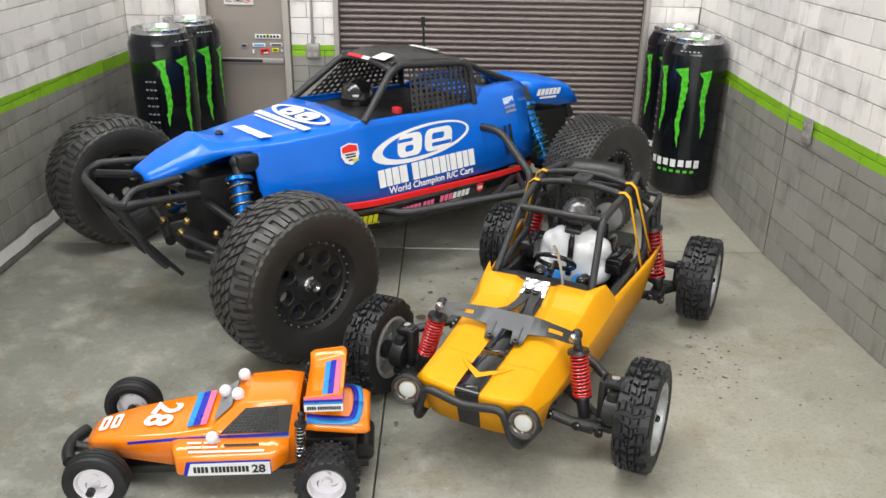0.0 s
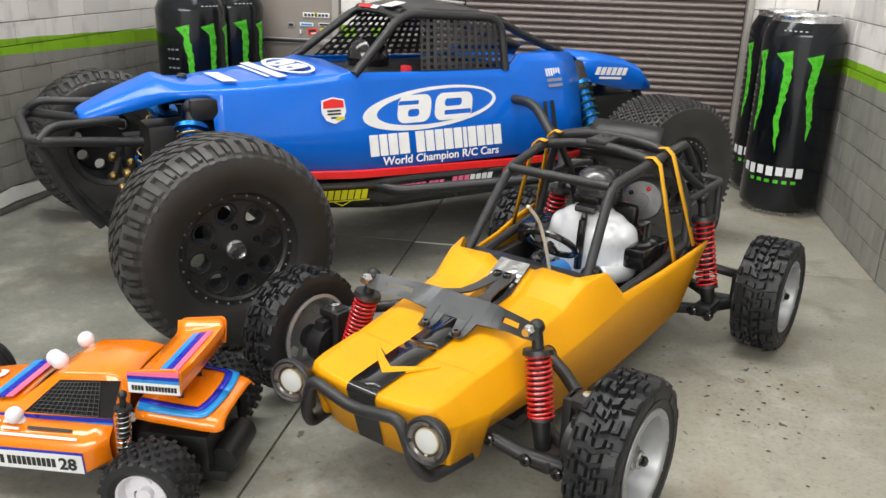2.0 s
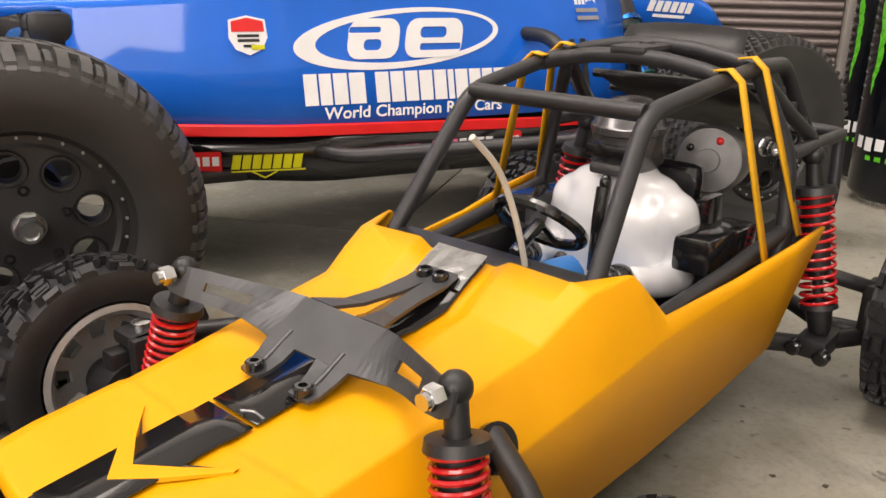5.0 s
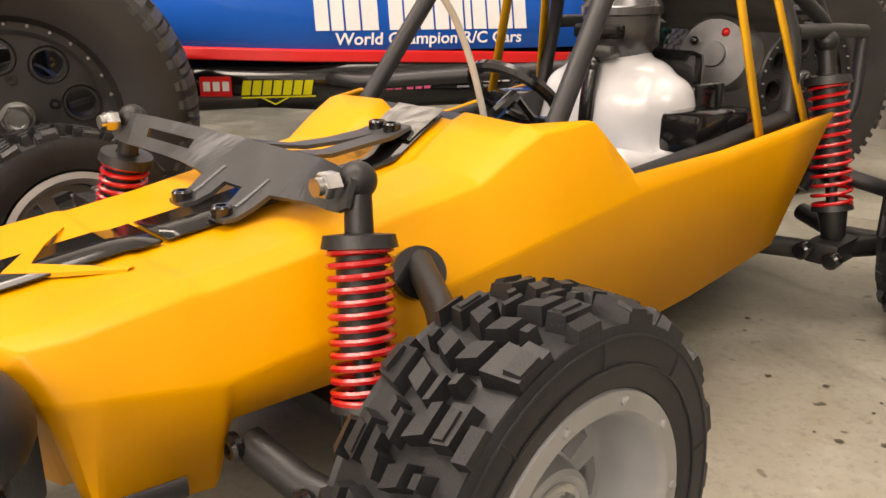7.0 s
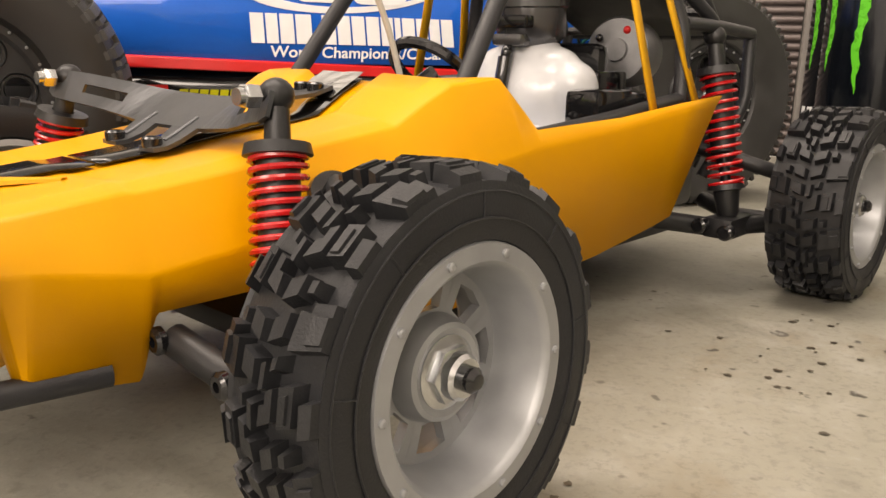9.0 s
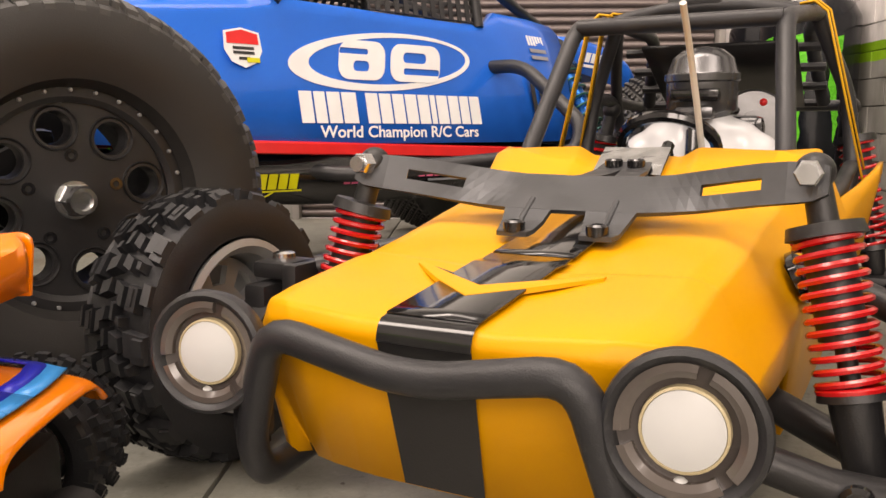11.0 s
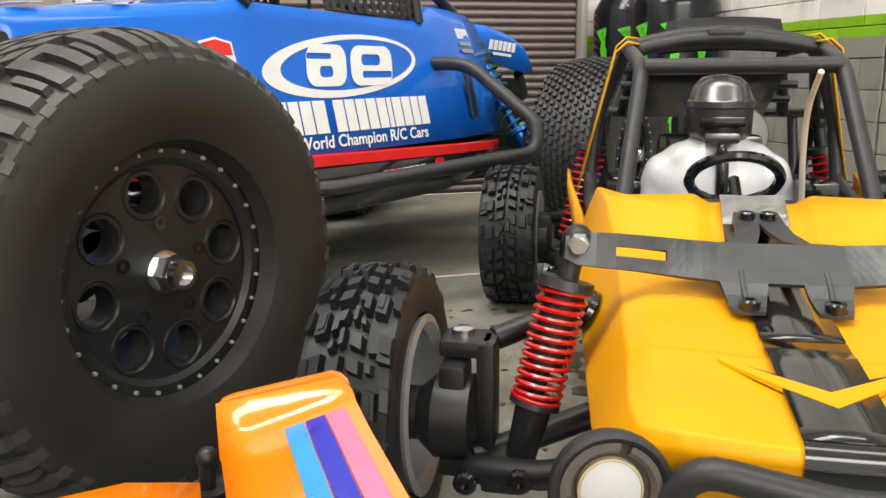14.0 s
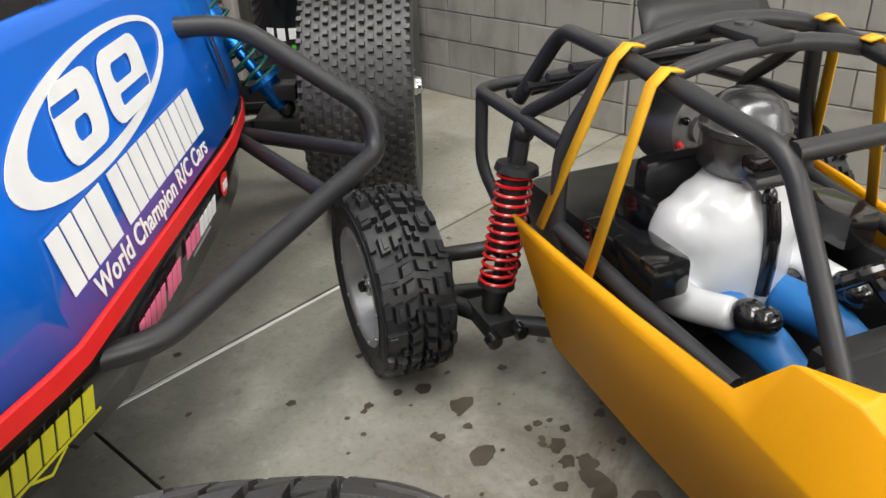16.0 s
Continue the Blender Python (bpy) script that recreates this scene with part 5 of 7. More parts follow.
    revolve(bm, [(0.0088, 0.0020), (0.0106, 0.0020), (0.0114, 0.0012), (0.0116, 0.0)], (0, 0, 0), (0, 1, 0), 12)
    tip = part("axle_tip", bm, GLOSSBLACK, None)
    return [rim, tyre, tread, nut, tip]


for x, y, w, off, camber in ((-0.0010, 0.0832, 0.0202, 0.0016, 2), (-0.2030, 0.0800, 0.0244, 0.0, 1)):
    kit = yellow_wheel(w, off)
    DATA = [(o.name.split(".")[0], o.data) for o in kit]
    for o in kit:
        bpy.data.objects.remove(o)
    for s in (1, -1):
        wh = place(yb, DATA[0][0], DATA[0][1], pose(x, s * y, 0.0315, camber * s, 0, 0 if s > 0 else 180), "silver plastic dish wheel")
        for nme, me in DATA[1:]:
            place(wh, nme, me, IN)

# the doll: one plain mesh
bm = bmesh.new()


def blob(c, s, mi, seg=20):
    made = bmesh.ops.create_uvsphere(bm, u_segments=seg, v_segments=seg * 2 // 3, radius=1.0, matrix=Matrix.Translation(c) @ Matrix.Diagonal((*s, 1)))
    for f in {f for v in made["verts"] for f in v.link_faces}:
        f.material_index = mi


# suit: torso, shoulders and sleeves fused into one soft skin
TORSO = [(0.0400, 0.0132, 0.0172, 0.0), (0.0500, 0.0140, 0.0178, 0.0004), (0.0600, 0.0142, 0.0186, 0.0), (0.0680, 0.0134, 0.0188, -0.0004), (0.0735, 0.0118, 0.0172, -0.0010), (0.0775, 0.0098, 0.0130, -0.0014), (0.0810, 0.0080, 0.0095, -0.0014), (0.0860, 0.0068, 0.0070, -0.0014)]
rings = [[bm.verts.new((-0.1360 + dx + rx * math.cos(a * math.pi / 16), ry * math.sin(a * math.pi / 16), z)) for a in range(32)] for z, rx, ry, dx in TORSO]
for a, b in zip(rings, rings[1:]):
    for k in range(32):
        bm.faces.new((a[k], a[(k + 1) % 32], b[(k + 1) % 32], b[k]))
bm.faces.new(rings[0][::-1])
bm.faces.new(rings[-1])
for s in (1, -1):
    blob((-0.1370, s * 0.0185, 0.0678), (0.0084, 0.0070, 0.0082), 0)
    blob((-0.1368, s * 0.0108, 0.0735), (0.0082, 0.0085, 0.0068), 0)
    blob((-0.1362, s * 0.0078, 0.0640), (0.0120, 0.0112, 0.0130), 0)
    tube(bm, [(-0.1375, s * 0.0180, 0.0710), (-0.1372, s * 0.0222, 0.0600), (-0.1345, s * 0.0232, 0.0500), (-0.1240, s * 0.0212, 0.0505), (-0.1115, s * 0.0172, 0.0535)], 0.0056, 12, 0.006, 0, True, (1.1, 0.88))
raw = bpy.data.meshes.new("suit")
bm.to_mesh(raw)
bm.free()
dummy = bpy.data.objects.new("suit", raw)
bpy.context.scene.collection.objects.link(dummy)
knit = dummy.modifiers.new("skin", "REMESH")
knit.mode, knit.voxel_size = "VOXEL", 0.0009
soft_ = dummy.modifiers.new("soften", "SMOOTH")
soft_.factor, soft_.iterations = 0.5, 34
bpy.context.view_layer.update()
dg = bpy.context.evaluated_depsgraph_get()
suit = bpy.data.meshes.new_from_object(dummy.evaluated_get(dg))
bpy.data.objects.remove(dummy)
bm = bmesh.new()
bm.from_mesh(suit)
for f in bm.faces:
    f.material_index = 0
for s in (1, -1):
    blob((-0.1082, s * 0.0162, 0.0548), (0.0056, 0.0046, 0.0046), 2, 12)
    blob((-0.1040, s * 0.0150, 0.0556), (0.0040, 0.0040, 0.0038), 2, 12)
    tube(bm, [(-0.1300, s * 0.0085, 0.0450), (-0.1050, s * 0.0110, 0.0470), (-0.0850, s * 0.0110, 0.0380)], 0.0060, 12, 0.008, 3, True, (1.1, 0.8))
# flat black front strap hanging from the collar
blob((-0.1246, 0.0002, 0.0775), (0.0022, 0.0019, 0.0030), 2, 12)
tube(bm, [(-0.1238, 0.0002, 0.0765), (-0.1220, 0.0005, 0.0690), (-0.1216, 0.0005, 0.0600), (-0.1220, 0, 0.0500)], 0.0023, 8, 0.003, 2)
revolve(bm, [(-0.0125, 0.0), (-0.0125, 0.0080), (-0.0095, 0.0100), (-0.0085, 0.0112), (0.0005, 0.0113), (0.0010, 0.0120), (0.0030, 0.0120), (0.0036, 0.0112), (0.0080, 0.0096), (0.0108, 0.0062), (0.0120, 0.0)], (-0.1370, 0, 0.0915), (0.04, 0, 1), 28, 1)
box(bm, (-0.1262, 0, 0.0875), (0.0050, 0.0150, 0.0040), IN, 0.001, 4)
box(bm, (-0.1268, 0, 0.0820), (0.0060, 0.0120, 0.0040), IN, 0.0015, 1)
doll = tagged(part("toy_driver_doll", bm, [SUIT, HELMET, GLOSSBLACK, TROUSER, GLOSSBLACK], None, sharp=50), "seated doll in white suit with silver helmet and black gloves", "doll")
doll.matrix_basis = YM

# ---- blue desert buggy ----
BM = Matrix(((-0.7469, 0.6649, 0, -0.0980), (-0.6649, -0.7469, 0, 0.7480), (0, 0, 1, 0), (0, 0, 0, 1)))
bb = thing("toy_desert_buggy", BM, "large blue toy desert buggy with white decals and big black tyres", "toy car", "toy cars")


def side_y(z):
    return 0.0535 + (0.1275 - z) * 0.228


bm = bmesh.new()
HOOD = [
    (0.0505, (0, 0.1110), (0.007, 0.1105), (0.0100, 0.1085), (0.0105, 0.1070)),
    (0.0480, (0, 0.1135), (0.010, 0.1125), (0.0140, 0.1100), (0.0150, 0.1070)),
    (0.0300, (0, 0.1215), (0.0150, 0.1205), (0.0215, 0.1165), (0.0230, 0.1110)),
    (0.0130, (0, 0.1285), (0.0170, 0.1265), (0.0240, 0.1210), (0.0250, 0.1145)),
    (0.0040, (0, 0.1330), (0.0150, 0.1305), (0.0250, 0.1225), (0.0258, 0.1165)),
    (-0.0060, (0, 0.1290), (0.0190, 0.1275), (0.0265, 0.1230), (0.0270, 0.1185)),
    (-0.0200, (0, 0.1272), (0.0240, 0.1265), (0.0320, 0.1240), (0.0335, 0.1205)),
    (-0.0230, (0, 0.1274), (0.0250, 0.1268), (0.0335, 0.1241), (0.0350, 0.1208)),
]
loft(bm, [[(x, y, z) for y, z in row] for x, *row in HOOD])
SIDE = [
    (-0.0230, (0, 0.1274), (0.0250, 0.1268), (0.0335, 0.1241), (0.0350, 0.1208), (0.0392, 0.1040), (0.0420, 0.0930)),
    (-0.0300, (0, 0.1280), (0.0270, 0.1274), (0.0352, 0.1243), (0.0366, 0.1212), (0.0415, 0.0960), (0.0465, 0.0715)),
    (-0.0460, (0, 0.1290), (0.0312, 0.1285), (0.0405, 0.1248), (0.0417, 0.1215), (0.0462, 0.0960), (0.0510, 0.0705)),
    (-0.0780, (0, 0.1310), (0.0412, 0.1308), (0.0482, 0.1270), (0.0492, 0.1235), (0.0542, 0.0980), (0.0592, 0.0705)),
    (-0.1020, (0, 0.1345), (0.0492, 0.1325), (0.0522, 0.1285), (0.0530, 0.1250), (0.0586, 0.1000), (0.0648, 0.0705)),
    (-0.1120, (0, 0.1365), (0.0525, 0.1345), (0.0545, 0.1290), (0.0548, 0.1245), (0.0602, 0.1000), (0.0665, 0.0705)),
]
loft(bm, [[(x, y, z) for y, z in row] for x, *row in SIDE])
REST = [
    (-0.1120, (0.0505, 0.1335), (0.0525, 0.1345), (0.0545, 0.1290), (0.0548, 0.1245), (0.0602, 0.1000), (0.0665, 0.0705)),
    (-0.1160, (0.0510, 0.1325), (0.0530, 0.1340), (0.0545, 0.1290), (0.0548, 0.1245), (0.0602, 0.1000), (0.0665, 0.0705)),
    (-0.1750, (0.0500, 0.1310), (0.0520, 0.1325), (0.0545, 0.1280), (0.0549, 0.1245), (0.0602, 0.1000), (0.0665, 0.0705)),
    (-0.2360, (0.0490, 0.1300), (0.0505, 0.1315), (0.0540, 0.1270), (0.0549, 0.1240), (0.0602, 0.1000), (0.0665, 0.0705)),
    (-0.2520, (0.0380, 0.1400), (0.0420, 0.1405), (0.0490, 0.1345), (0.0530, 0.1240), (0.0596, 0.1000), (0.0660, 0.0705)),
    (-0.2850, (0.0300, 0.1400), (0.0350, 0.1405), (0.0440, 0.1340), (0.0490, 0.1230), (0.0550, 0.1000), (0.0620, 0.0705)),
    (-0.3080, (0.0280, 0.1385), (0.0320, 0.1385), (0.0390, 0.1330), (0.0440, 0.1230), (0.0500, 0.1000), (0.0575, 0.0720)),
]
loft(bm, [[(x, y, z) for y, z in row] for x, *row in REST])
soften(bm, 0.0022, 14, 3)
shell = solid(part("bodyshell", bm, BLUE, bb, "glossy blue painted shell", sharp=45), 0.0010)
bm = bmesh.new()
loft(bm, [[(x, y, z) for y, z in row] for x, *row in (
    (-0.3200, (0, 0.1350), (0.024, 0.1345), (0.0300, 0.1310), (0.0315, 0.1150)),
    (-0.3450, (0, 0.1355), (0.024, 0.1350), (0.0305, 0.1310), (0.0320, 0.1110)),
    (-0.3700, (0, 0.1320), (0.024, 0.1310), (0.0305, 0.1270), (0.0320, 0.1060)),
    (-0.3900, (0, 0.1250), (0.024, 0.1240), (0.0300, 0.1200), (0.0310, 0.1045)),
    (-0.4030, (0, 0.1120), (0.022, 0.1115), (0.0280, 0.1100), (0.0290, 0.1040)))])
soften(bm, 0.0020, 14, 2)
tail = solid(part("tail_cowl", bm, BLUE, bb, "glossy blue tail cowl", sharp=45), 0.0010)

# lower skirts, red stripe
for s in (1, -1):
    bm = bmesh.new()
    rows = []
    for x, k in ((-0.0500, 0.0524), (-0.0780, 0.0594), (-0.1020, 0.0650), (-0.1120, 0.0666), (-0.2360, 0.0666), (-0.2520, 0.0661), (-0.2850, 0.0621), (-0.3040, 0.0580)):
        dz = 0.0015 + (x + 0.078) * 0.030
        rows.append([bm.verts.new((x, s * y, z)) for y, z in ((k - 0.0004, 0.0712 + dz), (k + 0.0004, 0.0705 + dz), (k + 0.0008, 0.0664 + dz), (k + 0.0002, 0.0660 + dz))])
    for a, b in zip(rows, rows[1:]):
        for i in range(3):
            bm.faces.new((a[i], a[i + 1], b[i + 1], b[i]))
    bmesh.ops.recalc_face_normals(bm, faces=bm.faces)
    solid(part("red_stripe", bm, RED, shell, "bright red pinstripe"), 0.0006, 0)
    bm = bmesh.new()
    rows = []
    for x, k, lo in ((-0.0520, 0.0470, 0.055), (-0.0780, 0.0532, 0.0465), (-0.1190, 0.0630, 0.0440), (-0.1320, 0.0662, 0.0440), (-0.2360, 0.0664, 0.0440), (-0.2520, 0.0658, 0.0460), (-0.2850, 0.0618, 0.0540), (-0.2980, 0.0590, 0.0600)):
        rows.append([bm.verts.new((x, s * y, z)) for y, z in ((k, 0.0672), (k - 0.0002, (0.067 + lo) / 2), (k - 0.0014, lo))])
    for a, b in zip(rows, rows[1:]):
        for i in range(2):
            bm.faces.new((a[i], a[i + 1], b[i + 1], b[i]))
    bmesh.ops.recalc_face_normals(bm, faces=bm.faces)
    solid(part("lower_skirt", bm, GLOSSBLACK, bb, "gloss black lower skirt with small decals"), 0.0012, 0)
bm = bmesh.new()
box(bm, (-0.175, 0, 0.0480), (0.270, 0.112, 0.006), bev=0.002)
box(bm, (-0.020, 0, 0.0520), (0.090, 0.044, 0.012), bev=0.003)
part("chassis_plate", bm, BLACK, bb)
bm = bmesh.new()
box(bm, (-0.176, 0, 0.0900), (0.118, 0.096, 0.078), bev=0.004)
part("cockpit_tub", bm, BLACK, bb)
for name, c, size in (("battery_box", (-0.268, 0, 0.0920), (0.060, 0.068, 0.078)), ("rear_gearbox", (-0.350, 0, 0.0750), (0.090, 0.048, 0.052)), ("front_gearbox", (-0.018, 0, 0.0760), (0.060, 0.030, 0.050))):
    bm = bmesh.new()
    box(bm, c, size, bev=0.004)
    part(name, bm, BLACK, bb)
bm = bmesh.new()
box(bm, (-0.256, 0, 0.1320), (0.040, 0.074, 0.004), m=IN, bev=0.001)
part("rear_deck", bm, BLUE, bb)

# ---- decals on the flank ----
ZU = Vector((0, -0.228, 1)).normalized()


def flank(x, z, s=1, lift=0.0007):
    """A pose on the flank: x towards the tail, y upwards."""
    y = side_y(z) + lift - 0.10 * max(0.0, x + 0.112)
    return axes((x, s * y, z), (-s, 0, 0), (0, ZU.y * s, ZU.z))


def decal(name, outline, m, material, holes=(), label=""):
    bm = bmesh.new()
    prism(bm, outline, m, 0.00025, holes)
    return part(name, bm, material, shell, label, smooth=False)


def slanted(pts, k=0.22):
    return [(x + y * k, y) for x, y in pts]


def rounded(x0, y0, x1, y1, r, n=4):
    out = []
    for cx, cy, a in ((x1 - r, y1 - r, 0), (x0 + r, y1 - r, 90), (x0 + r, y0 + r, 180), (x1 - r, y0 + r, 270)):
        for i in range(n + 1):
            t = radians(a + 90 * i / n)
            out.append((cx + r * math.cos(t), cy + r * math.sin(t)))
    return out


m = flank(-0.1182, 0.0988) @ Matrix.Diagonal((0.935, 1.0, 1, 1))
# oval mark with two rounded white shapes
ov = [(x * math.cos(0.07) - y * math.sin(0.07) + 0.0535, x * math.sin(0.07) + y * math.cos(0.07) + 0.0098) for x, y in circle(0, 0, 0.0570, 56, 0.0138)]
oi = [(x * math.cos(0.07) - y * math.sin(0.07) + 0.0575, x * math.sin(0.07) + y * math.cos(0.07) + 0.0104) for x, y in circle(0, 0, 0.0500, 56, 0.0112)]
decal("oval_logo", ov, m, WHITE, [oi], "white oval outline decal")
for x0, x1, hx in ((0.0225, 0.0500, 0.5), (0.0535, 0.0860, 0.5)):
    outer = slanted(rounded(x0, 0.0005, x1, 0.0190, 0.0062))
    hole = slanted(rounded(x0 + 0.0085, 0.0045, x1 - 0.0095, 0.0095, 0.0022)) if x0 < 0.03 else slanted(rounded(x0 + 0.0080, 0.0098, x1 - 0.0095, 0.0150, 0.0022))
    slot = slanted(rounded(x0 - 0.0, 0.0125, x1 - 0.0105, 0.0152, 0.0011)) if x0 < 0.03 else slanted(rounded(x0 + 0.0085, 0.0040, x1 - 0.0005, 0.0072, 0.0011))
    decal("logo_shape", outer, Matrix.Translation((0, 0, 0)) @ m @ Matrix.Translation((0, 0, 0.0003)), WHITE, [hole, slot], "white rounded logo shape")
# the maker's name as plain bars, one for each letter
wid = [0.0062, 0.0056, 0.0066, 0.0076, 0, 0.0066, 0.0064, 0.0064, 0.0066, 0.0064, 0.0030, 0.0066, 0.0062, 0.0056, 0.0064]
x = 0.0
for w in wid:
    if w == 0:
        x += 0.0042
        continue
    hh = 0.0142
    decal("name_bar", [(x, 0), (x + w, 0), (x + w, hh), (x, hh)], flank(-0.1182, 0.0796) @ Matrix.Diagonal((1.02, 1.0, 1, 1)), WHITE)
    x += w + 0.0010
lettering("slogan_text", "World Champion R/C Cars", flank(-0.1265, 0.0734), 0.0076, WHITE, shell, 1.10, 0.12, 0.00012)
# shield decal
m = flank(-0.0958, 0.1105)
sh = [(a * 1.18, b * 0.95) for a, b in [(-0.0062, 0.0065), (0, 0.0082), (0.0062, 0.0065), (0.0066, -0.001), (0.0045, -0.0058), (0, -0.0082), (-0.0045, -0.0058), (-0.0066, -0.001)]]
decal("shield_decal", [(a * 1.1, b * 1.1) for a, b in sh], m, WHITE, (), "white and red shield decal")
decal("shield_field", [(-0.0070, 0.0060), (0, 0.0076), (0.0070, 0.0060), (0.0072, 0.0016), (-0.0072, 0.0016)], m @ Matrix.Translation((0, 0, 0.0003)), RED)
for i, (w, z) in enumerate(((0.0095, -0.0002), (0.0095, -0.0022), (0.0050, -0.0046))):
    decal("shield_bar", [(-w / 2, z - 0.0006), (w / 2, z - 0.0006), (w / 2, z + 0.0006), (-w / 2, z + 0.0006)], m @ Matrix.Translation((0, 0, 0.0003)), PRINT)
decal("shield_tab", [(0.0010, -0.0062), (0.0068, -0.0062), (0.0068, -0.0042), (0.0010, -0.0042)], m @ Matrix.Translation((0, 0, 0.0004)), LIME)
# race number and rear marks
for k in (0, 1):
    decal("number_bar", slanted([(0.0012 + k * 0.0085, 0), (0.0052 + k * 0.0085, 0), (0.0052 + k * 0.0085, 0.0270), (0.0012 + k * 0.0085, 0.0270)], -0.05), axes((-0.2650, 0.0640, 0.0800), (-0.97, -0.21, 0), (0, -0.2, 1)), PRINT, (), "black number bar")
mm = axes((-0.2720, 0.0506, 0.1235), (-0.985, -0.17, 0), (0, -0.40, 1))
for i in range(6):
    decal("small_bar", [(i * 0.0027, 0), (i * 0.0027 + 0.0019, 0), (i * 0.0027 + 0.0019, 0.0058), (i * 0.0027, 0.0058)], mm, WHITE)
for j in (1, 2):
    decal("small_bar", [(0, -0.0042 * j), (0.0160, -0.0042 * j), (0.0160, -0.0042 * j + 0.0022), (0, -0.0042 * j + 0.0022)], mm, GREY_DECAL)
mm = axes((-0.3360, 0.0322, 0.1195), (-1, 0, -0.06), (0, -0.06, 1))
for i in range(6):
    decal("tail_bar", slanted([(i * 0.0058, 0), (i * 0.0058 + 0.0044, 0), (i * 0.0058 + 0.0044, 0.0062), (i * 0.0058, 0.0062)], 0.4), mm, WHITE)
decal("tail_bar", slanted([(0.006, -0.0032), (0.030, -0.0032), (0.030, -0.0014), (0.006, -0.0014)], 0.4), mm, WHITE)
# hood decals
mh = axes((-0.0560, -0.0410, 0.1300), (0, 1, 0), (-1, 0, 0.110)) @ Matrix.Diagonal((1.30, 1.0, 1, 1))
ovh = circle(0.033, 0.030, 0.030, 44, 0.0125)
decal("hood_oval", ovh, mh, WHITE, [circle(0.033, 0.0305, 0.0262, 44, 0.0100)], "white oval decal on the hood")
for x0 in (0.016, 0.034):
    decal("hood_shape", rounded(x0, 0.0215, x0 + 0.0155, 0.0385, 0.005), mh @ Matrix.Translation((0, 0, 0.0003)), WHITE, [rounded(x0 + 0.005, 0.0255, x0 + 0.0105, 0.0295, 0.0015)])
for i in range(13):
    decal("hood_bar", [(0.004 + i * 0.0046, 0.0090), (0.0076 + i * 0.0046, 0.0090), (0.0076 + i * 0.0046, 0.0155), (0.004 + i * 0.0046, 0.0155)], mh, WHITE)
decal("hood_bar", [(0.010, 0.0045), (0.056, 0.0045), (0.056, 0.0068), (0.010, 0.0068)], mh, WHITE)
mh = axes((-0.0320, -0.0110, 0.1289), (0, 1, 0), (-1, 0, 0.05)) @ Matrix.Diagonal((1.35, 1.2, 1, 1))
for i in range(6):
    decal("hood_bar", slanted([(i * 0.0054, 0), (i * 0.0054 + 0.0044, 0), (i * 0.0054 + 0.0044, 0.0072), (i * 0.0054, 0.0072)], 0.4), mh, WHITE)
bm = bmesh.new()
revolve(bm, [(-0.004, 0.0030), (0.0010, 0.0032), (0.0022, 0.0022), (0.0026, 0)], (-0.0150, 0.0, 0.1285), (0, 0, 1), 16)
part("hood_pin", bm, BLACK, shell)
# skirt decals
def skirt(x, z, lift=0.0015):
    if x > -0.119:
        return axes((x, 0.0532 - (x + 0.078) * 0.239 + lift, z), (-1, 0.239, 0), (0, 0.05, 1))
    return axes((x, 0.0660 + lift, z), (-1, 0, 0), (0, 0.05, 1))


# yellow slanted bars over an open chevron, pink bars, a red and white row, a red shield
m = skirt(-0.0848, 0.0513)
for i in range(7):
    x0 = i * 0.0046
    decal("skirt_bar", slanted([(x0, 0), (x0 + 0.0038, 0), (x0 + 0.0038, 0.0066), (x0, 0.0066)], 0.18), m, LIME)
for a, b, c, d in ((0.0, -0.0015, 0.0335, -0.0010), (0.0090, -0.0015, 0.0150, -0.0046), (0.0150, -0.0046, 0.0210, -0.0015)):
    decal("skirt_chevron", [(a, b), (c, d), (c, d + 0.0007), (a, b + 0.0007)], m, LIME)
decal("skirt_decal", rounded(-0.0180, -0.0010, -0.0040, 0.0085, 0.0008), m, RED, (), "red sponsor decal")
for i in range(3):
    decal("skirt_bar", [(-0.0165 + i * 0.0042, 0.0020), (-0.0135 + i * 0.0042, 0.0020), (-0.0135 + i * 0.0042, 0.0062), (-0.0165 + i * 0.0042, 0.0062)], m @ Matrix.Translation((0, 0, 0.0003)), WHITE)
m = skirt(-0.1370, 0.0525)
for i in range(8):
    x0 = i * 0.0043 + (0.0016 if i > 4 else 0)
    decal("skirt_bar", slanted([(x0, 0), (x0 + 0.0034, 0), (x0 + 0.0034, 0.0066), (x0, 0.0066)], 0.25), m, PINK)
m = skirt(-0.1800, 0.0545)
for i in range(7):
    x0 = i * 0.0050
    decal("skirt_bar", slanted([(x0, 0), (x0 + 0.0039, 0), (x0 + 0.0039, 0.0055), (x0, 0.0055)], 0.2), m, PINK if i < 3 else WHITE)
decal("skirt_bar", [(0.006, -0.0022), (0.026, -0.0022), (0.026, -0.0012), (0.006, -0.0012)], m, GREY_DECAL)
decal("skirt_shield", [(a * 0.55, b * 0.55) for a, b in sh], skirt(-0.2280, 0.0580), RED)
for k in (0, 1):
    decal("skirt_bar", [(-0.0026 + k * 0.0028, -0.0016), (-0.0004 + k * 0.0028, -0.0016), (-0.0004 + k * 0.0028, 0.0014), (-0.0026 + k * 0.0028, 0.0014)], skirt(-0.2280, 0.0580, 0.0018), WHITE)

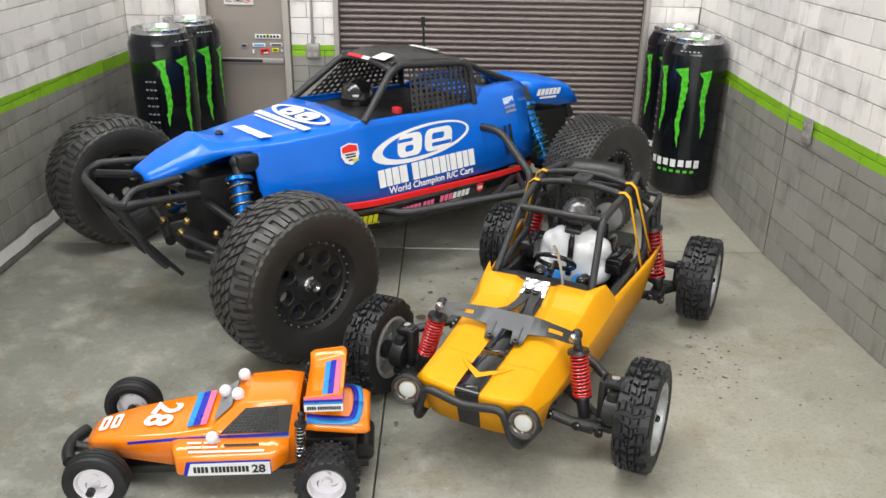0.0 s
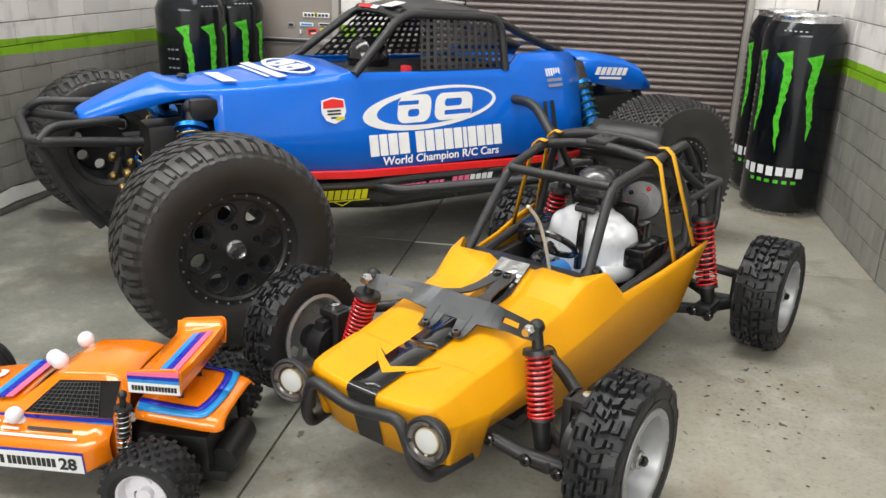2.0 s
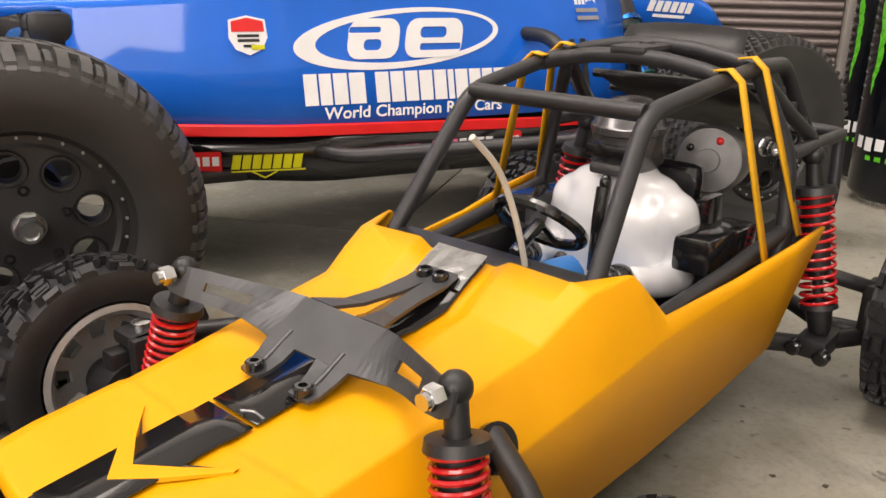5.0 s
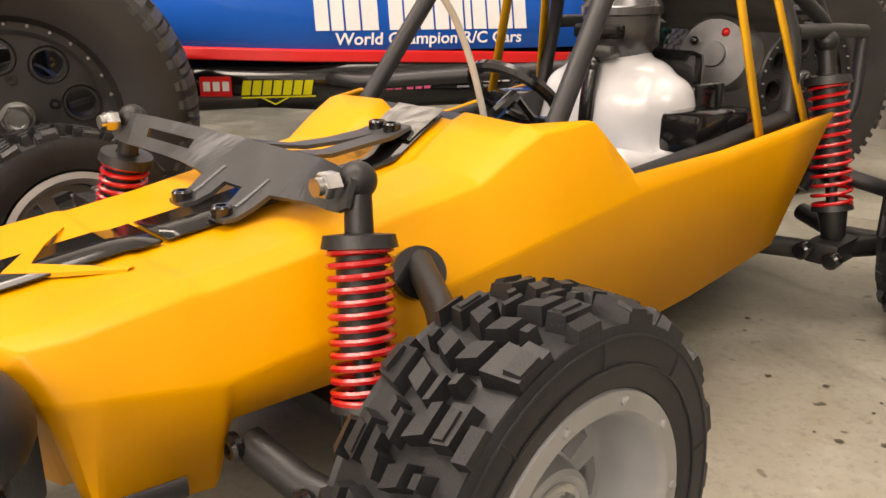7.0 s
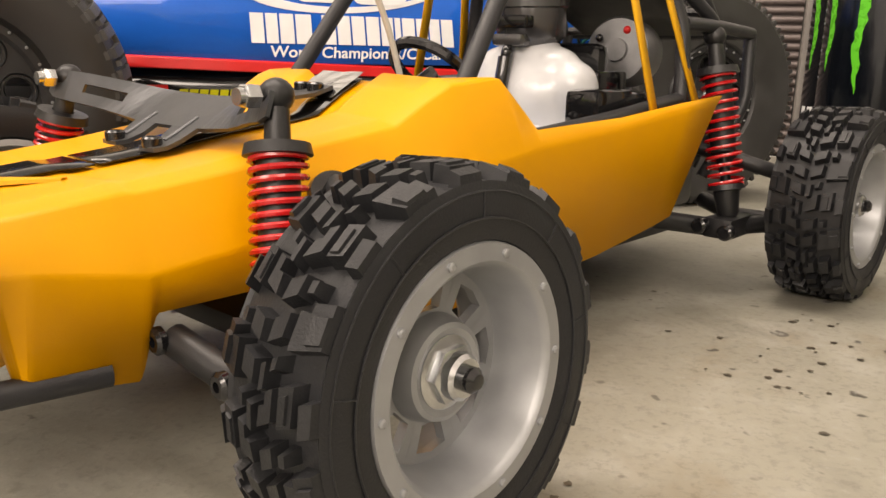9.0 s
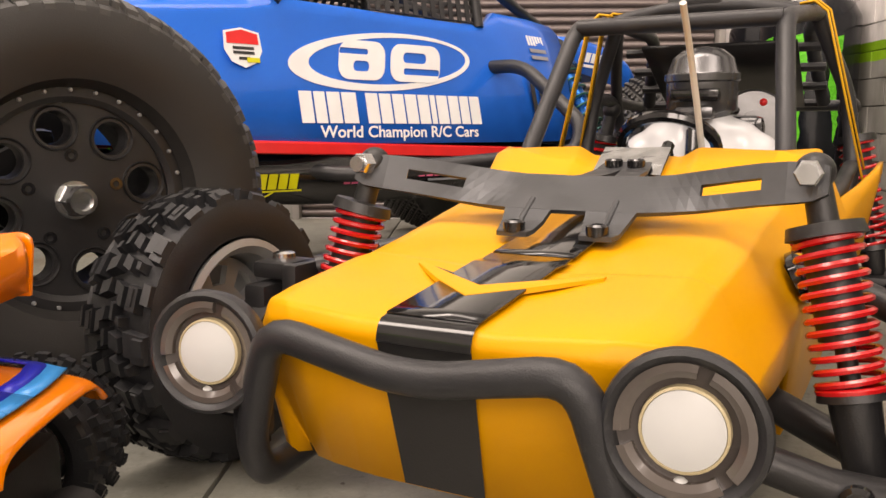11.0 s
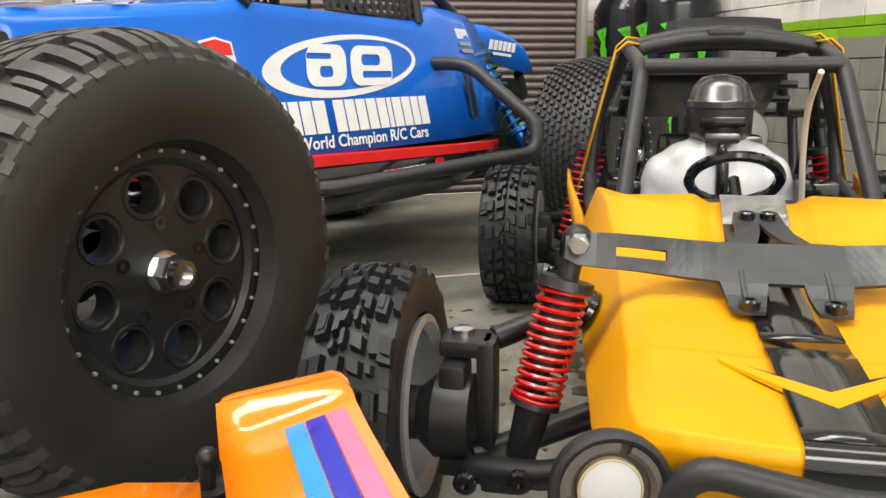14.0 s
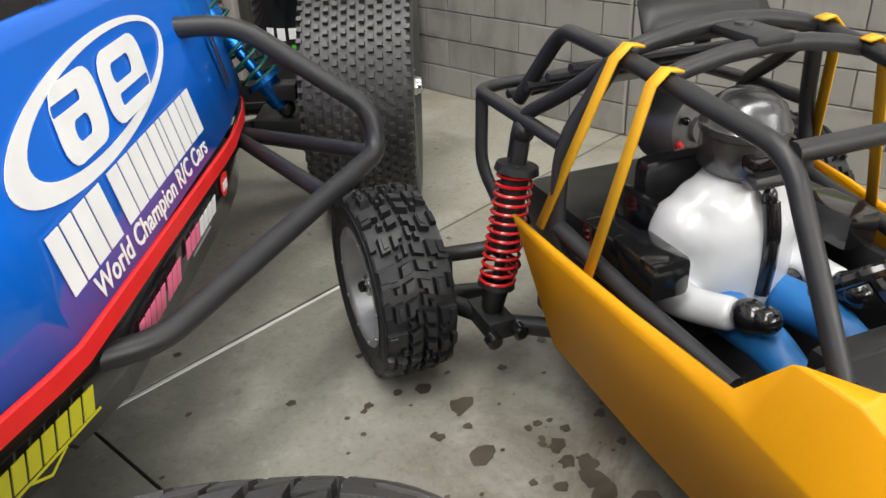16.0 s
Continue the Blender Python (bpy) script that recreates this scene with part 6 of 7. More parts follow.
# ---- cockpit cage, roof, nets ----
T = 0.0031
for s in (1, -1):
    bm = bmesh.new()
    tube(bm, [(-0.1120, s * 0.0530, 0.1320), (-0.1570, s * 0.0350, 0.1690), (-0.2300, s * 0.0470, 0.1660), (-0.2330, s * 0.0515, 0.1300)], T, 12, 0.012)
    part("cage_hoop", bm, CAGE, bb)
    bm = bmesh.new()
    tube(bm, [(-0.2260, s * 0.0440, 0.1660), (-0.2600, s * 0.0370, 0.1520), (-0.3020, s * 0.0290, 0.1380)], T, 12, 0.012)
    part("rear_stay", bm, CAGE, bb)
bm = bmesh.new()
tube(bm, [(-0.1580, -0.0350, 0.1690), (-0.1580, 0.0350, 0.1690)], T, 12)
part("cage_crossbar", bm, CAGE, bb)
bm = bmesh.new()
rows = []
for x, w, z in ((-0.1500, 0.0335, 0.1690), (-0.1540, 0.0350, 0.1720), (-0.1750, 0.0385, 0.1760), (-0.2100, 0.0440, 0.1745), (-0.2300, 0.0470, 0.1690), (-0.2340, 0.0470, 0.1650)):
    rows.append([(x, w * k, z - 0.0045 * k ** 4) for k in (0, 0.35, 0.7, 0.92, 1.0)])
loft(bm, rows)
roof = solid(part("roof_panel", bm, BLACK, bb, "matt black roof panel"), 0.0012)
bm = bmesh.new()
prism(bm, [(0, 0), (0.0165, 0), (0.0150, 0.0125), (-0.0005, 0.0125)], axes((-0.1520, 0.0115, 0.1728), (0, 1, 0), (-1, 0, 0.22)), 0.0004)
part("roof_sticker", bm, SIGN, roof, "plain pale sticker on the roof edge", smooth=False)
for i in range(9):
    bm = bmesh.new()
    xx = -0.022 + i * 0.0034
    prism(bm, [(xx, 0), (xx + 0.0027, 0), (xx + 0.0027, 0.0034), (xx, 0.0034)], axes((-0.1508, 0, 0.1705), (0, 1, 0), (-1, 0, 0.75)), 0.0003)
    part("roof_bar", bm, SIGN_RED if i < 6 else WHITE, roof, smooth=False)
for i in range(8):
    bm = bmesh.new()
    prism(bm, [(i * 0.0044, 0), (i * 0.0044 + 0.0034, 0), (i * 0.0044 + 0.0034, 0.006), (i * 0.0044, 0.006)], axes((-0.2050, -0.005, 0.1758), (0, 1, 0), (-1, 0, -0.03)), 0.0003)
    part("roof_bar", bm, WHITE, roof, smooth=False)


def net(name, c00, c10, c11, c01, nu, nv, wu, wv):
    """A window net: woven straps across a four-cornered opening."""
    c00, c10, c11, c01 = (Vector(c) for c in (c00, c10, c11, c01))
    at = lambda u, v: (c00 * (1 - u) + c10 * u) * (1 - v) + (c01 * (1 - u) + c11 * u) * v
    nrm = (c10 - c00).cross(c01 - c00).normalized() * 0.0004
    bm = bmesh.new()
    for i in range(nu + 1):
        u = i / nu
        q = [at(max(0, u - wu), 0), at(min(1, u + wu), 0), at(min(1, u + wu), 1), at(max(0, u - wu), 1)]
        bm.faces.new([bm.verts.new(p + nrm) for p in q])
    for j in range(nv + 1):
        v = j / nv
        q = [at(0, max(0, v - wv)), at(1, max(0, v - wv)), at(1, min(1, v + wv)), at(0, min(1, v + wv))]
        bm.faces.new([bm.verts.new(p - nrm) for p in q])
    return solid(part(name, bm, NET, bb, "black woven window net", smooth=False), 0.0005, 0)


net("window_net", (-0.1620, 0.0525, 0.1325), (-0.2315, 0.0515, 0.1315), (-0.2290, 0.0480, 0.1650), (-0.1700, 0.0370, 0.1670), 12, 8, 0.021, 0.030)
net("window_net", (-0.1280, -0.0525, 0.1330), (-0.2315, -0.0515, 0.1315), (-0.2290, -0.0480, 0.1650), (-0.1620, -0.0360, 0.1670), 14, 8, 0.018, 0.030)
bm = bmesh.new()
bmesh.ops.create_uvsphere(bm, u_segments=24, v_segments=16, radius=1.0, matrix=Matrix.Translation((-0.1560, -0.016, 0.1330)) @ Matrix.Diagonal((0.016, 0.015, 0.017, 1)))
part("dummy_helmet", bm, GLOSSBLACK, bb, "glossy black dummy helmet")
bm = bmesh.new()
tube(bm, [(-0.2640, -0.052, 0.136), (-0.2640, -0.055, 0.1900)], 0.0012, 8)
tube(bm, [(-0.2640, -0.055, 0.1830), (-0.2640, -0.055, 0.1905)], 0.0022, 8)
part("aerial_mast", bm, BLACK, bb)
bm = bmesh.new()
box(bm, (-0.1620, 0.0320, 0.1300), (0.006, 0.008, 0.008), bev=0.002)
part("cockpit_box", bm, SIGN_RED, bb)

# ---- front bumper ----
bm = bmesh.new()
tube(bm, [(0.018, -0.0260, 0.0960), (0.0740, -0.0360, 0.1060), (0.0800, -0.0250, 0.1050), (0.0800, 0.0250, 0.1000), (0.0740, 0.0360, 0.1010), (0.018, 0.0260, 0.0940)], 0.0030, 12, 0.010)
bump = part("bumper_hoop", bm, CAGE, bb)
bm = bmesh.new()
tube(bm, [(0.0300, -0.0220, 0.1120), (0.0680, -0.0300, 0.1140), (0.0760, -0.0350, 0.1060)], 0.0027, 12, 0.008)
tube(bm, [(0.0300, 0.0220, 0.1080), (0.0680, 0.0300, 0.1080), (0.0760, 0.0350, 0.1010)], 0.0027, 12, 0.008)
part("bumper_bar", bm, CAGE, bb)
for s in (1, -1):
    bm = bmesh.new()
    tube(bm, [(0.0780, s * 0.0230, 0.1020), (0.0560, s * 0.0200, 0.0560), (0.0450, s * 0.0180, 0.0420)], 0.0032, 10, 0.01)
    part("bumper_stay", bm, CAGE, bb)
bm = bmesh.new()
prism(bm, [(-0.020, 0), (0.020, 0), (0.016, 0.066), (-0.016, 0.066)], axes((0.0330, 0, 0.0330), (0, 1, 0), (0.60, 0, 0.80)), 0.003)
part("skid_plate", bm, BLACK, bb)

# ---- suspension ----
for s in (1, -1):
    bm = bmesh.new()
    tube(bm, [(0.0260, s * 0.0160, 0.0460), (0.0040, s * 0.0880, 0.0480)], 0.0042, 10)
    tube(bm, [(-0.0260, s * 0.0160, 0.0460), (-0.0040, s * 0.0880, 0.0480)], 0.0042, 10)
    box(bm, (0, s * 0.0700, 0.0475), (0.020, 0.028, 0.007), bev=0.002)
    part("lower_arm", bm, BLACK, bb)
    bm = bmesh.new()
    tube(bm, [(0.010, s * 0.0220, 0.0840), (0.002, s * 0.0880, 0.0720)], 0.0030, 10)
    tube(bm, [(-0.016, s * 0.0220, 0.0840), (-0.002, s * 0.0880, 0.0720)], 0.0030, 10)
    tube(bm, [(0.030, s * 0.0180, 0.0620), (0.014, s * 0.0860, 0.0580)], 0.0024, 10)
    part("upper_arm", bm, BLACK, bb)
    bm = bmesh.new()
    box(bm, (0, s * 0.0900, 0.0590), (0.020, 0.012, 0.036), bev=0.003)
    revolve(bm, [(0, 0), (0, 0.0140), (0.016, 0.0140), (0.020, 0.007), (0.028, 0.007)], (0, s * 0.088, 0.0585), (0, s, 0), 20)
    part("steering_block", bm, BLACK, bb)
    bm = bmesh.new()
    for q in ((0.028, 0.024, 0.075), (0.014, 0.040, 0.066), (0.030, 0.016, 0.064)):
        bmesh.ops.create_uvsphere(bm, u_segments=10, v_segments=8, radius=0.0032, matrix=Matrix.Translation((q[0], s * q[1], q[2])))
    part("ball_joint", bm, GOLD, bb, "brass ball joints")
    d = damper(bb, (-0.0120, s * 0.0310, 0.1140), (0.0020, s * 0.0640, 0.0520), 0.0088, GOLD, SPRING_BLUE, BLACK, 6.5, 0.0007)
    bm = bmesh.new()
    box(bm, (-0.0180, s * 0.0330, 0.1130), (0.018, 0.012, 0.014), bev=0.004)
    part("shock_mount", bm, BLACK, bb)
    d = damper(bb, (-0.3190, s * 0.0260, 0.1250), (-0.3170, s * 0.0740, 0.0560), 0.0084, SPRING_GREEN, SPRING_BLUE, BLACK, 9, 0.0008)
    bm = bmesh.new()
    revolve(bm, [(0, 0), (0, 0.0085), (0.020, 0.0088), (0.024, 0.007), (0.024, 0)], (-0.3180, s * 0.0250, 0.1270), (0.03, s * 0.55, -0.80), 20)
    part("reservoir", bm, CAGE, bb)
    bm = bmesh.new()
    tube(bm, [(-0.2950, s * 0.0200, 0.0430), (-0.3370, s * 0.0840, 0.0480)], 0.0042, 10)
    tube(bm, [(-0.3570, s * 0.0200, 0.0430), (-0.3490, s * 0.0840, 0.0480)], 0.0042, 10)
    box(bm, (-0.3250, s * 0.0720, 0.0480), (0.026, 0.026, 0.008), bev=0.002)
    box(bm, (-0.3170, s * 0.0500, 0.0640), (0.010, 0.060, 0.008), bev=0.002)
    part("rear_arm", bm, BLACK, bb)
    bm = bmesh.new()
    box(bm, (-0.3450, s * 0.0820, 0.0580), (0.022, 0.012, 0.034), bev=0.003)
    revolve(bm, [(0, 0), (0, 0.014), (0.020, 0.014), (0.020, 0)], (-0.3450, s * 0.078, 0.0585), (0, s, 0), 20)
    part("hub_carrier", bm, BLACK, bb)
    # side protection tubes
    bm = bmesh.new()
    tube(bm, [(-0.2370, s * 0.0530, 0.1095), (-0.2420, s * 0.0760, 0.1095), (-0.2380, s * 0.1190, 0.0800), (-0.2330, s * 0.1210, 0.0665), (-0.1340, s * 0.0740, 0.0570), (-0.1230, s * 0.0600, 0.0590)], 0.0035, 12, 0.012)
    part("nerf_bar", bm, CAGE, bb)
    bm = bmesh.new()
    tube(bm, [(-0.2330, s * 0.1190, 0.0660), (-0.2860, s * 0.0580, 0.0560)], 0.0029, 12)
    tube(bm, [(-0.2860, s * 0.0560, 0.0560), (-0.2060, s * 0.1060, 0.0630)], 0.0029, 12)
    part("nerf_brace", bm, CAGE, bb)
bm = bmesh.new()
for k, c in enumerate((RED, GOLD)):
    tube(bm, [(-0.3040, 0.030 - 0.008 * k, 0.110), (-0.312, 0.040 - 0.006 * k, 0.096), (-0.318, 0.030, 0.082)], 0.0022, 8, 0.006, k)
part("cable", bm, [RED, GOLD], bb, "red and yellow cables")
bm = bmesh.new()
tube(bm, [(-0.3900, -0.024, 0.104), (-0.4080, -0.020, 0.086), (-0.4080, 0.020, 0.086), (-0.3900, 0.024, 0.104)], 0.0034, 12, 0.01)
part("rear_bumper", bm, CAGE, bb)


# ---- big wheels ----
def crown(bm, R, th, dth, y0, y1, depth, drop, w, sk0=0.0, sk1=0.0, taper=0.9):
    """One tread block that follows the tyre's rounded crown."""
    rows = []
    n = 3
    rr = lambda y: R - drop * abs(2 * y / w) ** 3
    for i in range(n + 1):
        e = i / n
        y = y0 + (y1 - y0) * e
        a = th + sk0 + (sk1 - sk0) * e
        yt = (y0 + y1) / 2 + (y - (y0 + y1) / 2) * 0.95
        rows.append([bm.verts.new((r * math.cos(a + q), yy, r * math.sin(a + q))) for r, q, yy in ((rr(y) - depth, -dth / 2, y), (rr(y), -dth / 2 * taper, yt), (rr(y), dth / 2 * taper, yt), (rr(y) - depth, dth / 2, y))])
    for a, b in zip(rows, rows[1:]):
        for k in range(3):
            bm.faces.new((a[k], a[k + 1], b[k + 1], b[k]))
    bm.faces.new(rows[0])
    bm.faces.new(rows[-1][::-1])


def big_wheel(R, w, rear):
    rim = 0.0272 if rear else 0.0304
    h = w / 2
    bm = bmesh.new()
    if rear:
        carcass(bm, R - 0.0022, w, rim, 0.97)
        tyre = part("tyre", bm, RUBBER_PALE, None, "large black rubber tyre", sharp=25)
        bm = bmesh.new()
        n, rows = 68, 13
        for i in range(n):
            for j in range(rows):
                y = (-0.45 + 0.9 * j / (rows - 1)) * w
                drop = 0.0022 * (abs(j - 6) / 6) ** 3
                lug(bm, R - 0.0036 - drop, R - drop, 2 * math.pi * (i + 0.5 * (j % 2)) / n, 0.052, y - 0.0013, y + 0.0013, 0.0, 0.7)
    else:
        d, Rc = 0.0060, R - 0.0018
        half = [(h * 0.70, rim), (h * 0.88, rim + 0.0020), (h * 0.99, rim + 0.0085), (h * 1.02, rim + 0.0130), (h * 1.00, R - 0.0095), (h * 0.965, R - 0.0072)]
        half += [(h * k, Rc - d * k ** 3) for k in (0.92, 0.86, 0.76, 0.62, 0.44, 0.22)]
        revolve(bm, [(-y, r) for y, r in half] + [(0, Rc)] + half[::-1], (0, 0, 0), (0, 1, 0), 96)
        tyre = part("tyre", bm, SIDEWALL, None, "large black rubber tyre", sharp=25)
        bm = bmesh.new()
        n = 23
        pitch = 2 * math.pi / n
        for i in range(n):
            for g in (1, -1):
                t = i * pitch + (0.5 * pitch if g < 0 else 0)
                Y2 = lambda a, b: (g * a * w, g * b * w)
                # a U: two bars to the shoulder, joined at their inner end
                crown(bm, R, t - 0.062, 0.072, *Y2(0.195, 0.470), 0.0026, d, w, 0.0, 0.018)
                crown(bm, R, t + 0.062, 0.072, *Y2(0.195, 0.455), 0.0026, d, w, 0.0, 0.018)
                crown(bm, R, t, 0.070, *Y2(0.195, 0.265), 0.0026, d, w)
                # sipe bar inside the next gap, and zigzag blocks in the middle
                crown(bm, R, t + 0.136, 0.040, *Y2(0.300, 0.440), 0.0028, d, w, 0.0, 0.015)
                for q, a, b in ((-0.02, 0.012, 0.088), (0.05, 0.100, 0.178)):
                    for u in (-0.068, 0.068):
                        crown(bm, R, t + q + u, 0.100, *Y2(a, b), 0.0028, d, w, -0.030 * g, 0.030 * g)
                # fine teeth on the shoulder edge
                for q in (-0.062, 0.062):
                    crown(bm, R - 0.0002, t + q + 0.02, 0.060, *Y2(0.462, 0.496), 0.0030, d * 1.25, w)
    tread = part("tread", bm, RUBBER_PALE, None, sharp=25)
    hf = h if rear else h * 0.80
    bm = bmesh.new()
    revolve(bm, [(-h * 0.80, rim * 1.0), (-h * 0.82, rim * 1.03), (-h * 0.70, rim * 0.90), (hf * 0.30, rim * 0.84)], (0, 0, 0), (0, 1, 0), 56)
    revolve(bm, [(hf * 0.30, rim * 0.84), (hf * 0.62, rim * 0.86), (hf * 0.74, rim * 0.885)], (0, 0, 0), (0, 1, 0), 56)
    hr = rim * 0.655
    pts = [(hr * math.cos(k * math.pi / 4 + 0.2), hr * math.sin(k * math.pi / 4 + 0.2)) for k in range(8)]
    holes = [circle(x, z, rim * 0.155, 20) for x, z in pts]
    prism(bm, circle(0, 0, rim * 0.875, 56), axes((0, hf * 0.66, 0), (1, 0, 0), (0, 0, -1)), 0.0016, holes)
    rims = []
    for x, z in pts:
        hb = bmesh.new()
        revolve(hb, [(-0.0042, rim * 0.140), (-0.0006, rim * 0.150), (0.0014, rim * 0.176), (0.0022, rim * 0.196), (0.0016, rim * 0.206)], (x, hf * 0.66, -z), (0, 1, 0), 20)
        rims.append(part("hole_collar", hb, BLACK, None))
    revolve(bm, [(hf * 0.66, rim * 0.36), (hf * 0.72, rim * 0.33), (hf * 0.74, 0.0)], (0, 0, 0), (0, 1, 0), 32)
    wheel = part("wheel", bm, BLACK, None, "black eight-hole wheel", sharp=30)
    bm = bmesh.new()
    revolve(bm, [(hf * 0.70, rim * 1.05), (hf * 0.80, rim * 1.06), (hf * 0.84, rim * 1.02), (hf * 0.84, rim * 0.92), (hf * 0.78, rim * 0.87), (hf * 0.66, rim * 0.87)], (0, 0, 0), (0, 1, 0), 64)
    ring = part("beadlock_ring", bm, BLACK, None, "glossy black ring with small bolts", sharp=30)
    bm = bmesh.new()
    for k in range(28):
        a = 2 * math.pi * k / 28
        revolve(bm, [(0, 0.0006), (0.0006, 0.0006), (0.0009, 0.0004), (0.0009, 0)], (rim * 0.975 * math.cos(a), hf * 0.84, rim * 0.975 * math.sin(a)), (0, 1, 0), 8)
    bolts = tagged(part("ring_bolts", bm, SILVER, None, "ring of small dull steel bolts"), kind="stuff")
    kit = [wheel, tyre, tread, ring, bolts, *rims]
    for k in range(5):
        bm = bmesh.new()
        a = 2 * math.pi * k / 5 + 0.3
        revolve(bm, [(0, 0.0018), (0.0014, 0.0018), (0.0014, 0.0009), (0.0006, 0.0009), (0.0006, 0)], (rim * 0.40 * math.cos(a), hf * 0.69, rim * 0.40 * math.sin(a)), (0, 1, 0), 10)
        kit.append(part("wheel_stud", bm, GLOSSBLACK, None))
    bm = bmesh.new()
    hexnut(bm, (0, hf * 0.74, 0), (0, 1, 0), 0.0046, 0.0058)
    revolve(bm, [(hf * 0.73, 0.0053), (hf * 0.765, 0.0053), (hf * 0.77, 0.0)], (0, 0, 0), (0, 1, 0), 24)
    revolve(bm, [(hf * 0.74 + 0.0056, 0.0040), (hf * 0.74 + 0.0074, 0.0036), (hf * 0.74 + 0.0074, 0.0026), (hf * 0.74 + 0.0050, 0.0024), (hf * 0.74 + 0.0050, 0.0)], (0, 0, 0), (0, 1, 0), 16)
    kit.append(part("wheel_nut", bm, STEEL, None, "bright steel wheel nut"))
    return kit


for rear in (False, True):
    R, w = (0.0570, 0.0490) if rear else (0.0584, 0.0500)
    kit = big_wheel(R, w, rear)
    data = [(o.name.split(".")[0], o.data) for o in kit]
    for o in kit:
        bpy.data.objects.remove(o)
    for s in (1, -1):
        x, y = (-0.3440, 0.1077) if rear else ((-0.0010, 0.1255) if s > 0 else (0.0120, 0.1560))
        turn = 0 if rear else 3
        wh = place(bb, data[0][0], data[0][1], pose(x, s * y, R - 0.0008, 0, 0, turn + (0 if s > 0 else 180)), "black eight-hole wheel")
        for nme, me in data[1:]:
            place(wh, nme, me)

# ---- small orange buggy ----
OM = pose(-0.0085, 0.5320, 0, 0, 0, 184) @ pose(-0.030, 0.0005, 0)
ob_ = thing("toy_race_buggy", OM, "small orange toy race buggy with white wheels and striped wing", "toy car", "toy cars")
bm = bmesh.new()
loft(bm, [[(x, y, z) for y, z in row] for x, *row in (
    (0.1270, (0, 0.0258), (0.0078, 0.0254), (0.0092, 0.0240), (0.0094, 0.0195)),
    (0.1225, (0, 0.0278), (0.0098, 0.0273), (0.0116, 0.0254), (0.0118, 0.0190)),
    (0.1035, (0, 0.0315), (0.0140, 0.0308), (0.0165, 0.0286), (0.0170, 0.0180)),
    (0.0800, (0, 0.0345), (0.0172, 0.0338), (0.0192, 0.0320), (0.0196, 0.0150)),
    (0.0590, (0, 0.0376), (0.0176, 0.0368), (0.0200, 0.0338), (0.0206, 0.0140)),
    (0.0475, (0, 0.0470), (0.0132, 0.0460), (0.0202, 0.0344), (0.0208, 0.0140)),
    (0.0400, (0, 0.0512), (0.0148, 0.0502), (0.0204, 0.0347), (0.0210, 0.0140)),
    (0.0220, (0, 0.0524), (0.0154, 0.0514), (0.0206, 0.0350), (0.0210, 0.0140)),
    (0.0125, (0, 0.0506), (0.0154, 0.0498), (0.0202, 0.0350), (0.0206, 0.0160)))])
for s in (1, -1):
    pod = [[(x, s * y, z) for y, z in row] for x, *row in (
        (0.0800, (0.0188, 0.0312), (0.0212, 0.0290), (0.0222, 0.0268), (0.0220, 0.0170), (0.0188, 0.0150)),
        (0.0765, (0.0193, 0.0325), (0.0270, 0.0262), (0.0284, 0.0236), (0.0279, 0.0146), (0.0188, 0.0132)),
        (0.0280, (0.0198, 0.0336), (0.0272, 0.0268), (0.0286, 0.0240), (0.0281, 0.0142), (0.0188, 0.0130)),
        (0.0185, (0.0198, 0.0340), (0.0250, 0.0290), (0.0255, 0.0268), (0.0242, 0.0192), (0.0188, 0.0155)))]
    loft(bm, pod, mirror=False)
soften(bm, 0.0010, 18, 2)
osh = solid(part("bodyshell", bm, ORANGE, ob_, "glossy orange painted shell", sharp=45), 0.0007)
COWL = ((0.0100, 0.0208, 0.0404), (0.0040, 0.0214, 0.0398), (-0.0060, 0.0214, 0.0388), (-0.0155, 0.0210, 0.0375), (-0.0218, 0.0196, 0.0363), (-0.0240, 0.0178, 0.0354))
bm = bmesh.new()
loft(bm, [[(x, 0, z + 0.0012), (x, y * 0.55, z + 0.0010), (x, y * 0.80, z + 0.0004), (x, y * 0.93, z - 0.0010), (x - 0.0003, y, z - 0.0042 if i < 5 else z - 0.0026)] for i, (x, y, z) in enumerate(COWL)])
soften(bm, 0.0010, 18, 2)
deck = solid(part("rear_cowl", bm, ORANGE, ob_, "orange rear cowl with blue stripes", sharp=45), 0.0007)


def cowl_at(x, k):
    """A place on the cowl: along the car, and across as a share of its half width."""
    for (a, ya, za), (b, yb2, zb) in zip(COWL, COWL[1:]):
        if b <= x <= a or b == COWL[-1][0]:
            e = min(1.0, max(0.0, (a - x) / (a - b)))
            y, z = ya + (yb2 - ya) * e, za + (zb - za) * e
            if b <= x:
                break
    prof = ((0, 0.0012), (0.55, 0.0010), (0.80, 0.0004), (0.93, -0.0010), (1.0, -0.0042))
    for (p, q), (r, u) in zip(prof, prof[1:]):
        if p <= abs(k) <= r:
            return (x, y * k, z + q + (u - q) * (abs(k) - p) / (r - p) + 0.0009)
    return (x, y * k, z)


def skin(name, quad, material, parent, smooth=False):
    bm = bmesh.new()
    vs = [bm.verts.new(p) for p in quad]
    n = len(vs) // 2
    for i in range(n - 1):
        bm.faces.new((vs[i], vs[i + 1], vs[2 * n - 2 - i], vs[2 * n - 1 - i]))
    bmesh.ops.recalc_face_normals(bm, faces=bm.faces)
    return solid(part(name, bm, material, parent, smooth=smooth), 0.0003, 0)


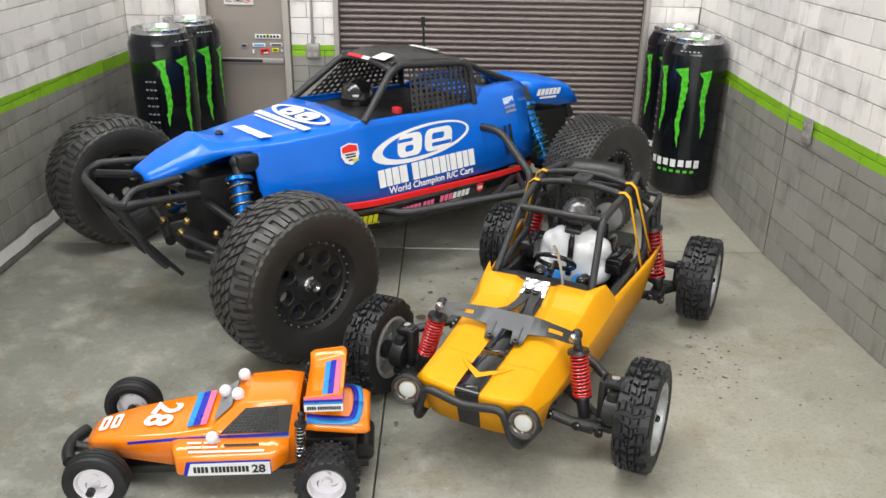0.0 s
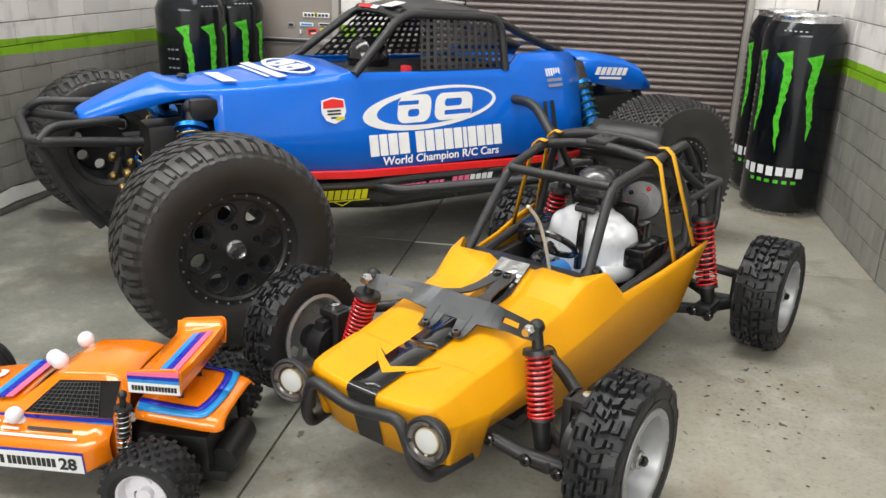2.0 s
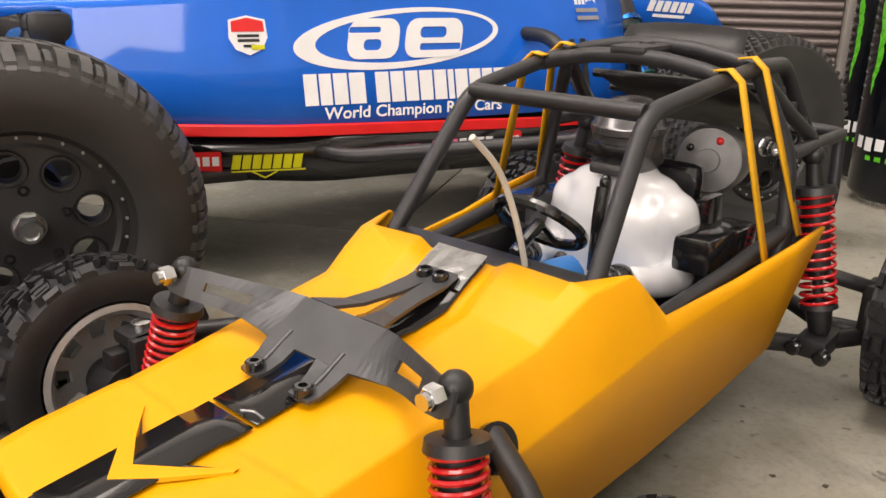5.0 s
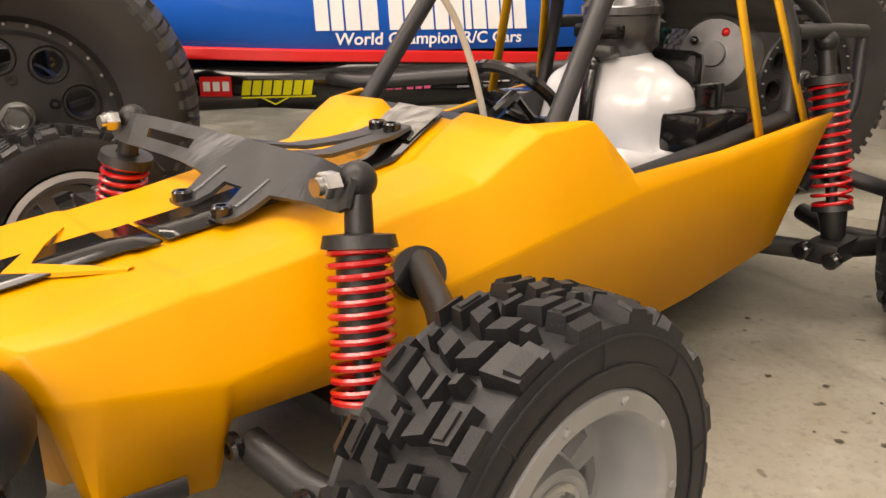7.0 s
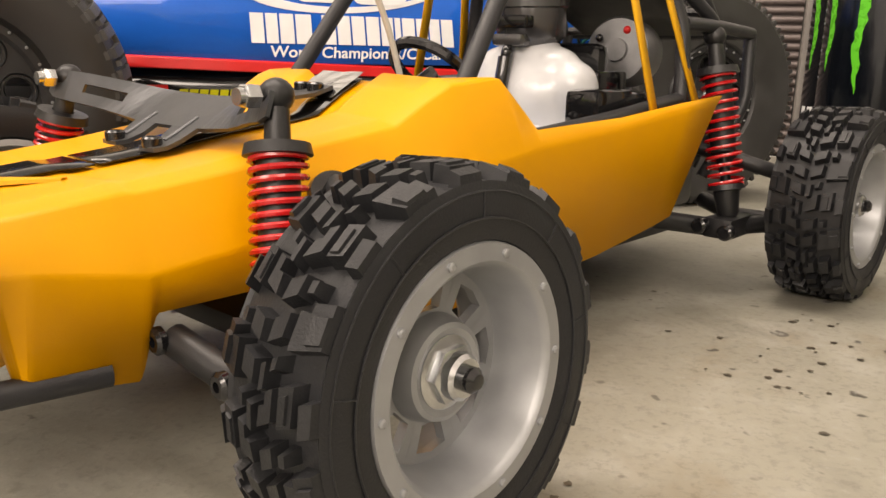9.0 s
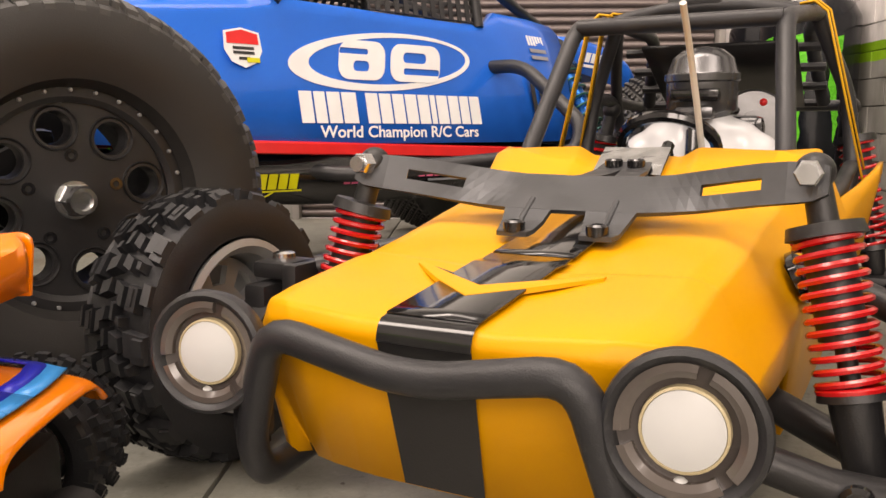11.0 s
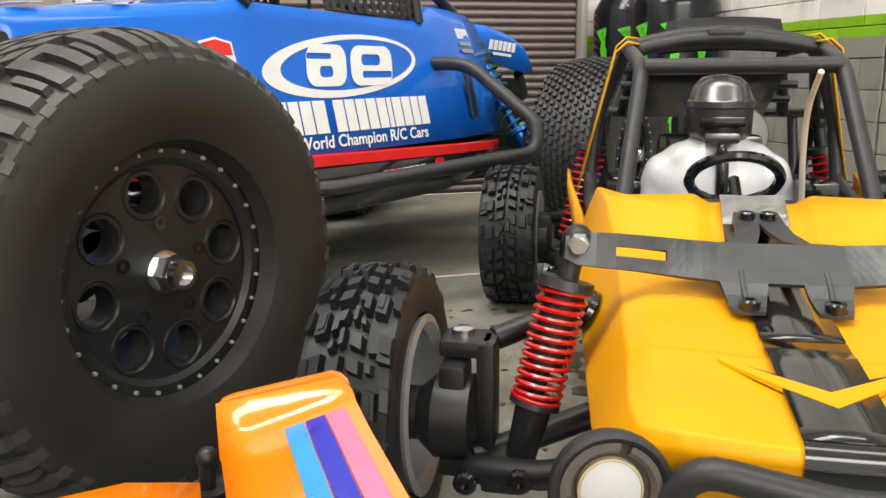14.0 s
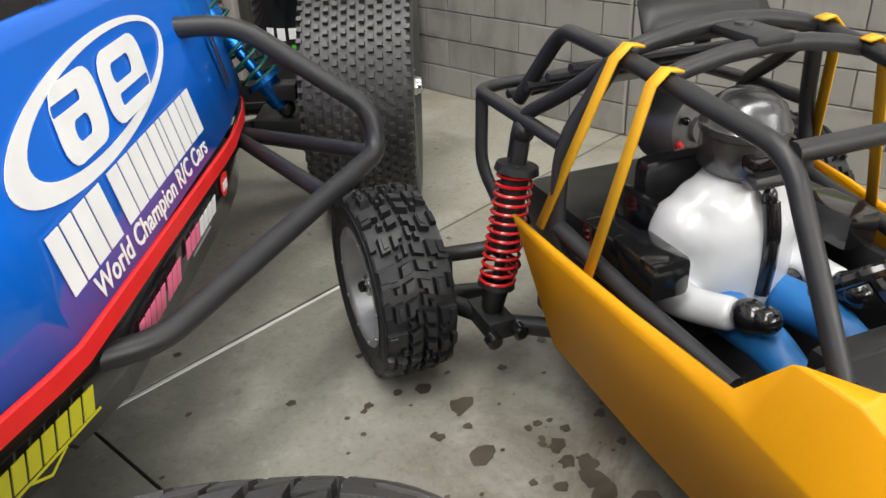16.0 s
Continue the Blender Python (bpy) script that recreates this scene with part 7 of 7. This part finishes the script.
for s in (1, -1):
    for k, c in ((0, SKY), (1, NAVY)):
        line = lambda d: [(x + d * fx, kk - d * fk) for x, kk, fx, fk in ((0.0092, 0.97, 0, 45), (0.0, 0.97, 0, 45), (-0.0080, 0.965, 0, 45), (-0.0145, 0.95, 0.30, 44), (-0.0178, 0.90, 0.75, 42), (-0.0193, 0.80, 1.0, 30), (-0.0204, 0.50, 1.0, 12), (-0.0208, 0.25, 1.0, 5), (-0.0209, 0.0, 1.0, 0))]
        lo, hi = line(0.0006 + 0.0027 * k), line(0.0006 + 0.0027 * k + 0.00265)
        skin("cowl_stripe", [cowl_at(x, s * kk) for x, kk in lo] + [cowl_at(x, s * kk) for x, kk in hi[::-1]], c, deck, True)
    # waist stripes, side name plate
    skin("waist_stripe", [(0.1035, s * 0.0173, 0.0272), (0.0770, s * 0.0199, 0.0308), (0.0185, s * 0.0211, 0.0333), (0.0185, s * 0.0210, 0.0350), (0.0770, s * 0.0197, 0.0325), (0.1035, s * 0.0172, 0.0287)], NAVY, osh)
    skin("waist_stripe", [(0.0770, s * 0.0201, 0.0292), (0.0185, s * 0.0213, 0.0317), (0.0185, s * 0.0211, 0.0332), (0.0770, s * 0.0199, 0.0307)], SKY, osh)
    pm = axes((0.0718 if s > 0 else 0.0277, s * 0.0283, 0.0148), (-s, 0, 0), (0, s * 0.05, 1))
    bm = bmesh.new()
    prism(bm, [(-0.0016, -0.0003), (0.0441, -0.0004), (0.0439, 0.0090), (0.0008, 0.0088)], pm, 0.0002)
    part("plate_border", bm, NAVY, osh, smooth=False)
    bm = bmesh.new()
    prism(bm, [(0.0004, -0.0001), (0.0437, -0.0002), (0.0435, 0.0079), (0.0028, 0.0076)], pm, 0.0004)
    plate_ = part("name_plate", bm, WHITE, osh, "white side name plate", smooth=False)
    for i in range(14):
        bm = bmesh.new()
        xx = 0.0040 + i * 0.0020 + (0.0010 if i > 3 else 0)
        prism(bm, [(xx, 0.0018), (xx + 0.0015, 0.0018), (xx + 0.0015, 0.0056), (xx, 0.0056)], pm @ Matrix.Translation((0, 0, 0.0004)), 0.0002)
        part("name_bar", bm, PRINT, plate_, smooth=False)
    lettering("side_number", "28", pm @ Matrix.Translation((0.0340, 0.0014, 0.0007)), 0.0072, PRINT, plate_, 1.0, 0, 0.0002)
    pm = axes((0.0710 if s > 0 else 0.0300, s * 0.0276, 0.0268), (-s, 0, 0), (0, -s * 0.77, 0.64))
    for x0, x1, z0, z1, c in ((0.0, 0.0072, 0.0036, 0.0046, WHITE), (0.0, 0.0072, 0.0060, 0.0070, WHITE), (0.0086, 0.0158, 0.0036, 0.0046, WHITE), (0.0086, 0.0158, 0.0060, 0.0070, WHITE), (0.0010, 0.0400, 0.0012, 0.0022, WHITE), (0.0190, 0.0370, 0.0042, 0.0055, PRINT)):
        bm = bmesh.new()
        prism(bm, [(x0, z0), (x1, z0), (x1, z1), (x0, z1)], pm, 0.0003)
        part("pod_bar", bm, c, osh, smooth=False)
    # side window
    skin("side_window", [(0.0545, s * 0.0210, 0.0349), (0.0185, s * 0.0213, 0.0354), (0.0160, s * 0.0165, 0.0493), (0.0405, s * 0.0166, 0.0478)], GLOSSBLACK, osh)
    c00, c10, c11, c01 = (Vector(q) for q in ((0.0520, s * 0.0213, 0.0356), (0.0240, s * 0.0215, 0.0360), (0.0240, s * 0.0171, 0.0484), (0.0415, s * 0.0172, 0.0468)))
    nbm = bmesh.new()
    for i in range(13):
        tube(nbm, [c00.lerp(c10, i / 12), c01.lerp(c11, i / 12)], 0.00014, 4)
    for j in range(9):
        tube(nbm, [c00.lerp(c01, j / 8), c10.lerp(c11, j / 8)], 0.00014, 4)
    part("window_mesh", nbm, GUNMETAL, osh, "dark grey wire mesh")
skin("windscreen", [(0.0578, -0.0152, 0.0394), (0.0578, 0.0152, 0.0394), (0.0484, 0.0124, 0.0472), (0.0484, -0.0124, 0.0472)], GREY_DECAL, osh)
# nose print: number and slanted bars
lettering("nose_number", "28", axes((0.0925, -0.0120, 0.0338), (0.25, 0.968, -0.032), (-0.953, 0.25, 0.122)), 0.0215, WHITE, osh, 1.0, 0, 0.0006)
for k, c in enumerate((SKY, NAVY, PINK)):
    bm = bmesh.new()
    prism(bm, [(-0.0160, k * 0.0036), (0.0160, k * 0.0036), (0.0160, 0.0034 + k * 0.0036), (-0.0160, 0.0034 + k * 0.0036)], axes((0.0722, 0, 0.0366), (0, 1, 0), (-1, 0, 0.145)), 0.0003)
    part("nose_band", bm, c, osh, smooth=False)
for i in range(2):
    bm = bmesh.new()
    prism(bm, rounded(-0.0050, 0.0000 + i * 0.0052, 0.0050, 0.0040 + i * 0.0052, 0.0012), axes((0.1220, 0, 0.0284), (0, 1, 0), (-1, 0, 0.20)) @ Matrix.Diagonal((1.25, 1.25, 1, 1)), 0.0003, [rounded(-0.003, 0.0013 + i * 0.0052, 0.003, 0.0026 + i * 0.0052, 0.0005)])
    part("nose_shape", bm, WHITE, osh, smooth=False)
# wing: a tilted tray with a closed back and two end plates
floor_z = lambda x: 0.0524 + (0.0095 - x) * 0.235
bm = bmesh.new()
xs = (0.0095, 0.0050, 0.0000, -0.0050, -0.0088, -0.0104, -0.0108)
top = [[(x, 0, floor_z(x)), (x, 0.0100, floor_z(x)), (x, 0.0185, floor_z(x) + 0.0001), (x, 0.0210, floor_z(x) + 0.0012), (x, 0.0224, 0.0578 + (0.0095 - x) * 0.10 if x > -0.009 else 0.0588)] for x in xs[:5]]
top.append([(-0.0104, 0, floor_z(-0.0104) - 0.0006), (-0.0104, 0.0100, floor_z(-0.0104) - 0.0006), (-0.0104, 0.0185, floor_z(-0.0104)), (-0.0104, 0.0210, floor_z(-0.0104) + 0.0008), (-0.0104, 0.0224, 0.0580)])
top.append([(-0.0109, 0, 0.0545), (-0.0109, 0.0100, 0.0545), (-0.0109, 0.0185, 0.0546), (-0.0109, 0.0212, 0.0548), (-0.0109, 0.0223, 0.0552)])
top.append([(-0.0107, 0, 0.0498), (-0.0107, 0.0100, 0.0498), (-0.0107, 0.0185, 0.0498), (-0.0107, 0.0212, 0.0498), (-0.0107, 0.0222, 0.0498)])
loft(bm, top)
wing = solid(part("rear_wing", bm, ORANGE, ob_, "orange rear wing with pink and blue stripes", sharp=60), 0.0008)
for s in (1, -1):
    bm = bmesh.new()
    flare = 0.0 if s > 0 else -0.0030
    prism(bm, [(-0.0095, 0.0489), (0.0108, 0.0490), (0.0108, 0.0570), (0.0104, 0.0583), (0.0096, 0.0591), (0.0082, 0.0595), (-0.0066, 0.0580), (-0.0082, 0.0576), (-0.0091, 0.0568), (-0.0095, 0.0556)], axes((0, s * 0.0222, 0), (-1, 0, 0), (0, 0, 1)), 0.0008 * (1 if s > 0 else -1))
    for v in bm.verts:
        v.co.y += flare * max(0.0, v.co.z - 0.0520) / 0.008
    ep = part("end_plate", bm, ORANGE, wing)
    if s < 0:
        continue
    sm = axes((0.0095, 0.0222 + 0.0010, 0), (-1, 0, 0), (0, 0, 1))
    for z0, z1, dz, c in ((0.0491, 0.0534, 0.0001, WHITE), (0.0534, 0.0547, 0.0003, SKY), (0.0547, 0.0561, 0.0005, NAVY), (0.0561, 0.0573, 0.0014, PINK)):
        bm = bmesh.new()
        prism(bm, [(0.0001, z0), (0.0201, z0 + (0.0001 if c is WHITE else 0.0003)), (0.0201, z1 + dz), (0.0001, z1)], sm, 0.0003)
        part("plate_stripe", bm, c, ep, smooth=False)
    for i in range(14):
        bm = bmesh.new()
        xx = 0.0016 + i * 0.00122 + (0.0006 if i > 3 else 0)
        prism(bm, [(xx, 0.0503), (xx + 0.00095, 0.0503), (xx + 0.00095, 0.0523), (xx, 0.0523)], sm @ Matrix.Translation((0, 0, 0.0003)), 0.0002)
        part("name_bar", bm, PRINT, ep, smooth=False)
for k, c in enumerate((SKY, NAVY, PINK)):
    a, b = 0.0005 - k * 0.0030, 0.0005 - k * 0.0030 - 0.0028
    zz = lambda q: floor_z(q) + 0.0004
    skin("wing_stripe", [(a, 0.0195, zz(a)), (a, 0.0, zz(a)), (a, -0.0165, zz(a)), (b, -0.0165, zz(b)), (b, 0.0, zz(b)), (b, 0.0195, zz(b))], c, wing)
bm = bmesh.new()
for s in (1, -1):
    tube(bm, [(-0.004, s * 0.0090, 0.0390), (-0.0025, s * 0.0090, 0.0543)], 0.0012, 8)
part("wing_mount", bm, BLACK, wing)
# chassis, bumper, axles
bm = bmesh.new()
box(bm, (0.052, 0, 0.0090), (0.150, 0.030, 0.005), bev=0.0012)
box(bm, (0.000, 0, 0.0190), (0.034, 0.034, 0.018), bev=0.003)
box(bm, (0.117, 0, 0.0150), (0.020, 0.020, 0.008), bev=0.002)
part("chassis", bm, BLACK, ob_)
bm = bmesh.new()
tube(bm, [(0.1360, -0.0145, 0.0150), (0.1400, -0.006, 0.0155), (0.1400, 0.006, 0.0155), (0.1360, 0.0145, 0.0150)], 0.0036, 12, 0.004)
tube(bm, [(0.128, 0, 0.013), (0.140, 0, 0.0150)], 0.0030, 10)
part("front_bumper", bm, BLACK, ob_)
bm = bmesh.new()
tube(bm, [(-0.002, -0.034, 0.0170), (-0.002, 0.034, 0.0170)], 0.0040, 12)
tube(bm, [(-0.020, -0.012, 0.014), (-0.020, 0.012, 0.014)], 0.0060, 12)
part("rear_axle", bm, BLACK, ob_)
bm = bmesh.new()
tube(bm, [(0.1165, -0.034, 0.0160), (0.1165, 0.034, 0.0160)], 0.0024, 10)
tube(bm, [(0.1080, -0.030, 0.0140), (0.1165, -0.032, 0.0160)], 0.0018, 8)
tube(bm, [(0.1080, 0.030, 0.0140), (0.1165, 0.032, 0.0160)], 0.0018, 8)
part("front_axle", bm, BLACK, ob_)
for s in (1, -1):
    damper(ob_, (0.0112, s * 0.0248, 0.0485), (0.0130, s * 0.0255, 0.0190), 0.0028, STEEL, BLACK, BLACK, 9, 0.0003)
    bm = bmesh.new()
    revolve(bm, [(0, 0), (0, 0.0022), (0.0030, 0.0022), (0.0030, 0)], (0.1165, s * 0.0395, 0.0160), (0, s, 0), 8)
    part("axle_nut", bm, BLACK, ob_)
for c in ((0.0450, -0.0112, 0.0512), (0.0457, 0.0074, 0.0508), (0.0545, -0.0030, 0.0462), (0.0580, 0.0222, 0.0338)):
    bm = bmesh.new()
    bmesh.ops.create_uvsphere(bm, u_segments=16, v_segments=12, radius=0.0034, matrix=Matrix.Translation(c))
    tube(bm, [Vector(c), Vector(c) + Vector((-0.003, -0.002 if c[1] > 0.02 else 0, -0.004))], 0.0018, 8)
    part("lamp_ball", bm, WHITE_PLASTIC, ob_, "white ball-shaped lamp")


def small_wheel(R, w, rim, front):
    bm = bmesh.new()
    h = w / 2
    if front:
        prof = [(-h * 0.8, rim), (-h, rim + (R - rim) * 0.5), (-h * 0.9, R * 0.955), (-h * 0.62, R * 0.985), (-h * 0.55, R * 0.945), (-h * 0.42, R * 0.945), (-h * 0.36, R), (-h * 0.10, R), (-h * 0.06, R * 0.955), (h * 0.06, R * 0.955),
                (h * 0.10, R), (h * 0.36, R), (h * 0.42, R * 0.945), (h * 0.55, R * 0.945), (h * 0.62, R * 0.985), (h * 0.9, R * 0.955), (h, rim + (R - rim) * 0.5), (h * 0.8, rim)]
        revolve(bm, prof, (0, 0, 0), (0, 1, 0), 48)
    else:
        carcass(bm, R - 0.0016, w, rim, 1.0, 48)
        tb = bmesh.new()
        n = 22
        for i in range(n):
            for j in range(6):
                y = (-0.44 + 0.88 * j / 5) * w
                drop = 0.0010 if j in (0, 5) else 0
                lug(tb, R - 0.0022 - drop, R - drop, 2 * math.pi * (i + 0.5 * (j % 2)) / n, 0.125, y - 0.0011, y + 0.0011, 0, 0.75)
    tyre = part("tyre", bm, RUBBER, None, "ribbed black tyre" if front else "spiked black tyre", sharp=30)
    bm = bmesh.new()
    revolve(bm, [(-h * 0.7, rim * 0.9), (h * 0.2, rim * 0.86), (h * 0.7, rim * 0.92), (h * 0.86, rim * 1.02), (h * 0.90, rim * 1.0), (h * 0.82, rim * 0.93), (h * 0.4, rim * 0.88)], (0, 0, 0), (0, 1, 0), 40)
    holes = []
    for k in range(3):
        a = k * 2.094
        holes.append([(rim * r * math.cos(a + t), rim * r * math.sin(a + t)) for r, t in ((0.38, 0.0), (0.48, 0.25), (0.55, 0.55), (0.66, 0.85), (0.60, 0.40), (0.50, 0.05))])
    prism(bm, circle(0, 0, rim * 0.90, 40), axes((0, h * 0.25, 0), (1, 0, 0), (0, 0, -1)), 0.0010, holes)
    revolve(bm, [(h * 0.3, rim * 0.28), (h * 0.62, rim * 0.24), (h * 0.62, 0)], (0, 0, 0), (0, 1, 0), 20)
    return [part("wheel", bm, WHITE_PLASTIC, None, "white plastic dish wheel", sharp=30), tyre] + ([] if front else [part("tread", tb, RUBBER, None, sharp=30)])


for front in (True, False):
    R, w, rim, x, y = (0.0165, 0.0110, 0.0098, 0.1165, 0.0345) if front else (0.0172, 0.0185, 0.0098, -0.0020, 0.0355)
    kit = small_wheel(R, w, rim, front)
    data = [(o.name.split(".")[0], o.data) for o in kit]
    for o in kit:
        bpy.data.objects.remove(o)
    for s in (1, -1):
        wh = place(ob_, data[0][0], data[0][1], pose(x, s * y - (0.003 if front else 0), R, 0, 0, 0 if s > 0 else 180), "white plastic dish wheel")
        for nme, me in data[1:]:
            place(wh, nme, me)

# ---- pieces of floor and walls ----
def slab(x0, x1, y0, y1):
    bm = bmesh.new()
    box(bm, ((x0 + x1) / 2, (y0 + y1) / 2, -0.002), (x1 - x0, y1 - y0, 0.004), bev=0.0006)
    return part("floor_slab", bm, CONCRETE, floor)


JX, JY, G = 0.049, 0.845, 0.0005
for x0, x1 in ((-0.30, JX - G), (JX + G, 0.470)):
    for y0, y1 in ((FRONT, 0.12), (0.12 + 2 * G, JY - G), (JY + G, 1.135)):
        slab(x0, x1, y0, y1)

random.seed(11)
LONG, GAP = 0.0385, 0.0006


def block_mesh(length):
    bm = bmesh.new()
    box(bm, (0, 0, 0), (length - GAP, 0.004, COURSE - GAP), bev=0.0005)
    me = bpy.data.meshes.new("block")
    for f in bm.faces:
        f.smooth = False
    bm.to_mesh(me)
    bm.free()
    me.materials.append(WALL)
    return me


BLOCKS = {}


def blocks(wall, along, fixed, a0, a1, face, z0=0.0):
    """Courses of blocks on a wall, in running bond, between a0 and a1."""
    rows = int((TOP - z0) / COURSE)
    for r in range(rows):
        a = a0 - (LONG / 2 if r % 2 else 0)
        while a < a1 - 0.002:
            s, e = max(a, a0), min(a + LONG, a1)
            a += LONG
            if e - s < 0.004:
                continue
            key = round(e - s, 4)
            if key not in BLOCKS:
                BLOCKS[key] = block_mesh(key)
            ob = new("block", BLOCKS[key])
            ob.parent = wall
            dep = random.uniform(-0.0004, 0.0003)
            z = z0 + (r + 0.5) * COURSE
            if along == "x":
                ob.matrix_basis = pose((s + e) / 2, fixed + dep * face, z)
            else:
                near = face < 0 and (s + e) / 2 < SEAM
                x = splayed((s + e) / 2) + fixed - WX if near else fixed
                ob.matrix_basis = pose(x + dep * face, (s + e) / 2, z, 0, 0, 93.8 if near else 90)


def plain(wall, y0, y1, x, turn=0.0):
    bm = bmesh.new()
    box(bm, (0, 0, TOP / 2), (0.004, y1 - y0, TOP), pose(x, (y0 + y1) / 2, 0, 0, 0, turn))
    part("painted_panel", bm, WALL, wall)


blocks(wall_east, "y", WX + 0.002, SEAM, BY, -1)
blocks(wall_east, "y", WX + 0.002, 0.495, SEAM - 0.0005, -1)
blocks(wall_west, "y", LX - 0.002, 0.58, BY, 1)
plain(wall_east, FRONT, 0.4945, splayed((FRONT + 0.4945) / 2) + 0.002, 3.8)
plain(wall_west, FRONT, 0.5795, LX - 0.002)
blocks(wall_north, "x", BY + 0.002, LX, DOOR_L - 0.0085, -1)
blocks(wall_north, "x", BY + 0.002, DOOR_R + 0.0085, SH_L - 0.0065, -1)
blocks(wall_north, "x", BY + 0.002, SH_R + 0.0075, WX, -1)

# oil spots on the concrete
rnd = random.Random(21)
bm = bmesh.new()


def spot(x, y, r):
    n = 11
    vs = [bm.verts.new((x + r * rnd.uniform(0.60, 1.25) * math.cos(2 * math.pi * k / n) * 1.15, y + r * rnd.uniform(0.6, 1.2) * math.sin(2 * math.pi * k / n), 0.0003 + 0.00004 * rnd.random())) for k in range(n)]
    bm.faces.new(vs)


for cx, cy, sx, sy, num, r0, r1 in ((0.115, 0.705, 0.035, 0.050, 90, 0.0003, 0.0015), (0.140, 0.690, 0.030, 0.045, 30, 0.0006, 0.0026), (0.265, 0.655, 0.022, 0.030, 34, 0.0004, 0.0011), (0.085, 0.770, 0.030, 0.040, 12, 0.0006, 0.0018), (0.30, 0.58, 0.05, 0.08, 10, 0.0004, 0.0010)):
    for _ in range(num):
        spot(rnd.gauss(cx, sx), rnd.gauss(cy, sy), rnd.uniform(r0, r1))
for x, y, r in ((0.1321, 0.7556, 0.0042), (0.1303, 0.7711, 0.0028), (0.1182, 0.7360, 0.0040), (0.1358, 0.7213, 0.0030), (0.1351, 0.7103, 0.0036), (0.1278, 0.7004, 0.0046), (0.1329, 0.6896, 0.0056), (0.1243, 0.6759, 0.0050), (0.1312, 0.7055, 0.0045), (0.1106, 0.6739, 0.0034), (0.0684, 0.7079, 0.0040), (0.1400, 0.6700, 0.0060)):
    spot(x, y, r)
oil = tagged(part("oil_spots", bm, STAIN), "small dark oil spots splashed over the concrete", "oil spots", kind="stuff")
# painted highlight: thin pale strip where the joint's edge catches the light
bm = bmesh.new()
box(bm, (0.125, JY - 0.0022, 0.00012), (0.15, 0.0014, 0.0005))
tagged(part("joint_edge", bm, PAPER), "pale strip for the highlight along the floor joint's edge", "trim", kind="structure")
